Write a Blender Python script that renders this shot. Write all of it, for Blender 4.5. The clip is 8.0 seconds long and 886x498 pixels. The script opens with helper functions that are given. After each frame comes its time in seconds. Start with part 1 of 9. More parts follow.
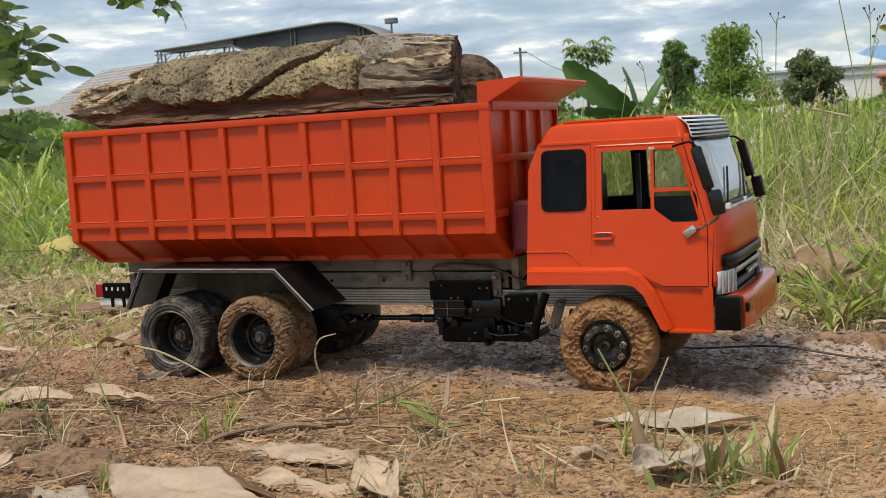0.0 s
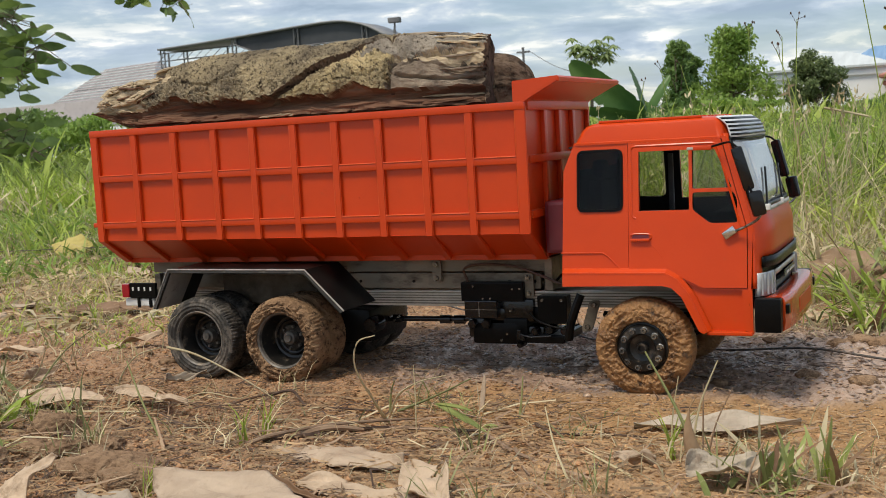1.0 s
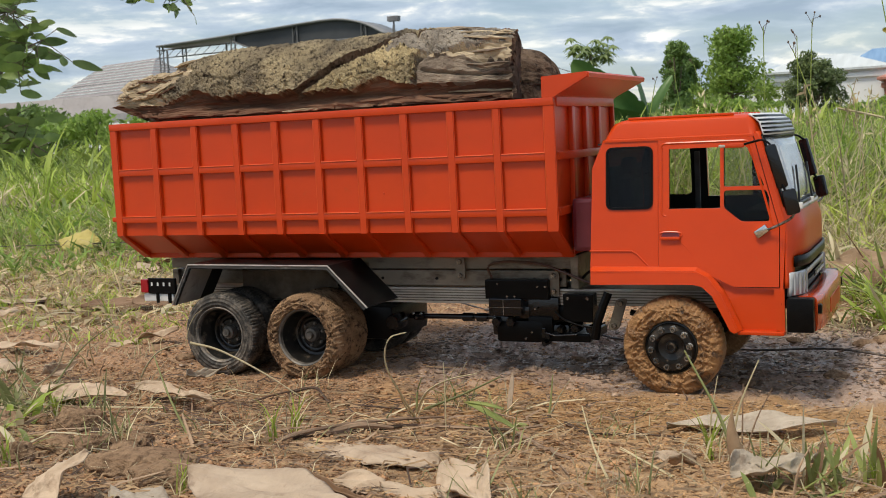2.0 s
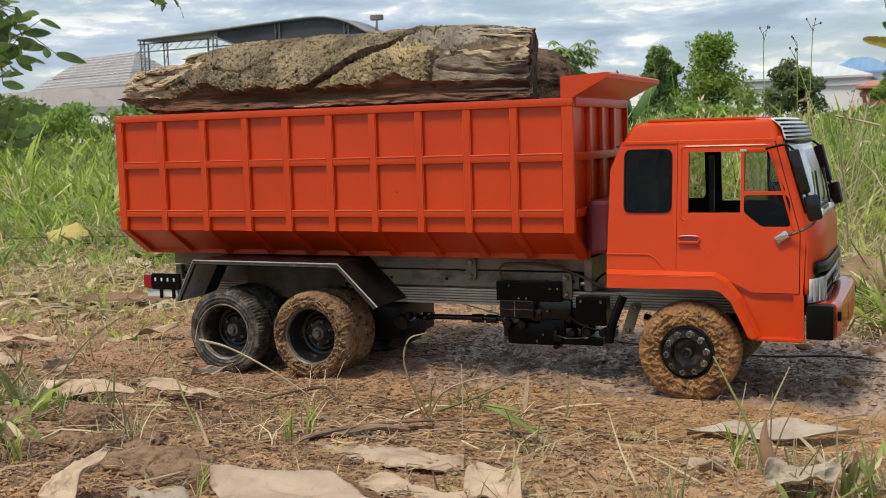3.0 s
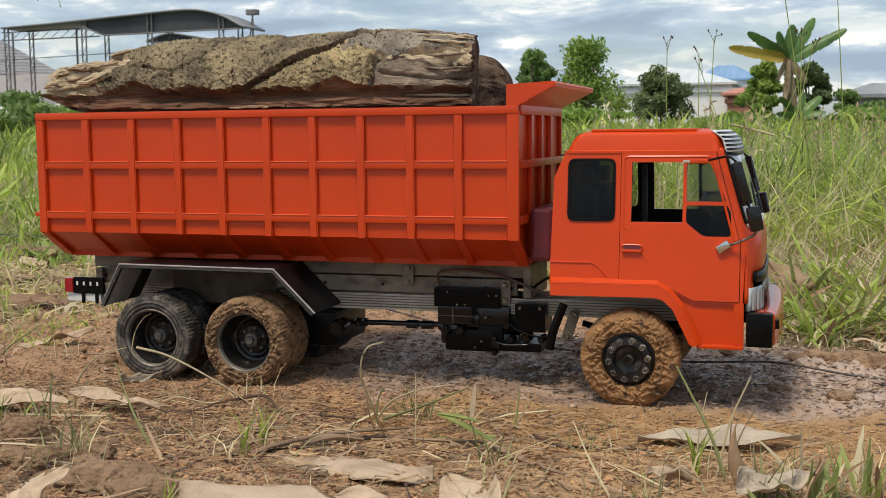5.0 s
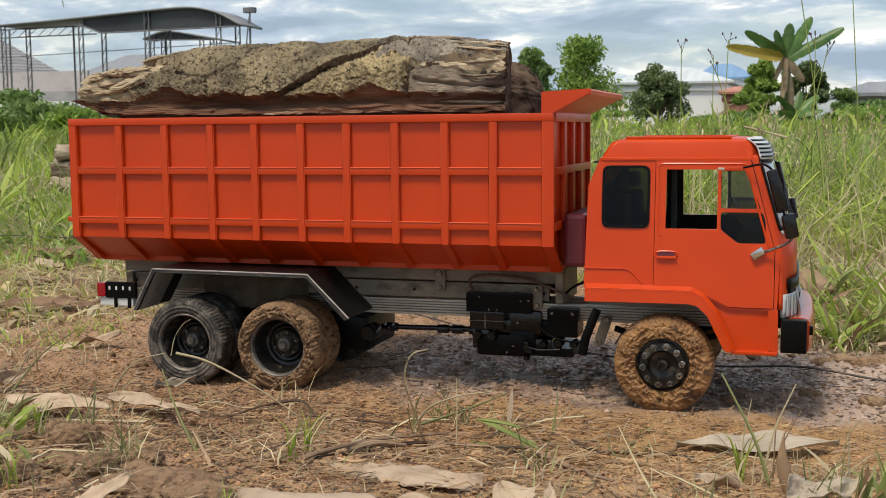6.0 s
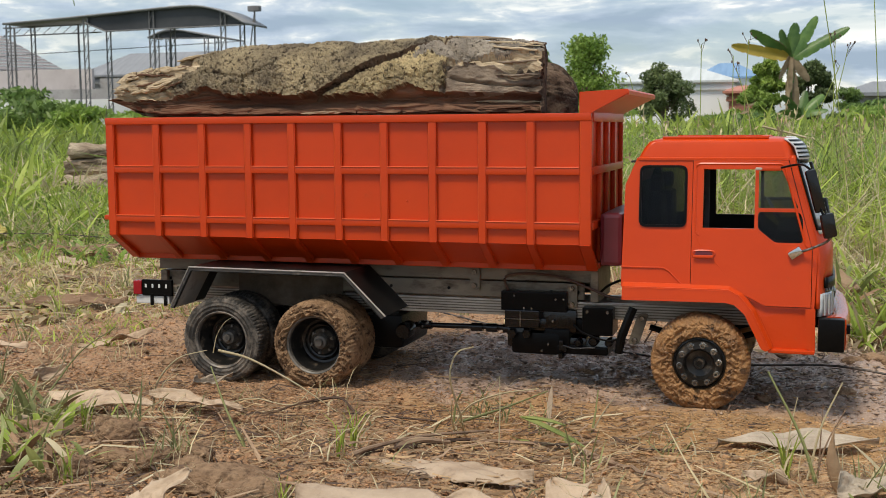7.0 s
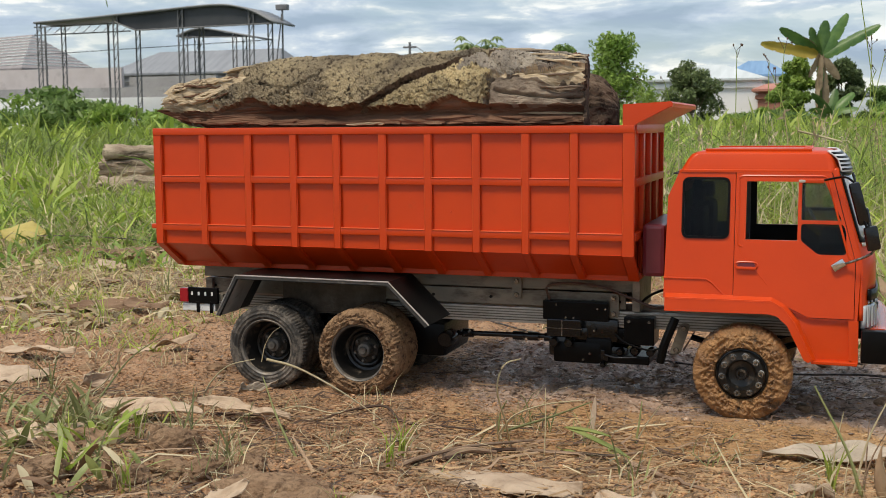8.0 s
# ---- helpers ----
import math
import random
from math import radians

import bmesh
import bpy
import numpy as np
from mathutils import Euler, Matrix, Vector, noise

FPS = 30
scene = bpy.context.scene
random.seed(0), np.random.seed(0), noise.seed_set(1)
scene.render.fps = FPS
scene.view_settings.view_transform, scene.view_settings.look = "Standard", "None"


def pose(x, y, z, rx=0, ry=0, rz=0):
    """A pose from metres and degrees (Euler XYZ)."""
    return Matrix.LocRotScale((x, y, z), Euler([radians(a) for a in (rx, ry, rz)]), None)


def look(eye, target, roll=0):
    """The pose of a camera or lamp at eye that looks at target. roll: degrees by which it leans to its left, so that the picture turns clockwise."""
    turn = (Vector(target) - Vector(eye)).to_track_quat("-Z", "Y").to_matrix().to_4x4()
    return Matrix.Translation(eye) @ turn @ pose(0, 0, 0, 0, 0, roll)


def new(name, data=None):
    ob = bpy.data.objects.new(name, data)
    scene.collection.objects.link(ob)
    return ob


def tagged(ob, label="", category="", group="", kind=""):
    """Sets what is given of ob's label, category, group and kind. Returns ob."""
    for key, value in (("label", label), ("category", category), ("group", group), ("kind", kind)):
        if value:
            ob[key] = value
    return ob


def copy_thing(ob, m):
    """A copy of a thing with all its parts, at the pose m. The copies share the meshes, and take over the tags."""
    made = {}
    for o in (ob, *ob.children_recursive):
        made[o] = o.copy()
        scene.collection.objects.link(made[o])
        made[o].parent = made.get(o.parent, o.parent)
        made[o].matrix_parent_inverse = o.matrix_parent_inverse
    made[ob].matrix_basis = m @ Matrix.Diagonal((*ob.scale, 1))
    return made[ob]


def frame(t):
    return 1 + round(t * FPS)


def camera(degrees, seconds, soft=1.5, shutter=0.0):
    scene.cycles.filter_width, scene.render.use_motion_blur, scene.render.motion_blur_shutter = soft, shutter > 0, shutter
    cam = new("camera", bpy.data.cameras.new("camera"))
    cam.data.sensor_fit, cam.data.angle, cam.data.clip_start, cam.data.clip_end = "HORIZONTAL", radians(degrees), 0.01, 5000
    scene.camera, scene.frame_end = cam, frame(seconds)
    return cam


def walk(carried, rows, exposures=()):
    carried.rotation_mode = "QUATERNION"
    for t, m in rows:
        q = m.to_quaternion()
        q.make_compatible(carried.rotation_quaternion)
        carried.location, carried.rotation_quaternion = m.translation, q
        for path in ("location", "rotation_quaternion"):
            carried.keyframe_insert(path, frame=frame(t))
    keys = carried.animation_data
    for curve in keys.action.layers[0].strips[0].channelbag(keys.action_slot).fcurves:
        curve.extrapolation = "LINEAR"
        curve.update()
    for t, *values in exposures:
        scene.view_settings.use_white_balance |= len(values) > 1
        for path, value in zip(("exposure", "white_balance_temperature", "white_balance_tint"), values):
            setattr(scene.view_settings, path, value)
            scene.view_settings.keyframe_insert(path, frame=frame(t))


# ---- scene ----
cam = camera(42.5, 8.0, soft=0.8)
cam.data.dof.use_dof, cam.data.dof.focus_distance, cam.data.dof.aperture_fstop = True, 1.05, 38.0
PATH = [
    (0, (0.674, -0.982, 0.242), (-0.159, 0.826, 0.047), -3.4),
    (0.5, (0.661, -0.985, 0.243), (-0.174, 0.822, 0.048), -3.4),
    (1, (0.643, -0.985, 0.244), (-0.194, 0.822, 0.048), -3.3),
    (1.5, (0.63, -0.986, 0.243), (-0.206, 0.82, 0.046), -3.1),
    (3, (0.578, -0.988, 0.242), (-0.219, 0.835, 0.043), -1.7),
    (3.5, (0.565, -0.987, 0.242), (-0.17, 0.862, 0.042), -1.4),
    (4, (0.55, -0.991, 0.244), (-0.119, 0.884, 0.042), -1.1),
    (5.5, (0.5, -1.011, 0.254), (-0.081, 0.892, 0.047), -0.5),
    (6, (0.485, -1.02, 0.258), (-0.1, 0.881, 0.049), -0.5),
    (6.5, (0.472, -1.027, 0.258), (-0.114, 0.874, 0.048), -0.4),
    (7, (0.457, -1.037, 0.259), (-0.134, 0.862, 0.048), -0.4),
    (7.5, (0.451, -1.045, 0.267), (-0.155, 0.85, 0.055), -0.4),
    (8, (0.445, -1.053, 0.272), (-0.19, 0.831, 0.058), -0.4),
]
walk(cam, [(t, look(eye, target, roll)) for t, eye, target, roll in PATH])

from mathutils.geometry import tessellate_polygon

# ---- world, sun, exposure ----
SUN_ELEVATION, SUN_TURN = 63.0, 203.0   # degrees; the turn is clockwise from +y
world = bpy.data.worlds.new("overcast_sky")
scene.world = world
world.use_nodes = True


def node(tree, kind, **values):
    n = tree.nodes.new(kind)
    for key, value in values.items():
        n.inputs[key].default_value = value
    return n


def ramp(tree, fac, *stops):
    n = tree.nodes.new("ShaderNodeValToRGB")
    while len(n.color_ramp.elements) < len(stops):
        n.color_ramp.elements.new(0.5)
    for e, (at, col) in zip(n.color_ramp.elements, stops):
        e.position, e.color = at, (*col, 1)
    tree.links.new(fac, n.inputs["Fac"])
    return n.outputs["Color"]


def mixed(tree, fac, a, b, mode="MIX"):
    n = tree.nodes.new("ShaderNodeMix")
    n.data_type, n.blend_type = "RGBA", mode
    for socket, value in ((n.inputs[0], fac), (n.inputs[6], a), (n.inputs[7], b)):
        if isinstance(value, bpy.types.NodeSocket):
            tree.links.new(value, socket)
        elif isinstance(value, (tuple, list)):
            socket.default_value = (*value, 1)
        else:
            socket.default_value = value
    return n.outputs[2]


def build_sky():
    tree = world.node_tree
    tree.nodes.clear()
    sky = tree.nodes.new("ShaderNodeTexSky")
    sky.sky_type, sky.sun_disc = "NISHITA", False
    sky.sun_elevation, sky.sun_rotation = radians(SUN_ELEVATION), radians(SUN_TURN)
    sky.air_density, sky.dust_density = 1.0, 1.0
    place = tree.nodes.new("ShaderNodeTexCoord")
    stretch = tree.nodes.new("ShaderNodeMapping")
    stretch.inputs["Scale"].default_value = (4.2, 4.2, 19.0)
    stretch.inputs["Location"].default_value = (1.3, 0.4, 0.35)
    tree.links.new(place.outputs["Generated"], stretch.inputs["Vector"])
    big = node(tree, "ShaderNodeTexNoise", Scale=1.25, Detail=7.0, Roughness=0.56, Distortion=0.35)
    fine = node(tree, "ShaderNodeTexNoise", Scale=2.3, Detail=9.0, Roughness=0.58, Distortion=0.3)
    for n in (big, fine):
        tree.links.new(stretch.outputs["Vector"], n.inputs["Vector"])
    cover = ramp(tree, big.outputs["Fac"], (0.36, (0.35, 0.35, 0.35)), (0.56, (0.95, 0.95, 0.95)))
    tone = ramp(tree, fine.outputs["Fac"], (0.37, (3.3, 4.2, 5.3)), (0.50, (4.7, 5.6, 6.7)), (0.565, (6.2, 6.9, 7.5)), (0.615, (10.2, 10.1, 9.6)))
    colour = mixed(tree, cover, sky.outputs["Color"], tone)
    ground = tree.nodes.new("ShaderNodeBackground")
    ground.inputs["Strength"].default_value = 0.114
    tree.links.new(colour, ground.inputs["Color"])
    out = tree.nodes.new("ShaderNodeOutputWorld")
    tree.links.new(ground.outputs[0], out.inputs["Surface"])


build_sky()
sun_lamp = bpy.data.lights.new("sun", "SUN")
sun_lamp.energy, sun_lamp.angle, sun_lamp.color = 3.15, radians(15), (1.0, 0.90, 0.74)
sun = new("sun", sun_lamp)
_e, _a = radians(SUN_ELEVATION), radians(SUN_TURN)
sun.matrix_world = look((0, 0, 5), (-math.sin(_a) * math.cos(_e), -math.cos(_a) * math.cos(_e), 5 - math.sin(_e)))
scene.view_settings.exposure = 0.0


# ---- materials ----
def surface(name, c1, c2, scale=8.0, rough=0.6, metal=0.0, bump=0.0, bump_scale=None, c3=None, spot_scale=None,
            spot=(0.58, 0.66), rough2=None, stretch=(1, 1, 1), random=0.0, coat=0.0, transmission=0.0, island=0.0, detail=6.0, gloss=0.5):
    """Two colours in a broad noise, a third in spots, fine relief, and a little change from object to object."""
    m = bpy.data.materials.new(name)
    m.use_nodes = True
    tree = m.node_tree
    bsdf = tree.nodes["Principled BSDF"]
    place = tree.nodes.new("ShaderNodeTexCoord")
    mapping = tree.nodes.new("ShaderNodeMapping")
    mapping.inputs["Scale"].default_value = stretch
    tree.links.new(place.outputs["Object"], mapping.inputs["Vector"])
    vec = mapping.outputs["Vector"]
    broad = node(tree, "ShaderNodeTexNoise", Scale=scale, Detail=detail, Roughness=0.6)
    tree.links.new(vec, broad.inputs["Vector"])
    col = ramp(tree, broad.outputs["Fac"], (0.32, c1), (0.68, c2))
    if c3:
        spots = node(tree, "ShaderNodeTexNoise", Scale=spot_scale or scale * 3.3, Detail=7.0, Roughness=0.68)
        tree.links.new(vec, spots.inputs["Vector"])
        mask = ramp(tree, spots.outputs["Fac"], (spot[0], (0, 0, 0)), (spot[1], (1, 1, 1)))
        col = mixed(tree, mask, col, c3)
    if random or island:
        if random:
            info = tree.nodes.new("ShaderNodeObjectInfo")
            value, amount = info.outputs["Random"], random
        else:
            info = tree.nodes.new("ShaderNodeNewGeometry")
            value, amount = info.outputs["Random Per Island"], island
        shift = ramp(tree, value, (0.0, (1 - amount,) * 3), (1.0, (1 + amount, 1 + amount * 0.9, 1 + amount * 0.6)))
        col = mixed(tree, 1.0, col, shift, "MULTIPLY")
    tree.links.new(col, bsdf.inputs["Base Color"])
    bsdf.inputs["Metallic"].default_value = metal
    if rough2 is None:
        bsdf.inputs["Roughness"].default_value = rough
    else:
        r = ramp(tree, broad.outputs["Fac"], (0.35, (rough,) * 3), (0.65, (rough2,) * 3))
        tree.links.new(r, bsdf.inputs["Roughness"])
    bsdf.inputs["Coat Weight"].default_value = coat
    bsdf.inputs["Specular IOR Level"].default_value = gloss
    bsdf.inputs["Coat Roughness"].default_value = 0.12
    bsdf.inputs["Transmission Weight"].default_value = transmission
    if bump:
        grain = node(tree, "ShaderNodeTexNoise", Scale=bump_scale or scale * 8, Detail=6.0, Roughness=0.65)
        tree.links.new(vec, grain.inputs["Vector"])
        b = tree.nodes.new("ShaderNodeBump")
        b.inputs["Strength"].default_value, b.inputs["Distance"].default_value = 1.0, bump
        tree.links.new(grain.outputs["Fac"], b.inputs["Height"])
        tree.links.new(b.outputs["Normal"], bsdf.inputs["Normal"])
    return m


PAINT = surface("orange_paint", (0.52, 0.043, 0.002), (0.59, 0.051, 0.0025), 14, 0.34, bump=0.00012, bump_scale=260, c3=(0.44, 0.062, 0.012), spot_scale=45, spot=(0.64, 0.8), gloss=0.5)
# body orange made paler, for the sunlit panel edges
BEAD_HIGHLIGHT = surface("highlight_orange_bead", (0.60, 0.075, 0.010), (0.66, 0.09, 0.014), 14, 0.34, gloss=0.5)
CAB_PAINT = surface("cab_orange_paint", (0.54, 0.046, 0.0025), (0.60, 0.054, 0.003), 12, 0.30, bump=0.00010, bump_scale=240, c3=(0.48, 0.075, 0.015), spot_scale=60, spot=(0.64, 0.8), gloss=0.36)
BUMPER_PAINT = surface("glossy_bumper_paint", (0.47, 0.045, 0.005), (0.53, 0.055, 0.007), 12, 0.2, c3=(0.40, 0.16, 0.09), spot_scale=40, spot=(0.6, 0.75), gloss=0.55, coat=0.45)
PURPLE = surface("dark_red_plastic", (0.10, 0.012, 0.02), (0.14, 0.02, 0.03), 30, 0.35, bump=0.0001)
BLACK = surface("black_plastic", (0.003, 0.003, 0.0035), (0.006, 0.0056, 0.0052), 40, 0.28, bump=0.0003, bump_scale=240, c3=(0.020, 0.015, 0.011), spot_scale=90, spot=(0.66, 0.85), gloss=0.12)
GLOSS_BLACK = surface("glossy_black_plastic", (0.004, 0.004, 0.005), (0.008, 0.008, 0.009), 30, 0.16, bump=0.0003, bump_scale=150, c3=(0.04, 0.032, 0.025), spot_scale=60, spot=(0.68, 0.88), gloss=0.5)
FENDER = surface("black_sheet", (0.006, 0.006, 0.0065), (0.012, 0.0115, 0.011), 25, 0.30, bump=0.0001, c3=(0.04, 0.034, 0.028), spot_scale=30, spot=(0.60, 0.85), gloss=0.14)
# the lip's catch of light is put into this grey, with dust spots
FENDER_EDGE = surface("dusty_lit_black_edge", (0.028, 0.029, 0.031), (0.070, 0.070, 0.070), 60, 0.26, c3=(0.17, 0.155, 0.14), spot_scale=50, spot=(0.58, 0.76), gloss=0.6)
DUSTY_LIT_GREY = surface("dusty_lit_grey_plastic", (0.27, 0.255, 0.235), (0.42, 0.395, 0.36), 40, 0.45, bump=0.0003, c3=(0.16, 0.14, 0.12), spot_scale=50, spot=(0.55, 0.7), gloss=0.5)
STEEL = surface("dull_aluminium", (0.130, 0.114, 0.088), (0.25, 0.222, 0.172), 30, 0.45, metal=0.25, bump=0.0002, bump_scale=220, c3=(0.070, 0.052, 0.035), spot_scale=55, spot=(0.50, 0.66), stretch=(0.4, 1, 1), gloss=0.35)
DIRT = surface("dirt_brown_guard", (0.085, 0.066, 0.048), (0.18, 0.142, 0.105), 50, 0.8, bump=0.001, bump_scale=300, c3=(0.25, 0.18, 0.115), spot_scale=70, spot=(0.6, 0.75), gloss=0.1)
BRIGHT = surface("bright_aluminium", (0.40, 0.37, 0.32), (0.58, 0.545, 0.48), 40, 0.42, metal=0.3, bump=0.0001, c3=(0.18, 0.14, 0.10), spot_scale=50, spot=(0.58, 0.75), gloss=0.4)
CHROME = surface("chrome", (0.6, 0.6, 0.6), (0.75, 0.75, 0.74), 60, 0.15, metal=1.0)
BOLT = surface("bolt_steel", (0.05, 0.046, 0.043), (0.42, 0.40, 0.38), 420, 0.22, metal=0.7, random=0.35)
RUBBER = surface("dusty_rubber", (0.014, 0.013, 0.012), (0.044, 0.039, 0.034), 60, 0.65, bump=0.0009, bump_scale=400, c3=(0.22, 0.185, 0.15), spot_scale=75, spot=(0.46, 0.70), gloss=0.35)
MUDDY = surface("mud_caked_rubber", (0.21, 0.120, 0.064), (0.47, 0.295, 0.165), 90, 0.8, rough2=0.92, bump=0.006, bump_scale=300, c3=(0.07, 0.04, 0.024), spot_scale=150, spot=(0.52, 0.64), gloss=0.25)
WET_MUD = surface("wet_mud_on_rubber", (0.17, 0.078, 0.028), (0.42, 0.222, 0.086), 44, 0.26, rough2=0.55, bump=0.0034, bump_scale=200, c3=(0.056, 0.032, 0.019), spot_scale=64, spot=(0.53, 0.64), gloss=0.5)
RIM = surface("black_rim", (0.007, 0.0068, 0.0066), (0.018, 0.0165, 0.015), 60, 0.28, bump=0.0003, bump_scale=300, c3=(0.14, 0.108, 0.078), spot_scale=95, spot=(0.55, 0.73), gloss=0.45)
RIM_LIP = surface("dusty_rim_lip", (0.045, 0.042, 0.038), (0.18, 0.158, 0.135), 90, 0.45, c3=(0.30, 0.24, 0.18), spot_scale=70, spot=(0.54, 0.68), gloss=0.4)
RED_LENS = surface("red_lens", (0.26, 0.006, 0.012), (0.34, 0.010, 0.018), 60, 0.2, coat=0.3)
WHITE = surface("white_plastic", (0.62, 0.62, 0.60), (0.75, 0.75, 0.73), 60, 0.35, c3=(0.4, 0.36, 0.3), spot_scale=120, spot=(0.6, 0.75))
LAMP_LENS = surface("clear_headlamp_lens", (0.30, 0.31, 0.32), (0.52, 0.54, 0.55), 160, 0.12, coat=0.6, stretch=(1, 1, 0.05))
HOSE = surface("brown_hose", (0.05, 0.025, 0.015), (0.09, 0.045, 0.028), 60, 0.4)
SEAT = surface("black_vinyl", (0.012, 0.011, 0.012), (0.02, 0.019, 0.02), 60, 0.55, bump=0.0003)
GREY_TRIM = surface("grey_trim", (0.22, 0.22, 0.23), (0.30, 0.30, 0.31), 60, 0.5)


def glass(name, tint, rough=0.03, ior=1.3):
    m = surface(name, tint, tint, 10, rough, transmission=1.0)
    m.node_tree.nodes["Principled BSDF"].inputs["IOR"].default_value = ior
    return m


DARK_GLASS = glass("dark_tinted_glass", (0.21, 0.20, 0.16), 0.05, 1.25)
PALE_GLASS = glass("smoky_glass", (0.55, 0.57, 0.50))
SCREEN_GLASS = surface("clear_plastic_windscreen", (0.66, 0.71, 0.74), (0.76, 0.80, 0.82), 30, 0.06, transmission=0.62, coat=0.9)
VISOR = surface("grey_white_visor", (0.58, 0.59, 0.60), (0.70, 0.71, 0.72), 60, 0.35, c3=(0.42, 0.40, 0.37), spot_scale=120, spot=(0.6, 0.75))


# ---- mesh helpers ----
def part(name, bm, material, parent=None, label="", smooth=False):
    """Links a bmesh, made in the world's metres, as one mesh object under a thing or a part."""
    me = bpy.data.meshes.new(name)
    bmesh.ops.recalc_face_normals(bm, faces=bm.faces)
    bm.to_mesh(me)
    bm.free()
    me.materials.append(material)
    if smooth:
        me.polygons.foreach_set("use_smooth", [True] * len(me.polygons))
        if smooth != "all":
            me.set_sharp_from_angle(angle=radians(38))
    ob = new(name, me)
    if parent is not None:
        ob.parent = parent
        ob.matrix_parent_inverse = Matrix.Translation(-parent.location)
    if label:
        ob["label"] = label
    return ob


def thing(name, at, label, category, group="", kind=""):
    ob = new(name)
    ob.empty_display_size = 0.02
    ob.location = at
    return tagged(ob, label, category, group, kind)


def box(x0, x1, y0, y1, z0, z1, bevel=0.0, bm=None, segments=2):
    own = bmesh.new()
    bmesh.ops.create_cube(own, size=1.0)
    for v in own.verts:
        v.co = Vector(((x0 + x1) / 2 + v.co.x * (x1 - x0), (y0 + y1) / 2 + v.co.y * (y1 - y0), (z0 + z1) / 2 + v.co.z * (z1 - z0)))
    if bevel:
        bmesh.ops.bevel(own, geom=own.edges[:], offset=bevel, segments=segments, affect="EDGES", profile=0.6)
    return joined(bm, own)


def joined(bm, own):
    if bm is None:
        return own
    me = bpy.data.meshes.new("tmp")
    own.to_mesh(me)
    own.free()
    bm.from_mesh(me)
    bpy.data.meshes.remove(me)
    return bm


def tube(points, radius, sides=8, bm=None, end_radius=None, cap=True):
    """A round bar through points, tapering to end_radius."""
    bm = bm or bmesh.new()
    pts = [Vector(p) for p in points]
    rings = []
    for i, p in enumerate(pts):
        d = (pts[min(i + 1, len(pts) - 1)] - pts[max(i - 1, 0)]).normalized()
        side = d.cross(Vector((0, 0, 1)) if abs(d.z) < 0.9 else Vector((1, 0, 0))).normalized()
        up = side.cross(d)
        r = radius if end_radius is None else radius + (end_radius - radius) * i / (len(pts) - 1)
        rings.append([bm.verts.new(p + side * r * math.cos(a) + up * r * math.sin(a)) for a in (2 * math.pi * k / sides for k in range(sides))])
    for a, b in zip(rings, rings[1:]):
        for k in range(sides):
            bm.faces.new((a[k], a[(k + 1) % sides], b[(k + 1) % sides], b[k]))
    if cap:
        bm.faces.new(rings[0][::-1]), bm.faces.new(rings[-1])
    return bm


def smooth_line(points, n=8):
    """Points on a smooth line through the given ones."""
    p = [Vector(q) for q in points]
    p = [p[0] * 2 - p[1]] + p + [p[-1] * 2 - p[-2]]
    out = []
    for a, b, c, d in zip(p, p[1:], p[2:], p[3:]):
        for k in range(n):
            t = k / n
            out.append(0.5 * (2 * b + (c - a) * t + (2 * a - 5 * b + 4 * c - d) * t * t + (3 * b - a - 3 * c + d) * t ** 3))
    return out + [p[-2]]


def lathe(profile, centre, sides=64, bm=None, bend=None):
    """Turns (radius, y) points about the y axis at centre; bend(r, y, a) may move a point."""
    bm = bm or bmesh.new()
    cx, cy, cz = centre
    rings = []
    for r, y in profile:
        ring = []
        for k in range(sides):
            a = 2 * math.pi * k / sides
            rr, yy = bend(r, y, a) if bend else (r, y)
            ring.append(bm.verts.new((cx + rr * math.cos(a), cy + yy, cz + rr * math.sin(a))))
        rings.append(ring)
    for a, b in zip(rings, rings[1:]):
        for k in range(sides):
            bm.faces.new((a[k], a[(k + 1) % sides], b[(k + 1) % sides], b[k]))
    return bm


def plate(loops, y0, y1, bm=None):
    """A flat plate between y0 and y1 with the outline loops[0] and holes loops[1:], in (x, z)."""
    bm = bm or bmesh.new()
    flat = [p for loop in loops for p in loop]
    tris = tessellate_polygon([[Vector((x, z, 0)) for x, z in loop] for loop in loops])
    front = [bm.verts.new((x, y0, z)) for x, z in flat]
    back = [bm.verts.new((x, y1, z)) for x, z in flat]
    for a, b, c in tris:
        bm.faces.new((front[a], front[b], front[c]))
        bm.faces.new((back[c], back[b], back[a]))
    start = 0
    for loop in loops:
        n = len(loop)
        for k in range(n):
            i, j = start + k, start + (k + 1) % n
            bm.faces.new((front[i], front[j], back[j], back[i]))
        start += n
    return bm


def rounded(points, radius, steps=4):
    """The polygon with its corners rounded."""
    out, n = [], len(points)
    for i in range(n):
        p, a, b = Vector(points[i]), Vector(points[i - 1]), Vector(points[(i + 1) % n])
        u, w = (a - p), (b - p)
        r = min(radius, u.length * 0.45, w.length * 0.45)
        s, e = p + u.normalized() * r, p + w.normalized() * r
        for k in range(steps + 1):
            t = k / steps
            q = s * (1 - t) ** 2 + p * 2 * t * (1 - t) + e * t * t
            out.append((q.x, q.y))
    return out


def flip(bm, middle):
    """Mirrors a mesh to the other side of the truck."""
    for v in bm.verts:
        v.co.y = 2 * middle - v.co.y
    return bm


# ---- the model dump truck ----
MID = 0.0985          # the truck's middle line
truck = thing("dump_truck", (0.13, MID, 0.0), "orange-red model dump truck with muddy tyres, parked on damp soil", "toy truck")

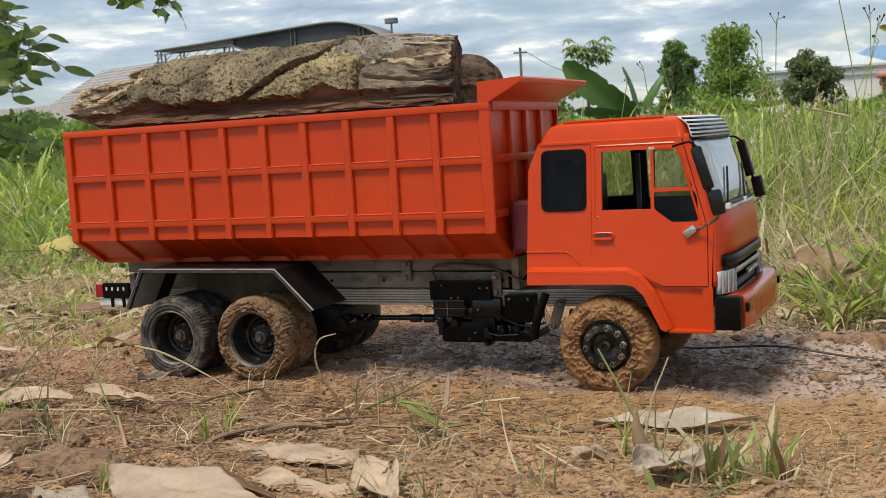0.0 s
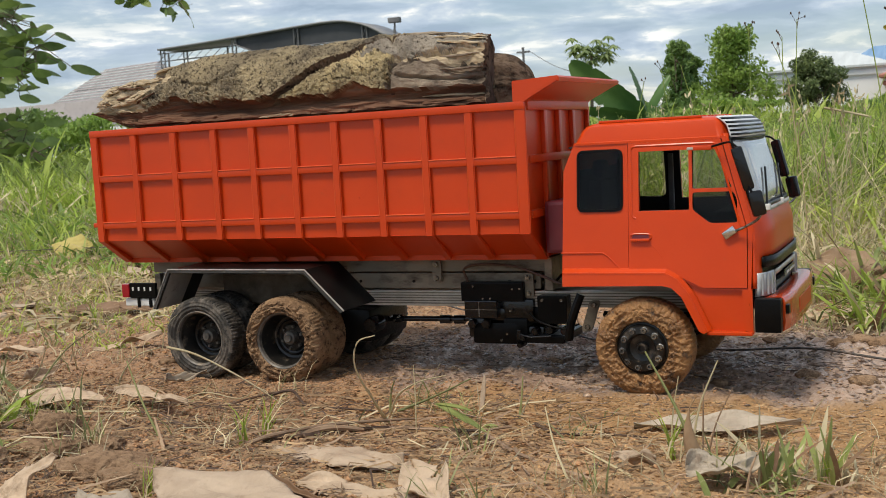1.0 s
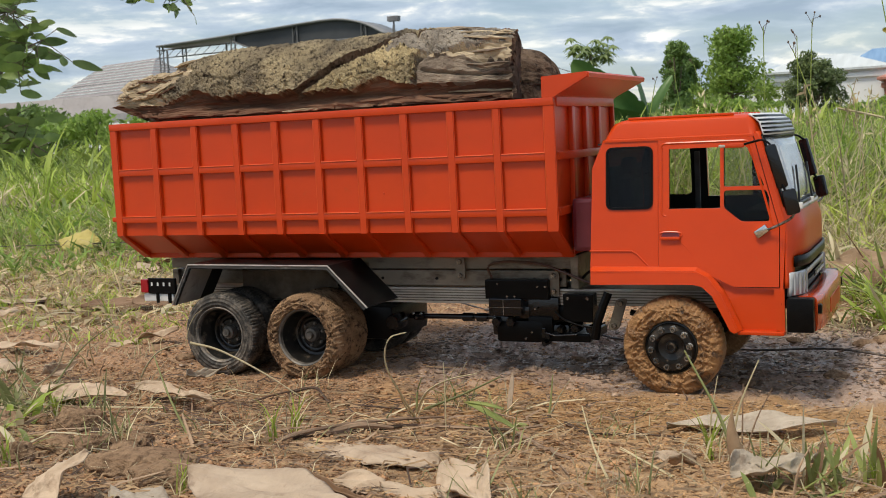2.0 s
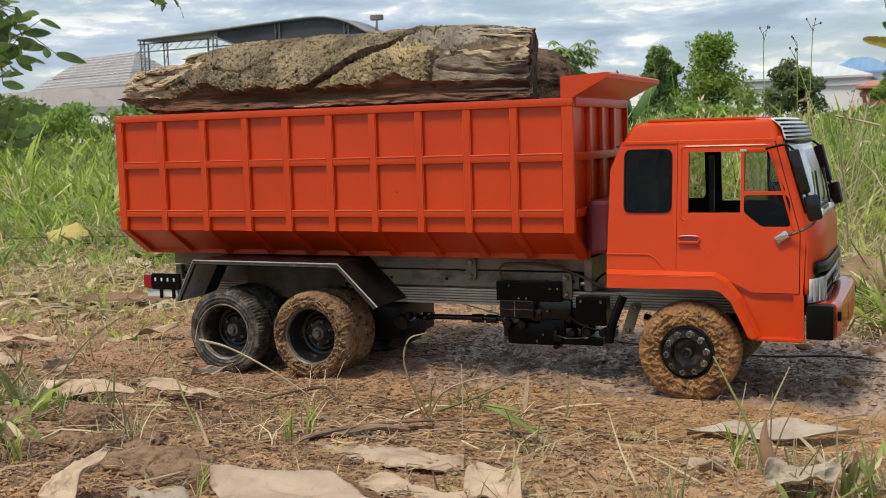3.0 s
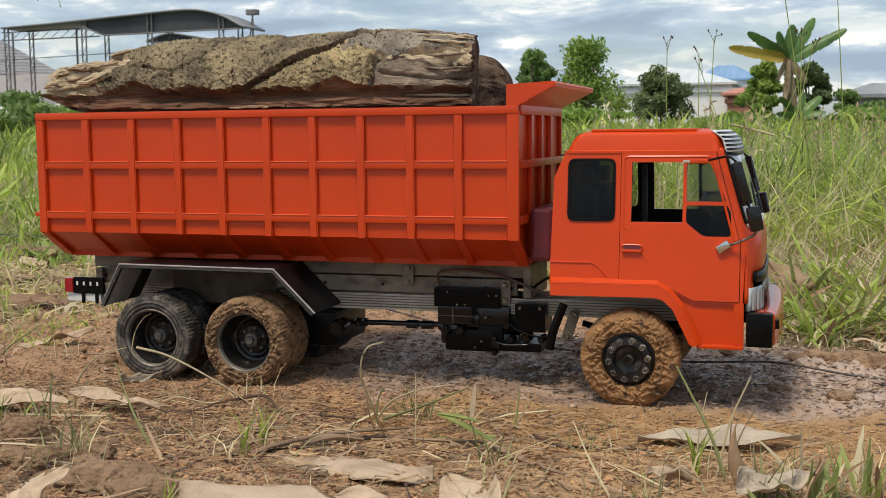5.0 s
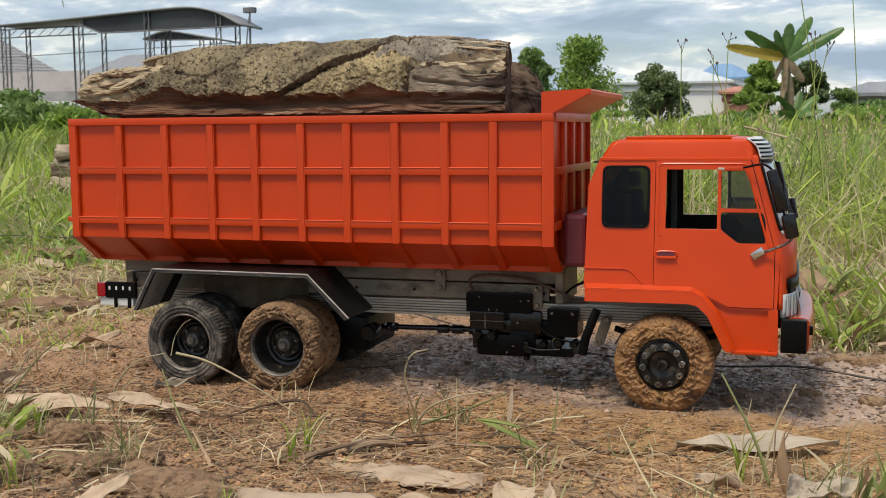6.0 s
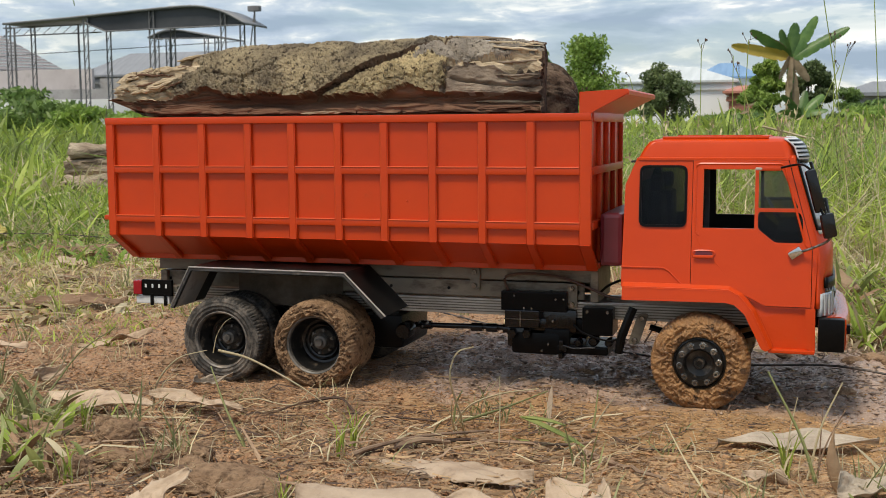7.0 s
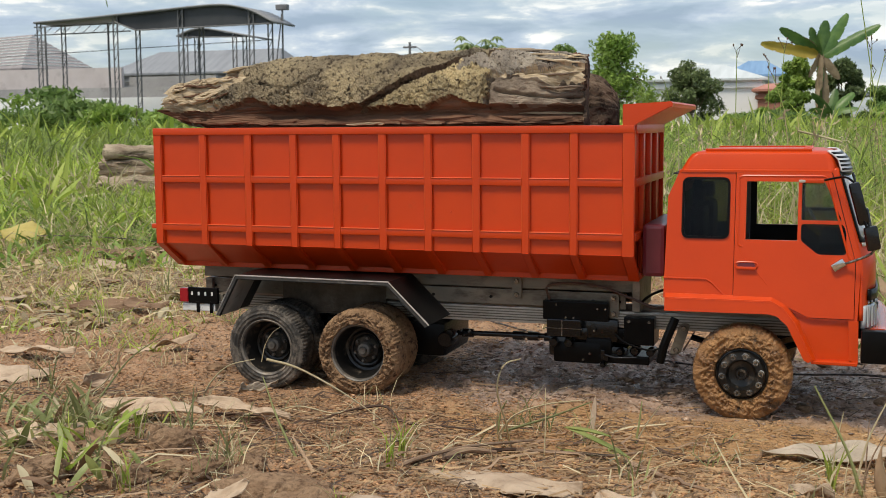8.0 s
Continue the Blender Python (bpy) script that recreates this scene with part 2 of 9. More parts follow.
# tub of the dump body
REAR, FRONT, TOP, BEND, FLOOR, TUCK = -0.234, 0.277, 0.272, 0.150, 0.122, 0.042
RIBS = (-0.1752, -0.1224, -0.0705, -0.0228, 0.0266, 0.0745, 0.1237, 0.1728, 0.2196)
SKIN = 0.0042         # how far the sheet lies behind the ribs


def tub_section(off):
    """The outline of the tub across, off metres inside the outer face."""
    return [(off, TOP), (off, BEND), (TUCK + off * 0.6, FLOOR + off), (2 * MID - TUCK - off * 0.6, FLOOR + off), (2 * MID - off, BEND), (2 * MID - off, TOP)]


def tub():
    bm = bmesh.new()
    loops = []
    for x in (REAR + 0.004, FRONT - 0.0042):
        outer = [bm.verts.new((x, y, z)) for y, z in tub_section(SKIN)]
        inner = [bm.verts.new((x, y, z)) for y, z in tub_section(SKIN + 0.003)]
        loops.append((outer, inner))
    (ao, ai), (bo, bi) = loops
    for k in range(5):
        bm.faces.new((ao[k], ao[k + 1], bo[k + 1], bo[k]))
        bm.faces.new((ai[k], bi[k], bi[k + 1], ai[k + 1]))
        for o, i in loops:
            bm.faces.new((o[k], i[k], i[k + 1], o[k + 1]))
    for k in (0, 5):
        bm.faces.new((ao[k], bo[k], bi[k], ai[k]))
    for ring in (ao, bo):                       # tailgate and front sheet
        bm.faces.new(ring)
    return bm


body = part("dump_body", tub(), PAINT, truck, "orange-red ribbed steel-look tipper tub")


def wrap_rib(x0, x1, side):
    """An upright rib that follows the bend of the tub's side."""
    outer, inner = tub_section(0.0)[:3], tub_section(SKIN + 0.001)[:3]
    outer = [(outer[0][0], TOP - 0.004)] + outer[1:]
    inner = [(inner[0][0], TOP - 0.004)] + inner[1:]
    bm = bmesh.new()
    va = [[bm.verts.new((x, y, z)) for y, z in outer] + [bm.verts.new((x, y, z)) for y, z in inner[::-1]] for x in (x0, x1)]
    for k in range(6):
        bm.faces.new((va[0][k], va[0][(k + 1) % 6], va[1][(k + 1) % 6], va[1][k]))
    for ring in va:
        bm.faces.new((ring[0], ring[1], ring[4], ring[5])), bm.faces.new((ring[1], ring[2], ring[3], ring[4]))
    bmesh.ops.bevel(bm, geom=[e for e in bm.edges if abs(e.verts[0].co.x - e.verts[1].co.x) < 1e-6], offset=0.0008, segments=2, affect="EDGES")
    return flip(bm, MID) if side else bm


for side in (0, 1):
    for x in RIBS:
        bm = wrap_rib(x - 0.0041, x + 0.0041, side)
        for v in bm.verts:      # hand-cut strips, not quite straight
            v.co.x += 0.0008 * noise.noise(Vector((x * 40, v.co.z * 22, side)))
        part("rib", bm, PAINT, body, smooth=True)
    part("corner_post", wrap_rib(REAR, REAR + 0.0095, side), PAINT, body, smooth=True)
    part("corner_post", wrap_rib(FRONT - 0.0115, FRONT, side), PAINT, body, smooth=True)
    for z0, z1, proud in ((TOP - 0.0072, TOP, -0.0006), (0.2150, 0.2225, 0.0005), (0.1640, 0.1712, 0.0005)):
        bm = box(REAR + 0.0002, FRONT - 0.0006, proud, SKIN + 0.0012, z0, z1, 0.0008)
        part("rail", flip(bm, MID) if side else bm, PAINT, body, smooth=True)
    edges = [REAR + 0.0095] + [e for x in RIBS for e in (x - 0.0041, x + 0.0041)] + [FRONT - 0.0115]
    for a, b in zip(edges[0::2], edges[1::2]):      # rounded bead on each panel's lower and right edge, its highlight painted lighter orange
        for z0, z1 in ((0.2228, 0.2640), (0.1715, 0.2145)):
            bm = tube([(a - 0.0002, 0.0005, z0 - 0.0008), (b + 0.0002, 0.0005, z0 - 0.0008)], 0.0007, 8)
            part("weld_bead", flip(bm, MID) if side else bm, BEAD_HIGHLIGHT, body, smooth=True)
            bm = tube([(b + 0.0010, 0.0002, z0 - 0.0006), (b + 0.0010, 0.0002, z1)], 0.0005, 8)
            part("weld_bead", flip(bm, MID) if side else bm, BEAD_HIGHLIGHT, body, smooth=True)
    bm = box(REAR - 0.006, REAR + 0.004, 0.001, 0.008, 0.1655, 0.1705, 0.0012)
    part("tailgate_hinge", flip(bm, MID) if side else bm, PAINT, body)
    bm = box(REAR + 0.004, FRONT - 0.002, TUCK + 0.0050, TUCK + 0.0120, FLOOR - 0.0014, FLOOR + 0.0065, 0.0008)
    part("bottom_rail", flip(bm, MID) if side else bm, PAINT, body)

# front wall of the tub: posts, ribs and rails
for y in (0.055, 0.0985, 0.142):
    part("front_rib", box(FRONT - 0.0042, FRONT + 0.0006, y - 0.004, y + 0.004, 0.128, 0.2715, 0.0008), PAINT, body, smooth=True)
for z0, z1 in ((0.264, 0.2725), (0.2150, 0.2225), (0.1640, 0.1712), (0.124, 0.130)):
    inset = TUCK if z1 < 0.14 else 0.006
    part("front_rail", box(FRONT - 0.0042, FRONT + 0.0012, inset, 2 * MID - inset, z0, z1, 0.0008), PAINT, body, smooth=True)
for side in (0, 1):
    outline = [(FRONT - 0.0115, TOP - 0.001), (FRONT - 0.0115, 0.2905), (0.3085, 0.2925), (0.3095, 0.2895), (FRONT, 0.2725)]
    bm = plate([outline], 0.0, 0.003)
    part("guard_cheek", flip(bm, MID) if side else bm, PAINT, body)


def cab_guard():
    """The sloping canopy over the cab, one folded sheet with a lip."""
    bm = bmesh.new()
    prof = [(FRONT - 0.0115, 0.2885), (FRONT - 0.0115, 0.2910), (0.3090, 0.2932), (0.3108, 0.2915), (0.3104, 0.2880), (0.3080, 0.2878), (0.2790, 0.2735), (0.2770, 0.2715), (0.2735, 0.2715), (0.2735, 0.2860)]
    rows = [[bm.verts.new((x, y, z)) for x, z in prof] for y in (0.0008, 2 * MID - 0.0008)]
    n = len(prof)
    for k in range(n):
        bm.faces.new((rows[0][k], rows[0][(k + 1) % n], rows[1][(k + 1) % n], rows[1][k]))
    for r in rows:
        bm.faces.new(r)
    return bm


part("cab_guard", cab_guard(), PAINT, body)
part("rivet", lathe([(0.0, -0.0012), (0.0008, -0.0008), (0.0010, 0.0)], (0.097, SKIN, 0.189), 10), PAINT, body)

# chassis
for side in (0, 1):
    y0 = 0.070 if side == 0 else 2 * MID - 0.076
    outline_y = (y0, y0 + 0.006)
    rail = part("chassis_rail", box(-0.205, 0.470, *outline_y, 0.0705, 0.0865, 0.0006), BRIGHT, truck, "ribbed aluminium chassis rail")
    # raised bars in darker steel, their colour standing in for shaded grooves
    for z in (0.0735, 0.0762, 0.0789, 0.0816, 0.0843):
        part("groove", box(-0.205, 0.470, y0 - 0.0008 if side == 0 else y0 + 0.006, y0 if side == 0 else y0 + 0.0068, z - 0.0005, z + 0.0005), STEEL, rail)
    part("subframe_beam", box(-0.215, 0.258, y0 + 0.002, y0 + 0.006, 0.0885, 0.1045, 0.0006), STEEL, truck, "stained grey aluminium strip with holes")
    part("tipper_beam", box(-0.218, 0.272, y0 + 0.001, y0 + 0.007, 0.1062, FLOOR - 0.0015, 0.0006), STEEL, truck, "stained grey aluminium strip")
    for x in (-0.205, -0.05, 0.055, 0.118, 0.225, 0.252):
        part("bolt_hole", lathe([(0.0, -0.0004), (0.0016, -0.0004), (0.0018, 0.0008)], (x, y0 + 0.0018, 0.096), 12), BLACK, truck)


def bracket(x, z0, z1, tilt=0.0, y=0.0665):
    bm = bmesh.new()
    half = 0.0052
    pts = rounded([(-half, z0), (half, z0), (half, z1), (-half, z1)], 0.004)
    plate([[(x + px + tilt * (pz - z0), pz) for px, pz in pts]], y, y + 0.0028, bm)
    ob = part("bracket", bm, STEEL, truck, "small bolted aluminium link")
    for z in (z0 + 0.0045, z1 - 0.0045):
        part("bolt", lathe([(0.0, -0.003), (0.0024, -0.003), (0.0028, -0.0022), (0.0028, 0.0005)], (x + tilt * (z - z0), y, z), 8), BOLT, ob)


bracket(0.147, 0.0955, 0.1185)
bracket(0.247, 0.0800, 0.1050)
bracket(0.3095, 0.0500, 0.0805, 0.32, 0.052)
bracket(-0.165, 0.0900, 0.1080)
part("cross_member", box(0.266, 0.274, 0.062, 0.136, 0.088, 0.121, 0.001), STEEL, truck)
part("rear_cross_member", box(-0.214, -0.206, 0.066, 0.132, 0.070, 0.105, 0.001), STEEL, truck)
part("bulkhead_box", box(0.280, 0.3015, 0.030, 0.165, 0.128, 0.178, 0.004), PURPLE, truck, "dark red box behind the cab")
part("hose", tube(smooth_line([(0.182, 0.066, 0.096), (0.180, 0.063, 0.110), (0.200, 0.062, 0.1145), (0.235, 0.062, 0.112), (0.262, 0.062, 0.103), (0.288, 0.062, 0.0935), (0.31, 0.066, 0.094)]), 0.0014, 8), HOSE, truck, "thin brown hose", smooth=True)
part("cable", tube(smooth_line([(0.270, 0.075, 0.092), (0.281, 0.072, 0.103), (0.296, 0.072, 0.110), (0.310, 0.075, 0.112)]), 0.0013, 8), BLACK, truck, smooth=True)

# gearbox, battery boxes and drive line
part("battery_box", box(0.176, 0.243, 0.060, 0.130, 0.0770, 0.0965, 0.0012), BLACK, truck, "black plastic box")
gear = part("gearbox", box(0.181, 0.216, 0.0555, 0.130, 0.0610, 0.0785, 0.0012), GLOSS_BLACK, truck, "glossy black gearbox housing")
part("seam", box(0.1965, 0.1975, 0.0550, 0.0560, 0.0620, 0.0775), BOLT, gear)
part("flange", box(0.1800, 0.2170, 0.0552, 0.0562, 0.0690, 0.0698), BOLT, gear)
for x in (0.1885, 0.2035):
    part("terminal", lathe([(0.0, -0.004), (0.0042, -0.004), (0.0050, -0.0028), (0.0050, 0.006)], (x, 0.058, 0.0545), 6), GLOSS_BLACK, gear)
sump = part("gearbox_sump", box(0.1865, 0.236, 0.0600, 0.125, 0.0335, 0.0560, 0.004), BLACK, truck, "oily black gearbox sump", smooth=True)
part("sump_step", box(0.182, 0.200, 0.0610, 0.120, 0.0400, 0.0600, 0.003), GLOSS_BLACK, sump, smooth=True)
for k, (x0, x1, z0, z1, y) in enumerate(((0.214, 0.252, 0.0560, 0.0790, 0.0640), (0.220, 0.246, 0.0400, 0.0600, 0.0610), (0.236, 0.262, 0.0360, 0.0520, 0.0640), (0.244, 0.262, 0.0540, 0.0700, 0.0680), (0.205, 0.222, 0.0570, 0.0700, 0.0625))):
    part("housing_block", box(x0, x1, y, 0.122, z0, z1, 0.003), BLACK if k % 2 else GLOSS_BLACK, sump, smooth=True)
for k, (x, z) in enumerate(((0.2245, 0.0445), (0.2180, 0.0380), (0.1900, 0.0925), (0.2000, 0.0800), (0.2080, 0.0800), (0.2320, 0.0900), (0.2400, 0.0900), (0.2290, 0.0680))):
    part("case_screw", lathe([(0.0, -0.0012), (0.0011, -0.0012), (0.0013, -0.0004), (0.0013, 0.001)], (x, 0.0598, z), 8), BOLT, sump)
part("gear_linkage", tube([(0.238, 0.0560, 0.0455), (0.250, 0.0555, 0.0425), (0.264, 0.0555, 0.0435), (0.272, 0.0560, 0.0440)], 0.0009, 6), GLOSS_BLACK, sump, "thin gear linkage rod", smooth=True)
part("linkage_clamp", box(0.2365, 0.2405, 0.0545, 0.0580, 0.0400, 0.0500, 0.0008), GLOSS_BLACK, sump)
part("wire", tube(smooth_line([(0.250, 0.058, 0.066), (0.262, 0.054, 0.058), (0.285, 0.055, 0.052), (0.300, 0.060, 0.056)], 5), 0.0010, 6), BLACK, sump, smooth=True)
servo = part("servo", box(0.2590, 0.2890, 0.0560, 0.090, 0.0560, 0.0835, 0.001), BLACK, truck, "black servo case")
for x in (0.264, 0.284):
    part("servo_screw", lathe([(0.0, -0.001), (0.0016, -0.001), (0.0018, 0.0)], (x, 0.056, 0.0795), 8), BOLT, servo)
part("skid_plate", box(0.232, 0.284, 0.060, 0.120, 0.0355, 0.0440, 0.002), BLACK, truck)
for x, z, r in ((0.255, 0.048, 0.004), (0.270, 0.050, 0.005), (0.285, 0.049, 0.004), (0.241, 0.042, 0.004), (0.238, 0.034, 0.003)):
    part("knuckle", lathe([(0.0, -0.005), (r * 0.7, -0.005), (r, -0.003), (r, 0.012), (0.0, 0.012)], (x, 0.060, z), 12), GLOSS_BLACK, truck, smooth=True)
part("mud_flap_stay", tube([(0.3125, 0.030, 0.0895), (0.3080, 0.028, 0.078), (0.3020, 0.028, 0.062), (0.2985, 0.030, 0.046)], 0.0042, 8), BLACK, truck, smooth=True)
shaft = part("drive_shaft", tube([(0.070, MID - 0.004, 0.052), (0.190, MID - 0.004, 0.0535)], 0.0028, 12), GLOSS_BLACK, truck, "black drive shaft", smooth=True)
for x in (0.086, 0.142, 0.158, 0.176):
    part("joint", tube([(x - 0.006, MID - 0.004, 0.0523), (x + 0.006, MID - 0.004, 0.0525)], 0.0046, 10), GLOSS_BLACK, shaft, smooth=True)
for x in (-0.103, 0.0, 0.376):
    part("axle", tube([(x, 0.02, 0.044), (x, 2 * MID - 0.02, 0.044)], 0.006, 10), BLACK, truck, smooth=True)
    if x < 0.1:
        part("differential", lathe([(0.0, -0.02), (0.012, -0.018), (0.019, -0.006), (0.019, 0.006), (0.012, 0.018), (0.0, 0.02)], (x + 0.012, MID, 0.046), 20), BLACK, truck, smooth=True)
hub_case = part("axle_case", box(0.030, 0.074, 0.052, 0.140, 0.0330, 0.0690, 0.006), BLACK, truck, "oily black axle case", smooth=True)
part("input_flange", lathe([(0.0, -0.010), (0.007, -0.010), (0.009, -0.006), (0.009, 0.010)], (0.074, 0.060, 0.052), 14), GLOSS_BLACK, hub_case, smooth=True)
for x, z in ((0.080, 0.0555), (0.0835, 0.0515), (0.089, 0.0555)):
    part("joint_pin", lathe([(0.0, -0.002), (0.0013, -0.002), (0.0016, 0.001)], (x, MID - 0.010, z), 8), BOLT, hub_case)
for side in (0, 1):
    y = 0.064 if side == 0 else 2 * MID - 0.064
    for x in (-0.103, 0.0, 0.376):
        part("leaf_spring", tube(smooth_line([(x - 0.052, y, 0.066), (x, y, 0.053), (x + 0.052, y, 0.066)], 6), 0.0032, 6), BLACK, truck)


# rear fenders
def fender(side):
    bm = bmesh.new()
    line = [(-0.160, 0.0760), (-0.1365, 0.1195), (0.0345, 0.1185), (0.0770, 0.0770)]
    inner = [(-0.158, 0.0760), (-0.1345, 0.1175), (0.0335, 0.1165), (0.0750, 0.0760)]
    y0, y1, lip = -0.0060, 0.062, 0.0016
    a = [bm.verts.new((x, y0, z)) for x, z in line]
    b = [bm.verts.new((x, y1, z)) for x, z in line]
    c = [bm.verts.new((x, y1, z)) for x, z in inner]
    d = [bm.verts.new((x, y0 + lip, z)) for x, z in inner]
    low = [(x + dx, z + dz) for (x, z), (dx, dz) in zip(line, ((0.0045, -0.0004), (0.0026, -0.0044), (-0.0020, -0.0046), (-0.0052, -0.0030)))]
    e = [bm.verts.new((x, y0 + lip, z)) for x, z in low]
    f = [bm.verts.new((x, y0, z)) for x, z in low]
    for r, s in ((a, b), (b, c), (c, d), (d, e), (e, f), (f, a)):
        for k in range(3):
            bm.faces.new((r[k], r[k + 1], s[k + 1], s[k]))
    for k in (0, 3):
        bm.faces.new((a[k], b[k], c[k], d[k])), bm.faces.new((a[k], d[k], e[k], f[k]))
    return flip(bm, MID) if side else bm


for side in (0, 1):
    guard = part("rear_fender", fender(side), FENDER, truck, "bent black plastic fender with a dusty edge coloured as lit")
    edge = [(-0.1600, 0.0762), (-0.1368, 0.1192), (0.0345, 0.1182), (0.0770, 0.0768)]
    rim_line = edge + [(x + dx, z + dz) for (x, z), (dx, dz) in zip(edge[::-1], ((-0.0040, -0.0022), (-0.0014, -0.0034), (0.0020, -0.0034), (0.0034, -0.0002)))]
    bm = plate([rim_line], -0.0068, -0.0058)
    part("fender_edge", flip(bm, MID) if side else bm, FENDER_EDGE, guard, "scuffed fender edge, grey for the light it catches")
    # pale tube added as the bright highlight on the fender's rim
    bm = tube([(x, -0.0066, z) for x, z in edge], 0.0009, 8)
    part("fender_bead", flip(bm, MID) if side else bm, DUSTY_LIT_GREY, guard, "bright bead along the fender, coloured as its edge highlight", smooth=True)
    # added liner; its pale dusty grey carries light bounced from the ground
    bm = plate([[(-0.1572, 0.0762), (-0.1338, 0.1168), (-0.1326, 0.1162), (-0.1560, 0.0758)]], -0.0044, 0.036)
    part("fender_liner", flip(bm, MID) if side else bm, DUSTY_LIT_GREY, guard, "dusty grey liner, pale for the light bounced inside the fender")
    bm = box(-0.115, -0.080, 0.062, 0.072, 0.105, 0.117, 0.0008)
    part("fender_mount", flip(bm, MID) if side else bm, BLACK, truck)
    bm = box(0.005, 0.040, 0.062, 0.072, 0.090, 0.112, 0.0008)
    part("fender_mount", flip(bm, MID) if side else bm, STEEL, truck)
    bm = box(-0.118, 0.004, 0.0655, 0.0675, 0.0720, 0.1165, 0.0006)
    part("inner_guard", flip(bm, MID) if side else bm, DIRT, truck, "dirt-stained dark inner guard")
    bm = box(-0.1995, -0.1640, 0.0040, 0.0080, 0.0860, 0.1030, 0.0008)
    bar = part("tail_lamp_bar", flip(bm, MID) if side else bm, BLACK, truck, "black tail lamp bar with drilled holes")
    bm = box(-0.2090, -0.1992, 0.0025, 0.0100, 0.0872, 0.1018, 0.001)
    part("red_lens", flip(bm, MID) if side else bm, RED_LENS, bar, "red tail lamp lens")
    bm = box(-0.2075, -0.1680, 0.0055, 0.0140, 0.0775, 0.0858, 0.001)
    part("white_lens", flip(bm, MID) if side else bm, WHITE, bar, "white reversing lens")
    for x in (-0.1945, -0.1865, -0.1785, -0.1705):
        bm = box(x - 0.0011, x + 0.0011, 0.0034, 0.0041, 0.0945, 0.0985, 0.0004)
        part("stud", flip(bm, MID) if side else bm, WHITE, bar)
    for x in (-0.1880, -0.1720):
        bm = box(x - 0.0016, x + 0.0016, 0.0035, 0.0056, 0.0760, 0.0880, 0.0004)
        part("hanger", flip(bm, MID) if side else bm, BLACK, bar)
    bm = box(-0.1700, -0.1600, 0.0080, 0.0700, 0.0900, 0.0960, 0.0006)
    part("lamp_bracket", flip(bm, MID) if side else bm, STEEL, bar)


# wheels
def tyre(cx, cz, y, width, r, rim, material, lumps, seed, knobs=76):
    """A fat tyre with shoulder blocks; lumps is the depth of the mud that clings to it. y is its outer face."""
    half = width / 2
    wall = [(rim + (r - rim) * u, -half * (0.86 + 0.14 * math.sin(math.pi * min(u / 0.8, 1.0)) ** 0.6)) for u in [0.08 + 0.03 * k for k in range(23)]]
    prof = [(rim, -half * 0.62), (rim + 0.0012, -half * 0.84)] + wall + [
            (r * 0.952, -half * 0.88), (r * 0.988, -half * 0.74), (r, -half * 0.45), (r, -half * 0.15), (r, half * 0.15), (r, half * 0.45), (r * 0.988, half * 0.74), (r * 0.952, half * 0.88),
            (rim + (r - rim) * 0.55, half), (rim + (r - rim) * 0.25, half * 0.96), (rim, half * 0.62)]

    def shape(rr, yy, a):
        u = (rr - rim) / (r - rim)
        if u > 0.84:
            phase = knobs * a / (2 * math.pi) + (0.5 if yy > 0 else 0.0)
            rr -= (0.0006 if lumps else 0.0009) if (phase % 1.0) < 0.36 else 0.0
        if not lumps and 0.05 < u < 0.8:
            yy += math.copysign(0.0008 * math.sin(u * 13.0), -yy)
        if lumps and u > 0.03:
            p = Vector((math.cos(a) * rr * 90, yy * 110 + seed, math.sin(a) * rr * 90))
            if lumps > 0.0025:      # wet mud smeared and drawn out in ropes
                c0, s0 = math.cos(a), math.sin(a)
                warp = noise.noise(Vector((c0 * 2.4, s0 * 2.4, u * 2.5 + seed)))
                rope = 1 - 2.2 * abs(noise.noise(Vector((c0 * 4.6 + 1.6 * warp, s0 * 4.6, u * 3.4 + seed))))
                fine = 1 - 2.2 * abs(noise.noise(Vector((c0 * 11 + warp, s0 * 11 + warp, u * 8.0 + seed))))
                thin = 1 - 2.4 * abs(noise.noise(Vector((c0 * 19 + 2 * warp, s0 * 19, u * 4.0 - seed))))
                q = 0.75 * rope + 0.42 * max(fine, -0.4) + 0.24 * max(thin, -0.3) + 0.12 * noise.noise(p * 3.0)
            else:
                q = 0.4 * noise.noise(p) + 0.7 * noise.noise(p * 2.6) + 0.5 * noise.noise(p * 4.6)
            if u < 0.85:
                yy += math.copysign(max(q, -0.35) * lumps, yy)
            else:
                rr += q * lumps * 0.16
        return rr, yy

    return lathe(prof, (cx, y + half, cz), 300 if lumps else 208, bend=shape)


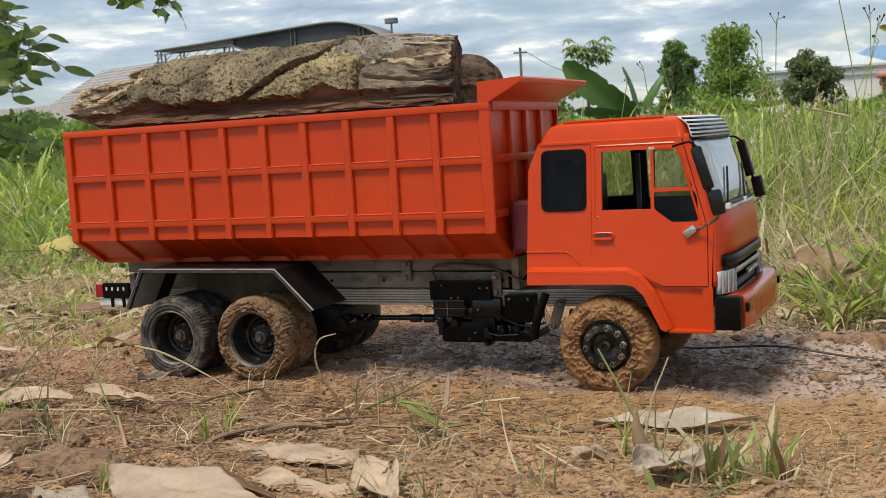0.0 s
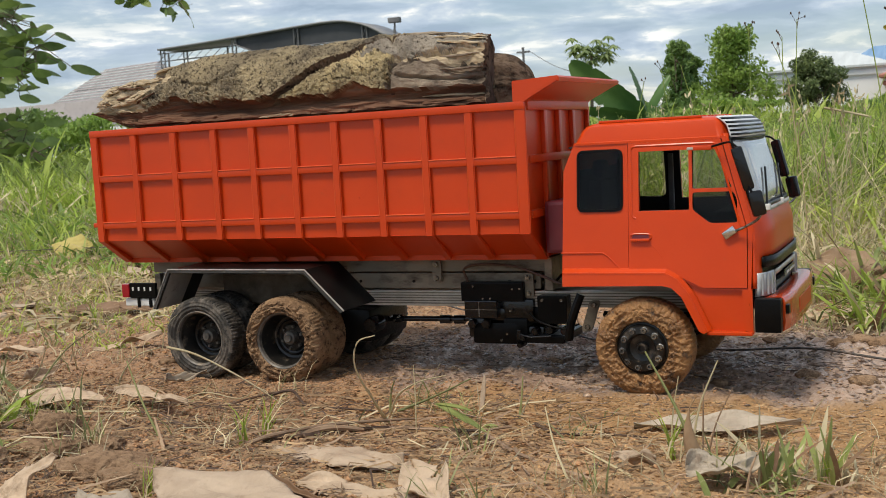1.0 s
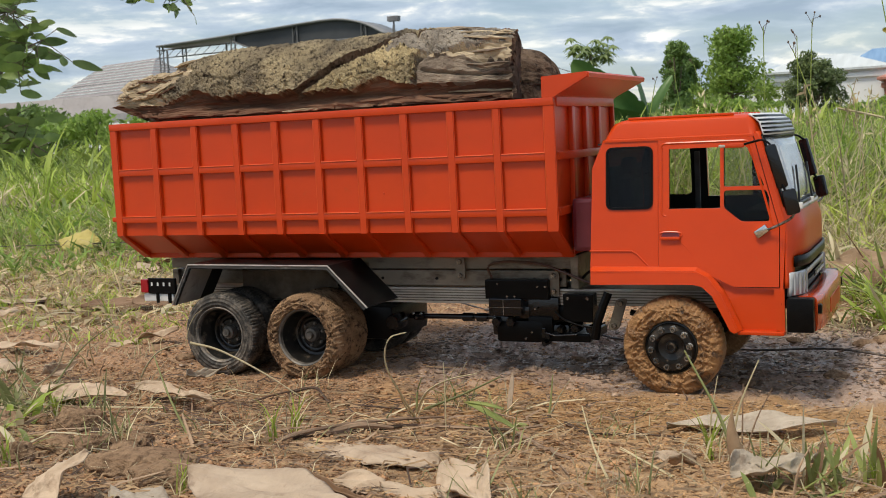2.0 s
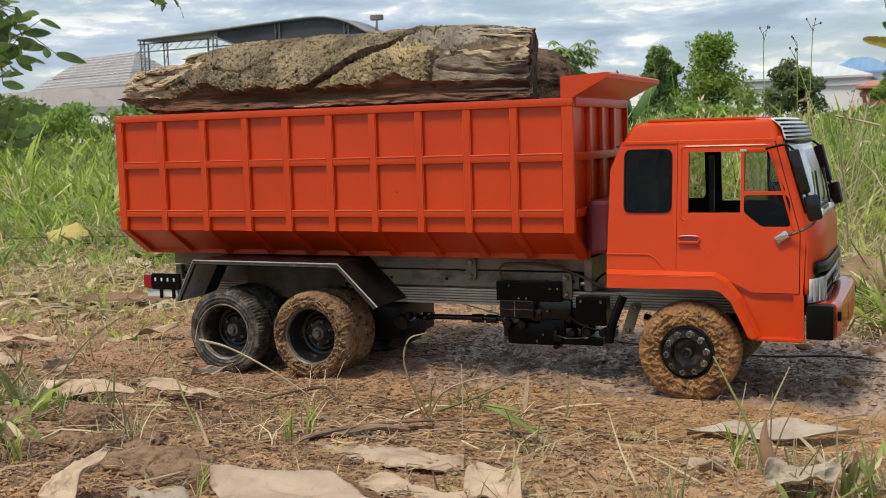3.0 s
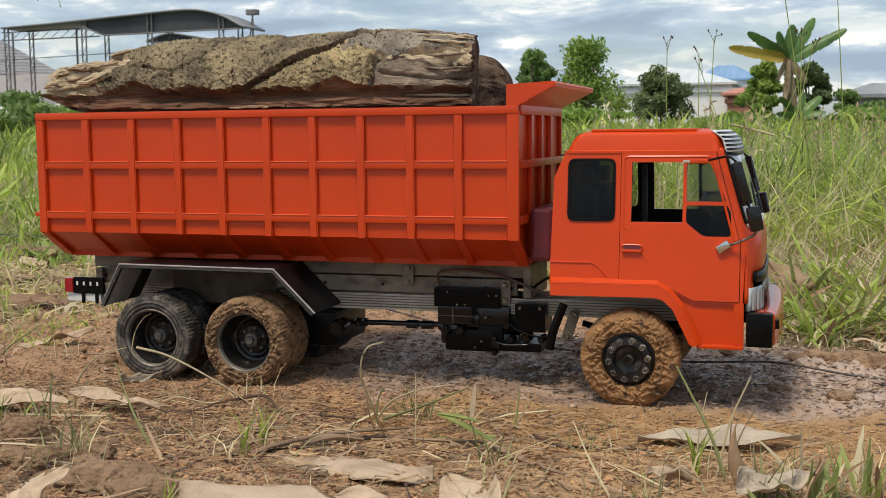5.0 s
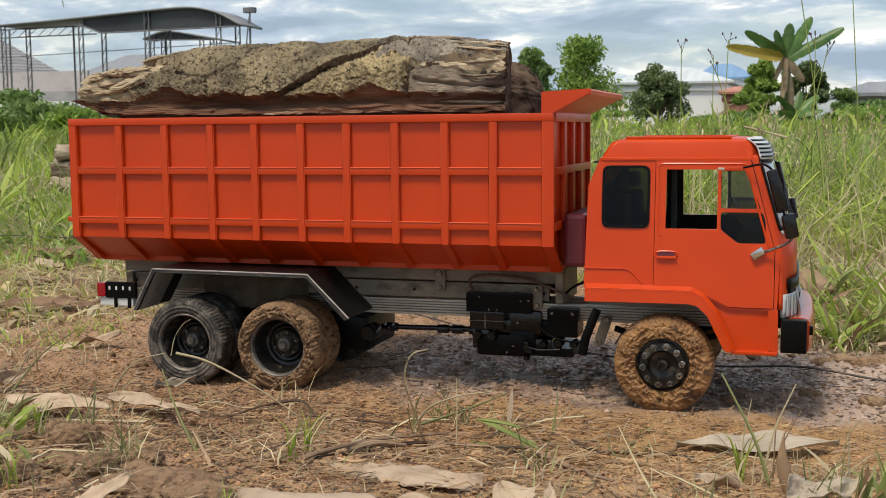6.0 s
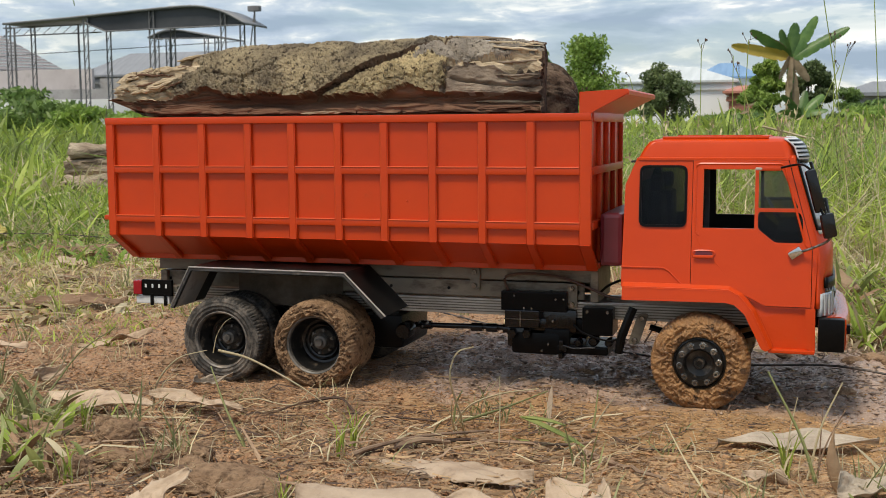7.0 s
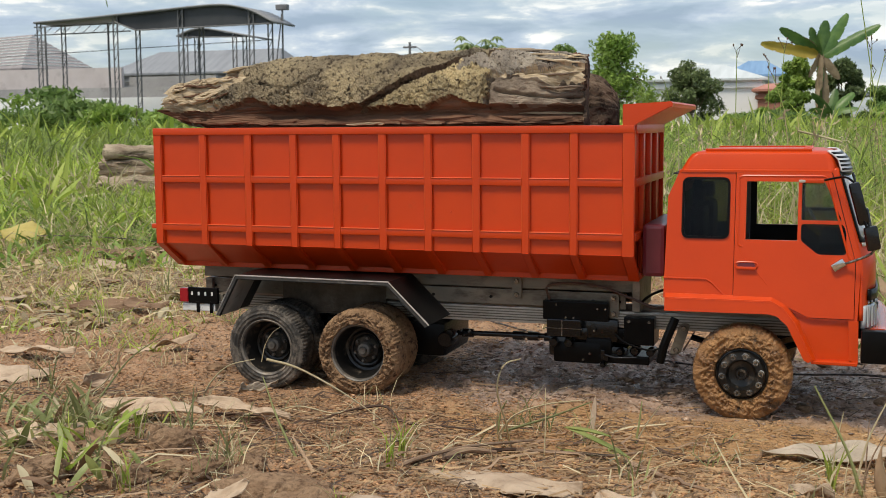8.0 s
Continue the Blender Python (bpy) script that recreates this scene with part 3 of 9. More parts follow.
def rear_wheel(cx, side, material, lumps, seed, r=0.0445):
    """Outer and inner tyre of a twin wheel, the deep rim, hub and nuts."""
    rim, y = 0.0285, -0.007
    bm = tyre(cx, r, y, 0.029, r, rim, material, lumps, seed)
    wheel = part("rear_wheel", flip(bm, MID) if side else bm, material, truck, "twin rear wheel with a mud-caked tyre" if lumps else "twin rear wheel with a dusty black tyre", smooth="all" if lumps else True)
    bm = tyre(cx, r, y + 0.034, 0.029, r, rim, material, lumps * 0.5, seed + 9)
    part("inner_tyre", flip(bm, MID) if side else bm, material if lumps < 0.0005 else MUDDY, wheel, smooth=True)
    bm = lathe([(rim + 0.0018, 0.0050), (rim + 0.0022, 0.0022), (rim + 0.0005, 0.0012), (rim - 0.0010, 0.0024), (rim - 0.0016, 0.0060)], (cx, y, r), 64)
    part("rim_lip", flip(bm, MID) if side else bm, RIM_LIP, wheel, "scuffed rim edge", smooth=True)
    bm = lathe([(rim - 0.0012, 0.0050), (rim - 0.0022, 0.0120), (rim - 0.0050, 0.0160), (rim - 0.0065, 0.0240), (0.0155, 0.0260), (0.0130, 0.0240), (0.0, 0.0240)], (cx, y, r), 64)
    part("rim", flip(bm, MID) if side else bm, RIM, wheel, "black dished rim", smooth=True)
    bm = lathe([(0.0, 0.0125), (0.0034, 0.0125), (0.0042, 0.0135), (0.0042, 0.0160), (0.0066, 0.0165), (0.0072, 0.0180), (0.0072, 0.0245)], (cx, y, r), 28)
    part("hub", flip(bm, MID) if side else bm, RIM_LIP, wheel, "dusty hub cap", smooth=True)
    bm = lathe([(0.0168, 0.0235), (0.0180, 0.0215), (0.0192, 0.0235)], (cx, y, r), 48)
    part("rim_ring", flip(bm, MID) if side else bm, RIM, wheel, smooth=True)
    for k in range(6):
        a = 2 * math.pi * (k + 0.3) / 6
        bm = lathe([(0.0, 0.0205), (0.0014, 0.0205), (0.0017, 0.0212), (0.0017, 0.0245)], (cx + 0.0118 * math.cos(a), y, r + 0.0118 * math.sin(a)), 6)
        part("wheel_nut", flip(bm, MID) if side else bm, RIM_LIP, wheel)


def front_wheel(cx, side, r=0.0445):
    rim, y = 0.0230, 0.004
    bm = tyre(cx, r, y, 0.030, r, rim, WET_MUD, 0.0026, 31.0 + side * 7, 60)
    wheel = part("front_wheel", flip(bm, MID) if side else bm, WET_MUD, truck, "front wheel with wet brown mud smeared on its tyre", smooth="all")
    bm = lathe([(rim + 0.001, 0.0060), (rim + 0.0006, 0.0022), (rim - 0.0008, 0.0016), (0.0214, 0.0022), (0.0210, -0.0004), (0.0200, -0.0024), (0.0140, -0.0030), (0.0118, 0.0020), (0.0080, 0.0030), (0.0, 0.0036)], (cx, y, r), 64)
    part("rim", flip(bm, MID) if side else bm, RIM, wheel, "domed black rim", smooth=True)
    bm = lathe([(0.0, 0.0), (0.0026, 0.0), (0.0030, -0.0022), (0.0044, -0.0022), (0.0052, -0.0010), (0.0056, 0.0040)], (cx, y, r), 20)
    part("hub", flip(bm, MID) if side else bm, RIM, wheel)
    for k in range(10):
        a = 2 * math.pi * (k + 0.2) / 10
        bm = lathe([(0.0, -0.0034), (0.0010, -0.0034), (0.0013, -0.0056), (0.0023, -0.0056), (0.0026, -0.0046), (0.0027, -0.0028), (0.0034, -0.0026), (0.0037, -0.0016), (0.0037, 0.001)], (cx + 0.0172 * math.cos(a), y, r + 0.0172 * math.sin(a)), 12)
        part("wheel_nut", flip(bm, MID) if side else bm, BOLT, wheel, smooth=True)


for side in (0, 1):
    rear_wheel(-0.103, side, RUBBER, 0.0, 3.0)
    # far side takes black rubber without mud, to paint in its shade
    rear_wheel(0.0, side, RUBBER if side else MUDDY, 0.0 if side else 0.0030, 17.0)
    front_wheel(0.376, side)

# ---- the cab ----
CAB0, CAB1 = 0.0030, 2 * MID - 0.0030


def lean(bm):
    """The cab's sides lean inwards towards the roof."""
    for v in bm.verts:
        v.co.y = MID + (v.co.y - MID) * (1 - 1.25 * max(v.co.z - 0.100, -0.02))
    return bm


def cab_part(name, bm, material, parent, label="", smooth=False, side=0):
    bm = lean(bm)
    return part(name, flip(bm, MID) if side else bm, material, parent, label, smooth)


cab = None
REAR_WINDOW = rounded([(0.3205, 0.1695), (0.3605, 0.1695), (0.3605, 0.2225), (0.3205, 0.2225)], 0.006)
DOOR = [(0.3665, 0.1145), (0.4010, 0.1145), (0.4330, 0.0995), (0.4715, 0.0995), (0.4715, 0.1500), (0.4500, 0.2290), (0.3665, 0.2290)]
DOOR_WINDOW = [(0.3765, 0.1678), (0.4215, 0.1678), (0.4215, 0.2205), (0.3765, 0.2205)]
VENT = rounded([(0.4245, 0.1862), (0.4590, 0.1862), (0.4440, 0.2205), (0.4245, 0.2205)], 0.0016, 2)
QUARTER = rounded([(0.4245, 0.1830), (0.4600, 0.1830), (0.4630, 0.1760), (0.4630, 0.1560), (0.4395, 0.1560), (0.4245, 0.1680)], 0.0024, 2)
SIDE = [(0.3040, 0.1130), (0.3665, 0.1130), (0.4010, 0.1130), (0.4330, 0.0980), (0.4740, 0.0980), (0.4760, 0.1500), (0.4535, 0.2310), (0.3165, 0.2310), (0.3060, 0.2060)]

for side in (0, 1):
    bm = plate([SIDE, REAR_WINDOW, DOOR], CAB0, CAB0 + 0.0025)
    wall = cab_part("cab_side", bm, CAB_PAINT, truck, "orange-red cab side panel", side=side)
    cab = wall if side == 0 else cab
    shrink = [(x + (0.0006 if x < 0.42 else -0.0006), z + (0.0006 if z < 0.17 else -0.0006)) for x, z in DOOR]
    door = cab_part("door", plate([shrink, DOOR_WINDOW, VENT, QUARTER], CAB0 - 0.0012, CAB0 + 0.0025), CAB_PAINT, wall, "orange-red cab door with an open window", side=side)
    cab_part("side_glass", plate([REAR_WINDOW], CAB0 - 0.0004, CAB0 + 0.0010), PALE_GLASS if side else DARK_GLASS, wall, "dark tinted window", side=side)
    ring = rounded([(0.3190, 0.1680), (0.3620, 0.1680), (0.3620, 0.2240), (0.3190, 0.2240)], 0.0068)
    cab_part("window_seal", plate([ring, rounded([(0.3212, 0.1702), (0.3598, 0.1702), (0.3598, 0.2218), (0.3212, 0.2218)], 0.0052)], CAB0 - 0.0014, CAB0 + 0.0002), BLACK, wall, side=side)
    cab_part("door_lining", plate([[(max(x, 0.3100), z) if x < 0.45 else (x - 0.004, z) for x, z in SIDE], REAR_WINDOW, DOOR_WINDOW, VENT, QUARTER], CAB0 + 0.0027, CAB0 + 0.0045), SEAT, wall, "black inner lining", side=side)
# the pressed frame round the door
for side in (0, 1):
    edge = rounded([(0.3700, 0.1620), (0.3700, 0.2255), (0.4455, 0.2255), (0.4660, 0.1520), (0.4760, 0.1520)], 0.004, 3)[:-5]
    cab_part("door_pressing", tube([(x, CAB0 - 0.0010, z) for x, z in edge], 0.0011, 6), CAB_PAINT, wall if side else cab, side=side, smooth=True)
    swage = rounded([(0.3700, 0.1640), (0.3720, 0.1560), (0.3960, 0.1290), (0.4000, 0.1230)], 0.004, 3)[3:-3]
    cab_part("door_crease", tube([(x, CAB0 - 0.0006, z) for x, z in swage], 0.0008, 6), CAB_PAINT, wall if side else cab, side=side, smooth=True)
    low = smooth_line([(0.4280, 0.0, 0.1085), (0.4450, 0.0, 0.1075), (0.4600, 0.0, 0.1085), (0.4645, 0.0, 0.1140), (0.4640, 0.0, 0.1350), (0.4625, 0.0, 0.1500)], 5)
    cab_part("door_crease", tube([(p.x, CAB0 - 0.0002, p.z) for p in low], 0.0007, 6), CAB_PAINT, wall if side else cab, side=side, smooth=True)
    handle = cab_part("door_handle", box(0.3690, 0.3870, CAB0 - 0.0050, CAB0 - 0.0022, 0.1412, 0.1438, 0.0010), CAB_PAINT, wall if side else cab, "moulded orange door handle", side=side, smooth=True)
    oval = [(0.3780 + 0.0098 * math.copysign(abs(math.cos(q)) ** 0.6, math.cos(q)), CAB0 - 0.0016, 0.1448 + 0.0030 * math.copysign(abs(math.sin(q)) ** 0.7, math.sin(q))) for q in (2 * math.pi * k / 24 for k in range(25))]
    cab_part("handle_bezel", tube(oval, 0.0008, 6), CAB_PAINT, handle, "raised rim round the handle", side=side, smooth=True)
    # dark red plate on the door as the handle's painted shadow line
    cab_part("handle_recess", plate([rounded([(0.3695, 0.1435), (0.3865, 0.1435), (0.3845, 0.1470), (0.3715, 0.1470)], 0.0012, 2)], CAB0 - 0.0016, CAB0 - 0.0010), PURPLE, handle, side=side)
    cab_part("vent_glass", plate([VENT], CAB0 + 0.0002, CAB0 + 0.0012), PALE_GLASS, wall if side else cab, "dark tinted vent window", side=side)
    cab_part("quarter_glass", plate([QUARTER], CAB0 + 0.0002, CAB0 + 0.0012), DARK_GLASS, wall if side else cab, "dark tinted lower window", side=side)
    # waist strip and lower side skirt behind the door
    cab_part("waist_strip", box(0.3035, 0.3420, CAB0 - 0.0012, CAB0 + 0.0015, 0.1305, 0.1318, 0.0004), CAB_PAINT, wall if side else cab, side=side)
    cab_part("waist_crease", tube([(0.3420, CAB0 - 0.0004, 0.1312), (0.3470, CAB0 - 0.0004, 0.1285), (0.3590, CAB0 - 0.0004, 0.1165)], 0.0007, 6), CAB_PAINT, wall if side else cab, side=side, smooth=True)
    arch = [(0.3060, 0.1015), (0.3060, 0.1140), (0.4005, 0.1140), (0.4110, 0.1085), (0.4220, 0.0950), (0.4375, 0.0625), (0.4340, 0.0605), (0.4300, 0.0625), (0.4150, 0.0925), (0.4060, 0.1005), (0.3980, 0.1022)]
    bm = plate([arch], CAB0 - 0.0060, CAB0 + 0.0140)
    cab_part("wheel_arch", bm, CAB_PAINT, wall if side else cab, "flared wheel arch", side=side)
    lip = bmesh.new()
    outer = [(0.3060, 0.1128), (0.4004, 0.1128), (0.4101, 0.1076), (0.4210, 0.0944), (0.4364, 0.0622)]
    inner = [(0.3060, 0.1172), (0.4014, 0.1172), (0.4130, 0.1108), (0.4245, 0.0965), (0.4402, 0.0630)]
    rows = [[lip.verts.new((x, y, z)) for x, z in line] for line, y in ((outer, CAB0 - 0.0064), (inner, CAB0 - 0.0008), (inner, CAB0 + 0.0010), (outer, CAB0 - 0.0030))]
    for r, s in zip(rows, rows[1:] + rows[:1]):
        for k in range(4):
            lip.faces.new((r[k], r[k + 1], s[k + 1], s[k]))
    for k in (0, 4):
        lip.faces.new([r[k] for r in rows])
    cab_part("arch_lip", lip, CAB_PAINT, wall if side else cab, "sloped upper edge of the wheel arch", side=side)
    skirt = [(0.4020, 0.1135), (0.4330, 0.0990), (0.4740, 0.0990), (0.4755, 0.0600), (0.4370, 0.0600), (0.4240, 0.0880), (0.4110, 0.1050)]
    cab_part("step_panel", plate([skirt], CAB0 + 0.0030, CAB0 + 0.0060), CAB_PAINT, wall if side else cab, side=side)
    cab_part("step_panel_edge", plate([[(0.4665, 0.0985), (0.4750, 0.0985), (0.4755, 0.0600), (0.4680, 0.0640)]], CAB0 - 0.0006, CAB0 + 0.0030), CAB_PAINT, wall if side else cab, side=side)
    cab_part("step", box(0.4360, 0.4750, CAB0 - 0.0035, CAB0 + 0.0060, 0.0590, 0.0622, 0.0008), CAB_PAINT, wall if side else cab, "step lip", side=side)
    cab_part("inner_arch", plate([[(0.3250, 0.1000), (0.4080, 0.1000), (0.4290, 0.0680), (0.4330, 0.0640), (0.4330, 0.1040), (0.3250, 0.1060)]], CAB0 + 0.040, CAB0 + 0.043), BLACK, wall if side else cab, side=side)

# back wall, roof, floor
bm = plate([[(0.3040, 0.1130), (0.3075, 0.1130), (0.3095, 0.2060), (0.3195, 0.2300), (0.3165, 0.2310), (0.3060, 0.2060)]], CAB0 + 0.0025, CAB1 - 0.0025)
cab_part("cab_back", bm, CAB_PAINT, cab)


def roof_cap():
    bm = bmesh.new()
    levels = [(0.2285, 0.3150, 0.4505, -0.0012), (0.2305, 0.3150, 0.4505, -0.0014), (0.2312, 0.3172, 0.4515, 0.0000), (0.2410, 0.3228, 0.4485, 0.0008), (0.2450, 0.3262, 0.4470, 0.0019), (0.2472, 0.3310, 0.4450, 0.0062), (0.2482, 0.3360, 0.4410, 0.0130), (0.2488, 0.3450, 0.4330, 0.0260)]
    rings = []
    for z, x0, x1, inset in levels:
        y0, y1 = CAB0 + inset, CAB1 - inset
        pts = rounded([(x0, y0), (x1, y0)] + [(x1, y0 + (y1 - y0) * k / 8) for k in range(1, 8)] + [(x1, y1), (x0, y1)], 0.006 + inset * 0.3, 5)
        bow = lambda x, y: max(x - 0.436, 0) / 0.018 * 0.0115 * (1 - abs(2 * (y - CAB0) / (CAB1 - CAB0) - 1) ** 4) * (1.0 if z < 0.245 else 0.75)
        rings.append([bm.verts.new((x + bow(x, y), y, z)) for x, y in pts])
    n = len(rings[0])
    for a, b in zip(rings, rings[1:]):
        for k in range(n):
            bm.faces.new((a[k], a[(k + 1) % n], b[(k + 1) % n], b[k]))
    bm.faces.new(rings[-1])
    return bm


roof = cab_part("roof", roof_cap(), CAB_PAINT, cab, "orange-red moulded cab roof", smooth=True)
for y in (0.028, 2 * MID - 0.028):
    part("roof_bead", box(0.338, 0.432, y - 0.0015, y + 0.0015, 0.2476, 0.2500, 0.0008), CAB_PAINT, roof, smooth=True)
for k in range(7):
    y = 0.050 + k * 0.0162
    part("roof_stud", box(0.424, 0.432, y - 0.003, y + 0.003, 0.2482, 0.2500, 0.0008), CAB_PAINT, roof)


def front_x(z, v):
    """How far forward the cab's nose reaches at a height z and a share v of its width."""
    edge = 0.4765 if z < 0.150 else 0.4765 - (z - 0.150) * 0.295
    bulge = 0.0135 - max(z - 0.165, 0) * 0.02
    return edge + bulge * (1 - abs(2 * v - 1) ** 7)


def nose(z_rows, v_cols, off=0.0, skip=None):
    bm = bmesh.new()
    grid = [[bm.verts.new((front_x(z, v) + off - max(z - 0.240, 0) ** 1.5 * 9.0, CAB0 + (CAB1 - CAB0) * v, z)) for v in v_cols] for z in z_rows]
    for i in range(len(z_rows) - 1):
        for j in range(len(v_cols) - 1):
            zc, vc = (z_rows[i] + z_rows[i + 1]) / 2, (v_cols[j] + v_cols[j + 1]) / 2
            if not (skip and skip(zc, vc)):
                bm.faces.new((grid[i][j], grid[i][j + 1], grid[i + 1][j + 1], grid[i + 1][j]))
    return bm


def spread(a, b, n):
    return [a + (b - a) * k / n for k in range(n + 1)]


def thick(ob, depth):
    m = ob.modifiers.new("thickness", "SOLIDIFY")
    m.thickness, m.offset = depth, -1
    return ob


V_ALL = [0.0, 0.008, 0.02, 0.04] + spread(0.055, 0.945, 22) + [0.96, 0.98, 0.992, 1.0]
front = thick(cab_part("cab_front", nose(spread(0.0990, 0.1660, 10) + spread(0.1690, 0.2330, 8), V_ALL, 0.0,
              lambda z, v: (0.1690 < z and 0.018 < v < 0.982) or (z < 0.1235 and 0.04 < v < 0.96)), CAB_PAINT, cab, "orange-red cab nose", smooth=True), 0.0025)
SCREEN_V = [0.018, 0.03, 0.045] + spread(0.06, 0.94, 20) + [0.955, 0.97, 0.982]
thick(cab_part("windscreen", nose(spread(0.1700, 0.2280, 6), SCREEN_V, 0.0004), SCREEN_GLASS, cab, "clear windscreen reflecting the sky", smooth=True), 0.0008)
for z0, z1 in ((0.1675, 0.1705), (0.2270, 0.2300)):
    thick(cab_part("screen_seal", nose([z0, z1], SCREEN_V, 0.0012), BLACK, cab, smooth=True), 0.0012)
for v0, v1 in ((0.013, 0.026), (0.974, 0.987)):
    thick(cab_part("screen_seal", nose(spread(0.1675, 0.2300, 6), [v0, v1], 0.0012), BLACK, cab, smooth=True), 0.0012)
visor = thick(cab_part("sun_visor", nose(spread(0.2295, 0.2485, 8), SCREEN_V, 0.0022), VISOR, cab, "white sun visor with black stripes", smooth=True), 0.0015)
for k in range(5):
    z = 0.2318 + k * 0.0036
    thick(cab_part("visor_stripe", nose([z - 0.0008, z + 0.0008], SCREEN_V, 0.0028), BLACK, visor, "black stripe", smooth=True), 0.0006)
thick(cab_part("screen_trim", nose([0.1640, 0.1672], SCREEN_V, 0.0018), BRIGHT, cab, "bright strip under the windscreen", smooth=True), 0.001)
# nose trim, grille and lamps
thick(cab_part("nose_trim", nose([0.1165, 0.1255], [0.03] + spread(0.05, 0.95, 18) + [0.97], 0.0022), BLACK, cab, "black strip above the grille", smooth=True), 0.0026)
cab_part("grille_back", box(0.4700, 0.4760, CAB0 + 0.004, CAB1 - 0.004, 0.0880, 0.1180), BLACK, cab)
grille = thick(cab_part("grille", nose([0.1075, 0.1120], spread(0.17, 0.83, 14), 0.0008), BRIGHT, cab, "silver grille with a dark number plate", smooth=True), 0.002)
thick(cab_part("grille_bar", nose([0.0990, 0.1010], spread(0.17, 0.83, 14), 0.0), BLACK, grille, smooth=True), 0.002)
thick(cab_part("number_plate", nose([0.1015, 0.1070], spread(0.33, 0.67, 8), 0.0032), GLOSS_BLACK, grille, "dark plate with illegible pale marks"), 0.001)
for k in range(8):
    v = 0.37 + k * 0.036
    thick(cab_part("plate_mark", nose([0.1030, 0.1055], [v, v + 0.022], 0.0038), WHITE, grille), 0.0004)
for v0, v1 in ((0.012, 0.15), (0.85, 0.988)):
    lamp = thick(cab_part("headlamp", nose(spread(0.0920, 0.1120, 3), spread(v0, v1, 8), 0.0006), LAMP_LENS, cab, "clear ribbed headlamp", smooth=True), 0.004)
    for k in range(4):
        v = v0 + (v1 - v0) * (k + 0.5) / 4
        thick(cab_part("lens_rib", nose([0.0930, 0.1110], [v - 0.004, v + 0.004], 0.0014), LAMP_LENS, lamp), 0.001)
thick(cab_part("lower_nose", nose(spread(0.0850, 0.0985, 2), V_ALL, -0.004), BLACK, cab, smooth=True), 0.003)

# bumper: a red bowed bar with black ends
def bumper(z_rows, y0, y1, n=24, off=0.0):
    bm = bmesh.new()
    grid = []
    for z, back in z_rows:
        row = []
        for k in range(n + 1):
            y = y0 + (y1 - y0) * k / n
            u = (y - MID) / 0.104
            x = 0.5065 - 0.0085 * abs(u) ** 4 - back + off
            row.append(bm.verts.new((x, y, z)))
        grid.append(row)
    for a, b in zip(grid, grid[1:]):
        for k in range(n):
            bm.faces.new((a[k], a[k + 1], b[k + 1], b[k]))
    for k in range(n):
        bm.faces.new((grid[0][k], grid[0][k + 1], grid[-1][k + 1], grid[-1][k]))
    for k in (0, n):
        bm.faces.new([row[k] for row in grid])
    return bm


ROWS_RED = [(0.0905, 0.0190), (0.0920, 0.0135), (0.0922, 0.0060), (0.0912, 0.0020), (0.0890, 0.0003), (0.0860, 0.0), (0.0700, 0.0), (0.0630, 0.0008), (0.0615, 0.0035), (0.0625, 0.012)]
bump = part("bumper", bumper(ROWS_RED, 0.0066, 2 * MID - 0.0066), BUMPER_PAINT, truck, "glossy orange-red front bumper with black ends", smooth=True)
for side in (0, 1):
    bm = box(0.4775, 0.4995, -0.0055, 0.0068, 0.0625, 0.0915, 0.0015)
    part("bumper_end", flip(bm, MID) if side else bm, BLACK, bump, "black bumper end", smooth=True)
    bm = box(0.4990, 0.5046, 0.0075, 0.0150, 0.0770, 0.0850, 0.001)
    part("fog_lamp_recess", flip(bm, MID) if side else bm, BLACK, bump)
part("bumper_slot", bumper([(0.0835, 0.002), (0.0835, -0.0004), (0.0700, -0.0004), (0.0700, 0.002)], 0.060, 2 * MID - 0.060, 10), PAINT, bump)
part("bumper_stay", box(0.455, 0.498, 0.060, 0.070, 0.073, 0.085), BLACK, bump)
part("bumper_stay", box(0.455, 0.498, 0.127, 0.137, 0.073, 0.085), BLACK, bump)

# cab inside
part("back_lining", box(0.3100, 0.3112, 0.024, 2 * MID - 0.024, 0.108, 0.2050), SEAT, cab, "black inner lining")
part("cab_floor", box(0.308, 0.470, 0.010, 2 * MID - 0.010, 0.1030, 0.1080), SEAT, cab)
dash = part("dashboard", box(0.440, 0.468, 0.016, 2 * MID - 0.016, 0.130, 0.1660, 0.004), SEAT, cab, "black dashboard", smooth=True)
part("steering_wheel", lathe([(0.0145, -0.0012), (0.0160, 0.0), (0.0145, 0.0012), (0.0130, 0.0)], (0.0, 0.0, 0.0), 28), GREY_TRIM, dash, "grey steering wheel", smooth="all")
wheel_ob = dash.children[-1]
for v in wheel_ob.data.vertices:
    p = Matrix.Rotation(radians(62), 3, "Y") @ Matrix.Rotation(radians(90), 3, "X") @ v.co
    v.co = p + Vector((0.4360, 0.145, 0.1740))
part("steering_column", tube([(0.4360, 0.145, 0.1740), (0.450, 0.145, 0.150)], 0.0022, 8), SEAT, dash)
for y in (0.052, 0.145):
    seat = part("seat", box(0.330, 0.378, y - 0.024, y + 0.024, 0.108, 0.142, 0.005), SEAT, cab, "black cab seat", smooth=True)
    part("backrest", box(0.324, 0.338, y - 0.022, y + 0.022, 0.140, 0.196, 0.005), SEAT, seat, smooth=True)
    part("headrest", box(0.325, 0.336, y - 0.011, y + 0.011, 0.198, 0.214, 0.004), SEAT, seat, smooth=True)
part("door_pillar", box(0.3650, 0.3705, 2 * MID - 0.024, 2 * MID - 0.020, 0.140, 0.214, 0.001), GREY_TRIM, cab, "grey strip inside the far door")
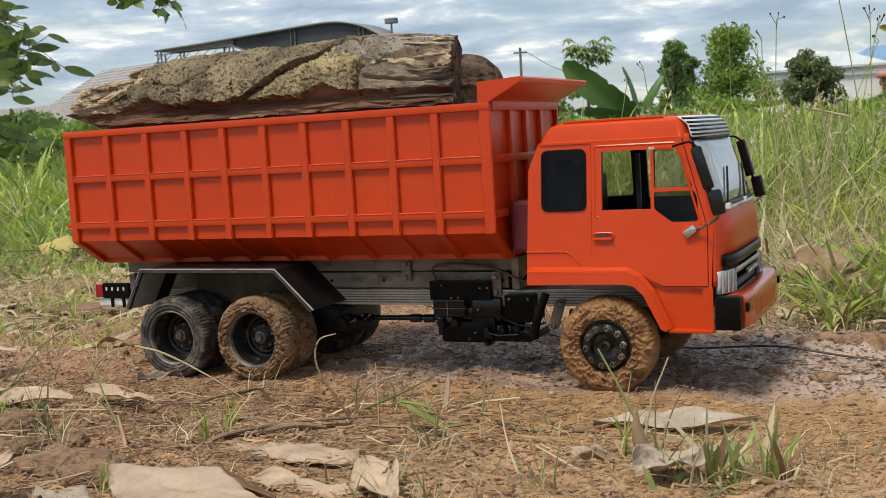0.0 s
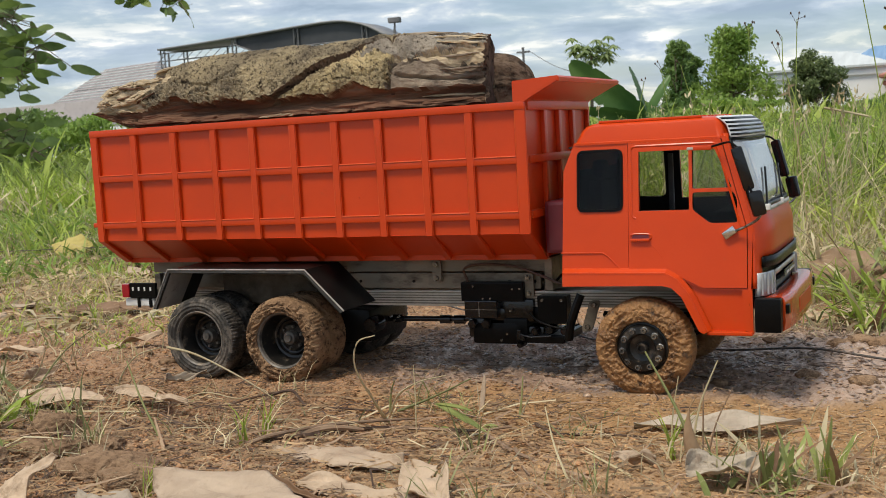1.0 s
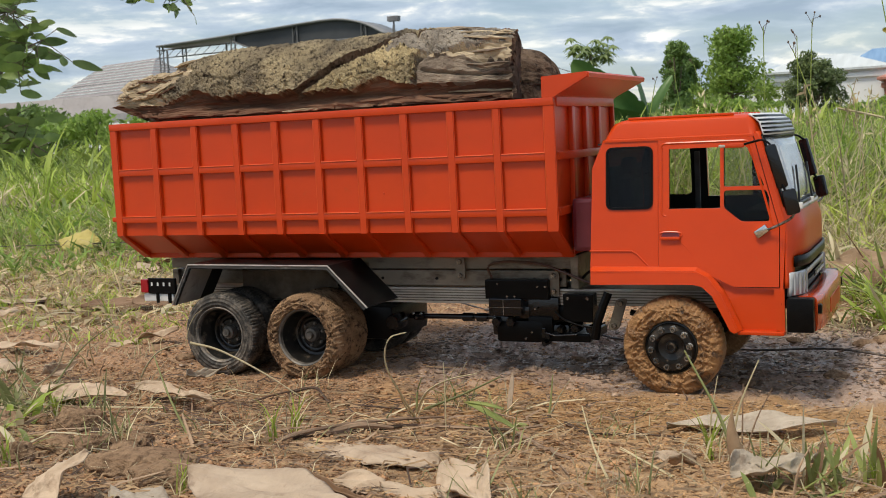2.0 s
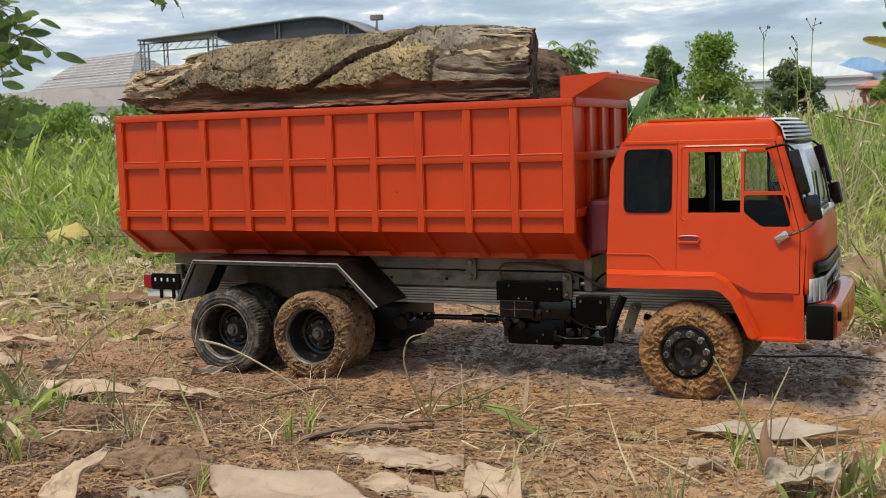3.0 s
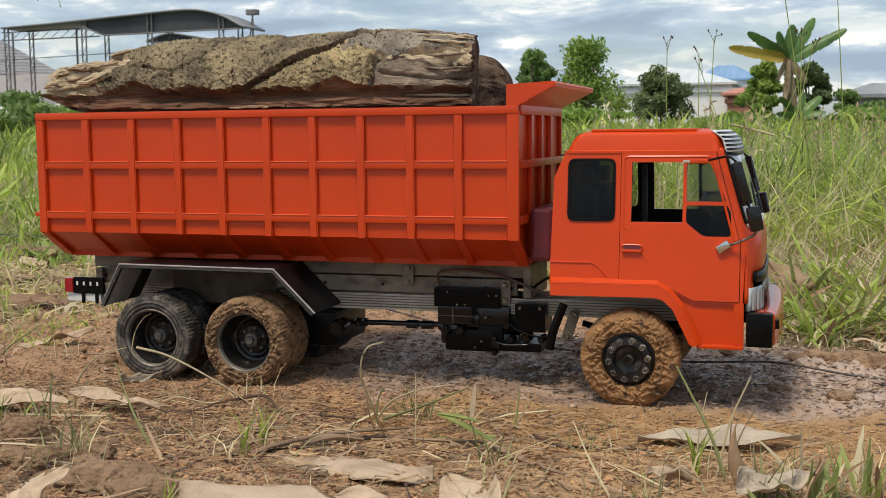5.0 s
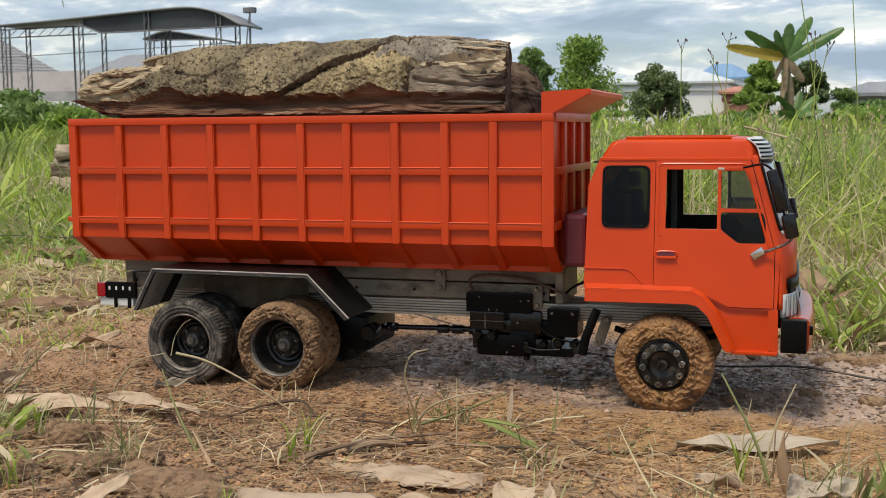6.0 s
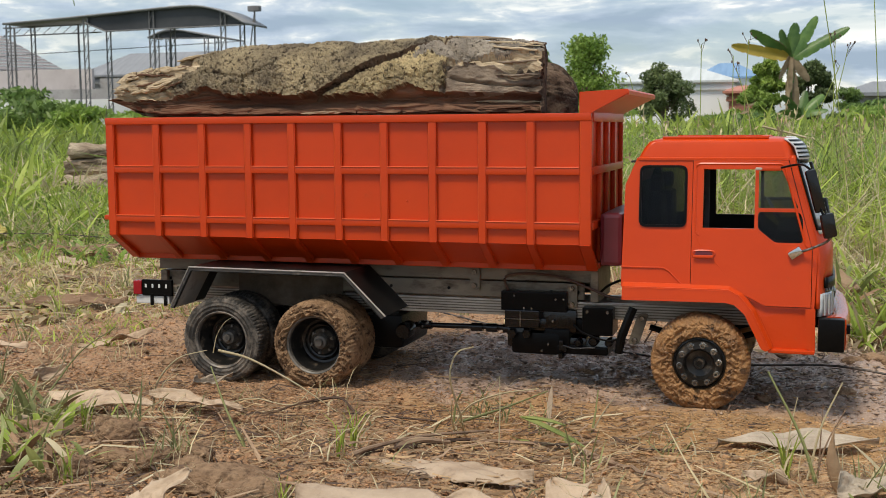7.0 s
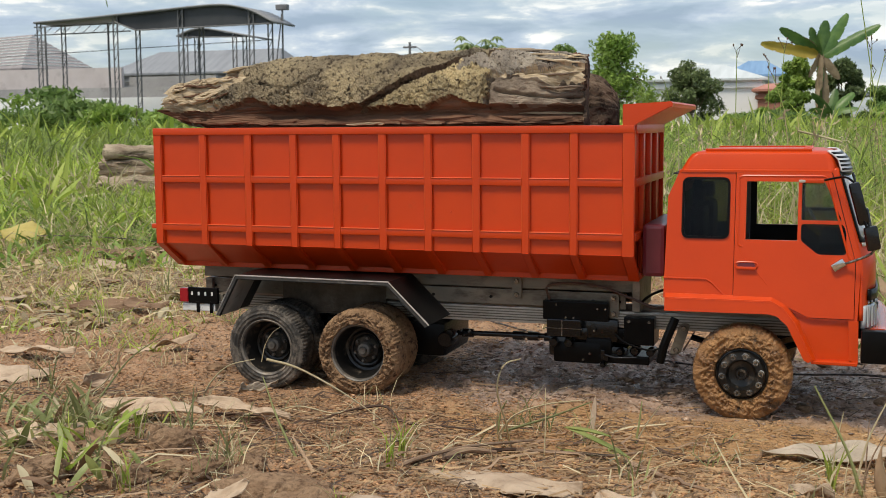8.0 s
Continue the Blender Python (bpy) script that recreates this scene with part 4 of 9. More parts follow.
part("headlining", box(0.310, 0.445, 0.022, 2 * MID - 0.022, 0.2262, 0.2278), SEAT, cab)

# mirrors and wipers
def mirror(side):
    def put(name, bm, mat, parent, label="", smooth=True):
        return part(name, flip(bm, MID) if side else bm, mat, parent, label, smooth)
    arm = put("mirror_arm", tube(smooth_line([(0.440, 0.0110, 0.2215), (0.455, 0.0060, 0.2250), (0.4620, -0.0050, 0.2252), (0.4680, -0.0075, 0.2210)], 6), 0.0010, 8), BLACK, truck, "black mirror arm")
    put("arm_clip", box(0.4245, 0.4430, 0.0085, 0.0135, 0.2195, 0.2232, 0.001), PAINT, arm, "orange clip with a chipped end")
    put("arm_clip_end", box(0.4215, 0.4275, 0.0080, 0.0130, 0.2200, 0.2226, 0.001), BRIGHT, arm)
    bm = box(-0.0048, 0.0048, -0.0026, 0.0026, -0.0190, 0.0190, 0.0024)
    m = pose(0.4720, -0.0080, 0.2030, 0, -16, 20)
    bm.transform(m)
    put("main_mirror", bm, GLOSS_BLACK, arm, "long black mirror housing")
    bm = box(-0.0060, 0.0060, -0.0028, 0.0028, -0.0108, 0.0108, 0.0027)
    bm.transform(pose(0.4835, -0.0105, 0.1735, 0, -12, 20))
    put("wide_mirror", bm, GLOSS_BLACK, arm, "small black wide-angle mirror")
    put("mirror_stem", tube([(0.4765, -0.0085, 0.188), (0.4805, -0.0095, 0.180)], 0.0012, 6), BLACK, arm)
    put("lower_arm", tube(smooth_line([(0.4860, -0.0105, 0.1640), (0.4820, -0.0070, 0.1590), (0.4700, 0.0000, 0.1525), (0.4590, 0.0050, 0.1480)], 5), 0.0012, 8), BOLT, arm, "bright lower mirror stay")
    bm = box(-0.006, 0.006, -0.003, 0.003, -0.0035, 0.0035, 0.001)
    bm.transform(pose(0.4570, 0.0055, 0.1478, 0, -35, 0))
    put("lower_clip", bm, CHROME, arm, "chrome clip")


mirror(0)
mirror(1)
for y0, y1 in ((0.030, 0.078), (0.110, 0.158)):
    zs = [(0.1690, y0), (0.1780, y0 + 0.012), (0.2000, y1)]
    wiper = part("wiper", tube([(front_x(z, (y - CAB0) / (CAB1 - CAB0)) + 0.0022, y, z) for z, y in zs], 0.0010, 6), BLACK, truck, "black wiper")
    part("wiper_foot", box(front_x(0.168, 0.3) - 0.001, front_x(0.168, 0.3) + 0.0035, y0 - 0.003, y0 + 0.003, 0.1645, 0.1700, 0.001), WHITE, wiper)


# ---- ground ----
def step(a, b, x):
    t = min(max((x - a) / (b - a), 0.0), 1.0)
    return t * t * (3 - 2 * t)


def ground_z(x, y):
    """Height of the soil: flat under the truck, cloddy round it, swelling gently far away."""
    near = 1 - step(1.5, 5.0, math.hypot(x - 0.1, y))
    p = Vector((x, y, 0.0))
    wet = step(-0.03, 0.03, y) * (1 - step(0.30, 0.40, y)) * step(0.03, 0.12, x)
    smear = step(-0.17, -0.12, y) * (1 - step(-0.02, 0.03, y)) * step(0.10, 0.20, x) * (1 - wet)
    rough = 1 - 0.55 * smear + 0.25 * wet
    z = 0.006 * noise.noise(p * 9.0) + near * rough * (0.0058 * noise.noise(p * 31.0) + 0.0042 * noise.noise(p * 75.0 + Vector((5, 2, 0))) + 0.0034 * noise.noise(p * 170.0))
    z += 0.021 * (1 - step(-0.34, -0.10, y)) * near
    wheels = min(math.hypot(x - wx, (y - wy) * 0.8) for wx in (-0.103, 0.0, 0.376) for wy in (0.02, 0.175))
    z = z * (0.25 + 0.75 * step(0.03, 0.10, wheels)) + 0.0015
    far = step(3.0, 14.0, math.hypot(x, y))
    z += far * 0.10 * noise.noise(p * 0.13)
    return z


def spaced(lo, hi, fine, growth, reach):
    """Even steps between lo and hi, growing steps out to reach on both sides."""
    line = [lo + fine * k for k in range(int((hi - lo) / fine) + 1)]
    out, s = [], fine
    while line[0] - (sum(out) if out else 0) > -reach:
        s *= growth
        out.append(s)
    left, x = [], line[0]
    for s in out:
        x -= s
        left.append(x)
    right, x, s = [], line[-1], fine
    while x < reach:
        s *= growth
        x += s
        right.append(x)
    return left[::-1] + line + right


def soil_material():
    m = bpy.data.materials.new("damp_soil")
    m.use_nodes = True
    tree = m.node_tree
    bsdf = tree.nodes["Principled BSDF"]
    place = tree.nodes.new("ShaderNodeTexCoord")
    vec = place.outputs["Object"]

    def grain(scale, detail=7.0, rough=0.62):
        n = node(tree, "ShaderNodeTexNoise", Scale=scale, Detail=detail, Roughness=rough)
        tree.links.new(vec, n.inputs["Vector"])
        return n.outputs["Fac"]

    def calc(op, a, b, clamp=False):
        n = tree.nodes.new("ShaderNodeMath")
        n.operation, n.use_clamp = op, clamp
        for socket, value in zip(n.inputs, (a, b)):
            if isinstance(value, bpy.types.NodeSocket):
                tree.links.new(value, socket)
            else:
                socket.default_value = value
        return n.outputs[0]

    def band(value, lo, hi):
        n = node(tree, "ShaderNodeMapRange")
        n.interpolation_type = "SMOOTHSTEP"
        n.inputs["From Min"].default_value, n.inputs["From Max"].default_value = lo, hi
        tree.links.new(value, n.inputs["Value"])
        return n.outputs["Result"]

    split = tree.nodes.new("ShaderNodeSeparateXYZ")
    tree.links.new(vec, split.inputs[0])
    x, y = split.outputs["X"], split.outputs["Y"]
    wob = calc("MULTIPLY", calc("SUBTRACT", grain(11.0), 0.5), 0.16)
    yy = calc("ADD", y, wob)
    xx = calc("ADD", x, wob)
    dry = ramp(tree, grain(7.0), (0.33, (0.29, 0.160, 0.084)), (0.68, (0.525, 0.308, 0.172)))
    dry = mixed(tree, ramp(tree, grain(60.0), (0.46, (0, 0, 0)), (0.62, (1, 1, 1))), dry, (0.47, 0.298, 0.178))
    dry = mixed(tree, ramp(tree, grain(95.0), (0.53, (0, 0, 0)), (0.66, (1, 1, 1))), dry, (0.115, 0.070, 0.044))
    dry = mixed(tree, ramp(tree, grain(230.0, 3.0), (0.52, (0, 0, 0)), (0.64, (0.7, 0.7, 0.7))), dry, (0.525, 0.345, 0.21))
    dry = mixed(tree, ramp(tree, grain(310.0, 3.0), (0.55, (0, 0, 0)), (0.64, (0.8, 0.8, 0.8))), dry, (0.125, 0.078, 0.049))
    sandy = mixed(tree, ramp(tree, grain(80.0), (0.50, (0, 0, 0)), (0.64, (1, 1, 1))), ramp(tree, grain(16.0), (0.34, (0.45, 0.272, 0.138)), (0.66, (0.68, 0.44, 0.245))), (0.26, 0.152, 0.08))
    ex, ey = calc("SUBTRACT", x, 0.62), calc("ADD", y, 0.25)
    off_mid = calc("SQRT", calc("ADD", calc("MULTIPLY", ex, ex), calc("MULTIPLY", calc("MULTIPLY", ey, ey), 0.6)), 0.0)
    dry = mixed(tree, band(calc("ADD", off_mid, calc("MULTIPLY", wob, 2.0)), 0.55, 0.20), dry, sandy)
    smear = ramp(tree, grain(22.0), (0.35, (0.38, 0.218, 0.094)), (0.66, (0.53, 0.318, 0.145)))
    in_smear = calc("MULTIPLY", calc("MULTIPLY", band(yy, -0.19, -0.13), band(yy, 0.05, -0.01)), calc("MULTIPLY", band(xx, 0.05, 0.18), band(xx, 2.0, 1.2)))
    colour = mixed(tree, in_smear, dry, smear)
    wet = ramp(tree, grain(30.0), (0.36, (0.26, 0.175, 0.127)), (0.66, (0.56, 0.40, 0.30)))
    wet = mixed(tree, ramp(tree, grain(120.0), (0.52, (0, 0, 0)), (0.66, (1, 1, 1))), wet, (0.135, 0.090, 0.066))
    wet = mixed(tree, ramp(tree, grain(170.0, 4.0), (0.58, (0, 0, 0)), (0.68, (0.7, 0.7, 0.7))), wet, (0.48, 0.345, 0.255))
    # paler past the front wheel: sky sheen put into the mud's colour
    wet = mixed(tree, calc("MULTIPLY", band(xx, 0.40, 0.58), 0.5), wet, (0.60, 0.445, 0.345))
    in_wet = calc("MULTIPLY", calc("MULTIPLY", band(yy, -0.02, 0.03), band(yy, 0.42, 0.30)), calc("MULTIPLY", band(xx, 0.02, 0.10), band(xx, 1.9, 1.2)))
    colour = mixed(tree, in_wet, colour, wet)
    cx, cy = calc("SUBTRACT", x, 0.0), calc("ADD", y, 0.55)
    reach = calc("ADD", calc("SQRT", calc("ADD", calc("MULTIPLY", cx, cx), calc("MULTIPLY", cy, cy)), 0.0), calc("MULTIPLY", calc("SUBTRACT", grain(1.6), 0.5), 2.6))
    away = band(reach, 1.7, 3.1)
    turf = ramp(tree, grain(9.0), (0.35, (0.055, 0.075, 0.018)), (0.65, (0.12, 0.115, 0.04)))
    colour = mixed(tree, away, colour, turf)
    tree.links.new(colour, bsdf.inputs["Base Color"])
    gloss = mixed(tree, in_wet, (0.88,) * 3, ramp(tree, grain(28.0), (0.40, (0.16,) * 3), (0.62, (0.42,) * 3)))
    tree.links.new(gloss, bsdf.inputs["Roughness"])
    b = tree.nodes.new("ShaderNodeBump")
    b.inputs["Distance"].default_value = 0.008
    b.inputs["Strength"].default_value = 0.9
    tree.links.new(calc("MULTIPLY", calc("MULTIPLY", in_wet, band(xx, 0.36, 0.56)), 0.45), bsdf.inputs["Coat Weight"])
    bsdf.inputs["Coat Roughness"].default_value = 0.24
    relief = calc("ADD", grain(130.0), calc("MULTIPLY", grain(320.0), 0.5))
    slick = calc("SUBTRACT", 1.0, calc("MULTIPLY", in_wet, 0.45))
    tree.links.new(calc("MULTIPLY", relief, slick), b.inputs["Height"])
    tree.links.new(b.outputs["Normal"], bsdf.inputs["Normal"])
    return m


def build_ground():
    xs = spaced(-0.62, 0.78, 0.0042, 1.06, 420.0)
    ys = spaced(-0.46, 0.50, 0.0042, 1.06, 420.0)
    nx, ny = len(xs), len(ys)
    verts = [(x, y, ground_z(x, y)) for y in ys for x in xs]
    faces = [(j * nx + i, j * nx + i + 1, (j + 1) * nx + i + 1, (j + 1) * nx + i) for j in range(ny - 1) for i in range(nx - 1)]
    me = bpy.data.meshes.new("ground")
    me.from_pydata(verts, [], faces)
    me.polygons.foreach_set("use_smooth", [True] * len(faces))
    me.materials.append(soil_material())
    return tagged(new("ground", me), "damp brown soil with wheel-worn mud and sparse turf beyond", "ground", kind="structure")


build_ground()


# ---- logs on the truck ----
BARK = surface("grey_yellow_bark", (0.25, 0.205, 0.135), (0.74, 0.595, 0.34), 26, 0.95, bump=0.004, bump_scale=520, c3=(0.085, 0.064, 0.044), spot_scale=210, spot=(0.51, 0.62), gloss=0.12)
BROWN_BARK = surface("grey_brown_bark", (0.18, 0.150, 0.115), (0.66, 0.535, 0.33), 18, 0.95, bump=0.004, bump_scale=520, c3=(0.072, 0.055, 0.041), spot_scale=210, spot=(0.50, 0.62), gloss=0.12)
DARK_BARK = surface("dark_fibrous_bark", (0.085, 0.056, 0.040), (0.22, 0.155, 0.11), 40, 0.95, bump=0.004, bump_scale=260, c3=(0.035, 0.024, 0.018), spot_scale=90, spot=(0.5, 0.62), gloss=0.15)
GREY_BARK = surface("grey_bark", (0.19, 0.166, 0.140), (0.50, 0.435, 0.355), 40, 0.95, bump=0.003, bump_scale=520, c3=(0.075, 0.060, 0.049), spot_scale=160, spot=(0.52, 0.65), gloss=0.12)
OLD_WOOD = surface("rotten_brown_wood", (0.075, 0.038, 0.025), (0.24, 0.130, 0.080), 50, 0.85, bump=0.003, bump_scale=240, c3=(0.40, 0.29, 0.19), spot_scale=70, spot=(0.61, 0.72), stretch=(0.12, 1, 1), gloss=0.2)
PALE_WOOD = surface("split_pale_wood", (0.36, 0.275, 0.18), (0.64, 0.52, 0.355), 55, 0.85, bump=0.003, bump_scale=300, c3=(0.17, 0.10, 0.062), spot_scale=60, spot=(0.54, 0.68), stretch=(0.22, 1, 1), gloss=0.2)
GREY_WOOD = surface("weathered_grey_wood", (0.145, 0.110, 0.084), (0.41, 0.33, 0.245), 30, 0.85, bump=0.004, bump_scale=260, c3=(0.062, 0.045, 0.034), spot_scale=70, spot=(0.56, 0.68), stretch=(0.45, 1, 1), gloss=0.2)


def hashed(i, j, seed):
    """Two even random numbers in 0..1 for whole-number cells."""
    a = np.sin(i * 127.1 + j * 311.7 + seed * 74.7) * 43758.5453
    b = np.sin(i * 269.5 + j * 183.3 + seed * 31.1) * 22578.1459
    return a - np.floor(a), b - np.floor(b)


def swell(u, v, seed=0.0):
    """Smooth noise of two coordinates, about -1 to 1."""
    i, j = np.floor(u), np.floor(v)
    f, g = u - i, v - j
    total = 0.0
    s, t = f * f * (3 - 2 * f), g * g * (3 - 2 * g)
    for di, wi in ((0, 1 - s), (1, s)):
        for dj, wj in ((0, 1 - t), (1, t)):
            a = hashed(i + di, j + dj, seed)[0] * 2 * np.pi
            total = total + wi * wj * (np.cos(a) * (f - di) + np.sin(a) * (g - dj))
    return total * 1.5


def cells(u, v, seed=0.0):
    """Nearest and second nearest distance to scattered points, one in each cell."""
    i, j = np.floor(u), np.floor(v)
    near, far = np.full(u.shape, 9.0), np.full(u.shape, 9.0)
    for di in (-1, 0, 1):
        for dj in (-1, 0, 1):
            a, b = hashed(i + di, j + dj, seed)
            d = np.hypot(i + di + a - u, j + dj + b - v)
            far = np.minimum(far, np.maximum(near, d))
            near = np.minimum(near, d)
    return near, far


def ease(a, b, x):
    t = np.clip((x - a) / (b - a), 0, 1)
    return t * t * (3 - 2 * t)


# along the log: top, lower lip, keel, middle and half width
LOG = np.array([(-0.226, 0.3085, 0.283, 0.279, 0.024, 0.017), (-0.218, 0.3135, 0.280, 0.274, 0.028, 0.022), (-0.198, 0.319, 0.277, 0.272, 0.034, 0.028), (-0.172, 0.327, 0.275, 0.255, 0.040, 0.034), (-0.130, 0.334, 0.275, 0.200, 0.046, 0.040),
                (-0.08, 0.3405, 0.274, 0.150, 0.048, 0.042), (0.02, 0.341, 0.274, 0.130, 0.048, 0.044), (0.07, 0.343, 0.274, 0.130, 0.050, 0.044), (0.105, 0.3445, 0.274, 0.130, 0.053, 0.044), (0.140, 0.3435, 0.274, 0.140, 0.057, 0.042), (0.175, 0.341, 0.274, 0.160, 0.062, 0.035), (0.205, 0.3395, 0.274, 0.190, 0.064, 0.024), (0.219, 0.3375, 0.275, 0.210, 0.064, 0.020)])


def crack(x, w, line, width, depth):
    """A groove along a bent line in the skin's coordinates."""
    best = np.full(x.shape, 9.0)
    wob = 0.0030 * swell(x * 90, w * 14, 41.0) + 0.0016 * swell(x * 300, w * 40, 42.0)
    for (x0, w0), (x1, w1) in zip(line, line[1:]):
        dx, dw = x1 - x0, (w1 - w0) * 0.085
        px, pw = x - x0 + wob, (w - w0) * 0.085
        t = np.clip((px * dx + pw * dw) / (dx * dx + dw * dw), 0, 1)
        best = np.minimum(best, np.hypot(px - t * dx, pw - t * dw))
    return -depth * np.exp(-(best / width) ** 2)


def log_skin():
    """The whole skin of the split log as one net of points, and the kind of wood that each place shows."""
    xs = np.linspace(-0.226, 0.219, 720)
    ws = np.concatenate([np.linspace(-1, -0.04, 16), np.linspace(0, 1.05, 172), np.linspace(1.08, 2, 40)])
    x, w = np.meshgrid(xs, ws, indexing="ij")
    top, lip, keel, mid, half = (np.interp(x, LOG[:, 0], LOG[:, k]) for k in range(1, 6))
    v = w * 0.085
    edge = 0.21 + 0.12 * swell(x * 26, w * 0 + 3, 1) + 0.03 * swell(x * 110, w * 0 + 5, 2) + 0.012 * swell(x * 260, w * 0, 3)
    edge = edge + 0.10 * np.exp(-((x + 0.122) / 0.02) ** 2)
    seam = 0.004 + (w - 0.20) / 0.65 * 0.112 + 0.007 * swell(w * 7, x * 0 + 1, 4) + 0.003 * swell(w * 28, x * 0 + 2, 5)
    left = -0.146 + 0.020 * swell(w * 4.0, x * 0, 6) + 0.008 * swell(w * 16, x * 0, 7) + 0.03 * (w - 0.6)
    right = 0.128 + 0.014 * swell(w * 4.5, x * 0, 8) + 0.005 * swell(w * 19, x * 0, 9) + 0.012 * (w - 0.3)
    bark = (w > edge) & (x > left) & (x < right)
    slab_a, slab_b = bark & (x < seam), bark & (x >= seam)
    grey = (x >= 0.094 + 0.016 * swell(w * 9, x * 30, 43) + 0.006 * swell(w * 40, x * 150, 44) + 0.10 * np.clip(0.72 - w, 0, 1)) & (x > seam + 0.004) & (w > 0.60 + 0.12 * swell(x * 40, w * 3, 10) + 0.05 * swell(x * 150, w * 12, 11) + 2.4 * np.clip(x - 0.150, 0, 1)) & (w < 1.4)
    pale_r = (x >= right) & ~grey & (w > 0.54 + 0.08 * swell(x * 46, w * 2, 12) + 0.03 * swell(x * 160, w * 9, 13) - 1.6 * (x - 0.16) * (x > 0.16))
    pale_l = (x <= left) & (w > 0.22 + 0.06 * swell(x * 60, w * 0, 13) + 0.02 * swell(x * 220, w * 0, 14))

    # relief
    big = 0.0030 * swell(x * 22, v * 30, 15) + 0.0016 * swell(x * 70, v * 60, 16)
    wu, wv = x + 0.0014 * swell(x * 190, v * 190, 17), v + 0.0022 * swell(x * 150, v * 150, 18)
    n1, f1 = cells(wu / 0.0026 + wv / 0.0080, wv / 0.0050, 19)
    n2, f2 = cells(wu / 0.0016, wv / 0.0032, 20)
    rough = 0.0017 * ease(0.02, 0.40, f1 - n1) + 0.0005 * ease(0.0, 0.4, f2 - n2) + 0.0010 * swell(x * 240, v * 200, 21)
    near, far = cells(x * 26 + 0.4 * swell(x * 90, v * 90, 22), v * 32 + 0.4 * swell(x * 80, v * 80, 23), 24)
    plates = -0.0028 * (1 - ease(0.0, 0.05, far - near))
    fibre = 0.0010 * swell(x * 26, v * 330, 25) + 0.0007 * swell(x * 70, v * 800, 26) + 0.0016 * swell(x * 50, v * 160, 27)
    ledge = np.floor(2.4 * swell(x * 30, v * 60, 28) + 1.2 * swell(x * 80, v * 170, 29)) * 0.0026
    dead = -0.0035 + fibre - 0.0085 * np.exp(-((w - 0.14) / 0.06) ** 2) * ease(-0.16, -0.08, x) + 0.0016 * np.floor(1.8 * swell(x * 14, v * 70, 30))
    worn = ease(0.0, 0.0045, np.abs(x - seam)) * ease(0.0, 0.045, w - edge)
    d = np.where(bark, 0.0030 + rough * (0.25 + 0.75 * worn) + plates, dead)
    d = d + np.where(slab_a, 0.0050 * np.exp(-((x - seam) / 0.035) ** 2) * (1 - ease(0.45, 0.85, w)), 0.0) - np.where(slab_b, 0.0020 * np.exp(-((x - seam) / 0.02) ** 2), 0.0)
    gap = 0.0052 * ease(0.10, 0.30, w) * (1 - ease(0.55, 0.95, w)) + 0.0022
    gape = (x >= seam) & (x < seam + gap) & (w > 0.16) & (w < 0.97)
    d = np.where(gape, -0.017, d)
    d = np.where(grey, 0.0024 + 0.8 * rough + plates * 1.3 + 0.0022 * swell(x * 60, v * 80, 31), d)
    d = np.where(pale_r, -0.0010 + ledge * 0.9 + fibre * 0.35 + 0.0012 * swell(x * 120, v * 120, 46), d)
    d = np.where((x >= right) & ~grey & ~pale_r & (w > 0.2), 0.0004 + 0.30 * fibre + 0.0014 * swell(x * 130, v * 130, 47) + 0.0022 * np.floor(1.6 * swell(x * 12, v * 42, 45)), d)
    d = np.where(pale_l, 0.0 + ledge * 1.25 + fibre, d)
    d = d - 0.010 * np.exp(-((x + 0.186) / 0.013) ** 2 - ((w - 0.47) / 0.075) ** 2) - 0.007 * np.exp(-((x - 0.196) / 0.014) ** 2 - ((w - 0.43) / 0.06) ** 2)
    d = d + crack(x, w, ((-0.076, 0.2), (-0.080, 0.42), (-0.060, 0.50), (-0.046, 0.66)), 0.0014, 0.006) + crack(x, w, ((-0.128, 0.50), (-0.100, 0.47), (-0.081, 0.42)), 0.0010, 0.004) + crack(x, w, ((0.130, 0.20), (0.128, 0.45), (0.142, 0.62), (0.120, 0.95)), 0.0022, 0.006)
    d = d + crack(x, w, ((-0.02, 0.80), (0.03, 0.84), (0.06, 0.90)), 0.0010, 0.004) + crack(x, w, ((0.15, 0.62), (0.19, 0.66), (0.218, 0.64)), 0.0012, 0.005) + crack(x, w, ((0.135, 0.36), (0.18, 0.30), (0.218, 0.31)), 0.0012, 0.005)
    d = d + big * np.where(w < 0, 0.3, 1.0)
    d = d * np.clip((x + 0.228) / 0.012, 0.15, 1)

    # the section: keel to lip, lip to ridge, ridge to the far side
    th = np.clip(w, 0, 1) * np.pi / 2
    y = mid - half * np.cos(th) ** 0.8
    z = lip + (top - lip) * (0.30 * np.clip(w, 0, 1) + 0.70 * np.sin(th))
    ny, nz = -np.cos(th), np.sin(th)
    under = np.clip(-w, 0, 1)
    y = np.where(w < 0, mid - half * (1 - 0.22 * under ** 0.3 - 0.78 * under ** 3), y)
    z = np.where(w < 0, lip + 0.001 - (lip - keel) * under ** 1.7, z)
    ny, nz = np.where(w < 0, -0.6, ny), np.where(w < 0, -0.8, nz)
    back = np.clip(w - 1, 0, 1)
    y = np.where(w > 1, mid + half * np.sin(back * np.pi / 2) * (1 - 0.35 * back ** 4), y)
    z = np.where(w > 1, top - (top - keel) * back ** 2.2, z)
    ny, nz = np.where(w > 1, np.sin(back * np.pi / 2), ny), np.where(w > 1, np.cos(back * np.pi / 2), nz)
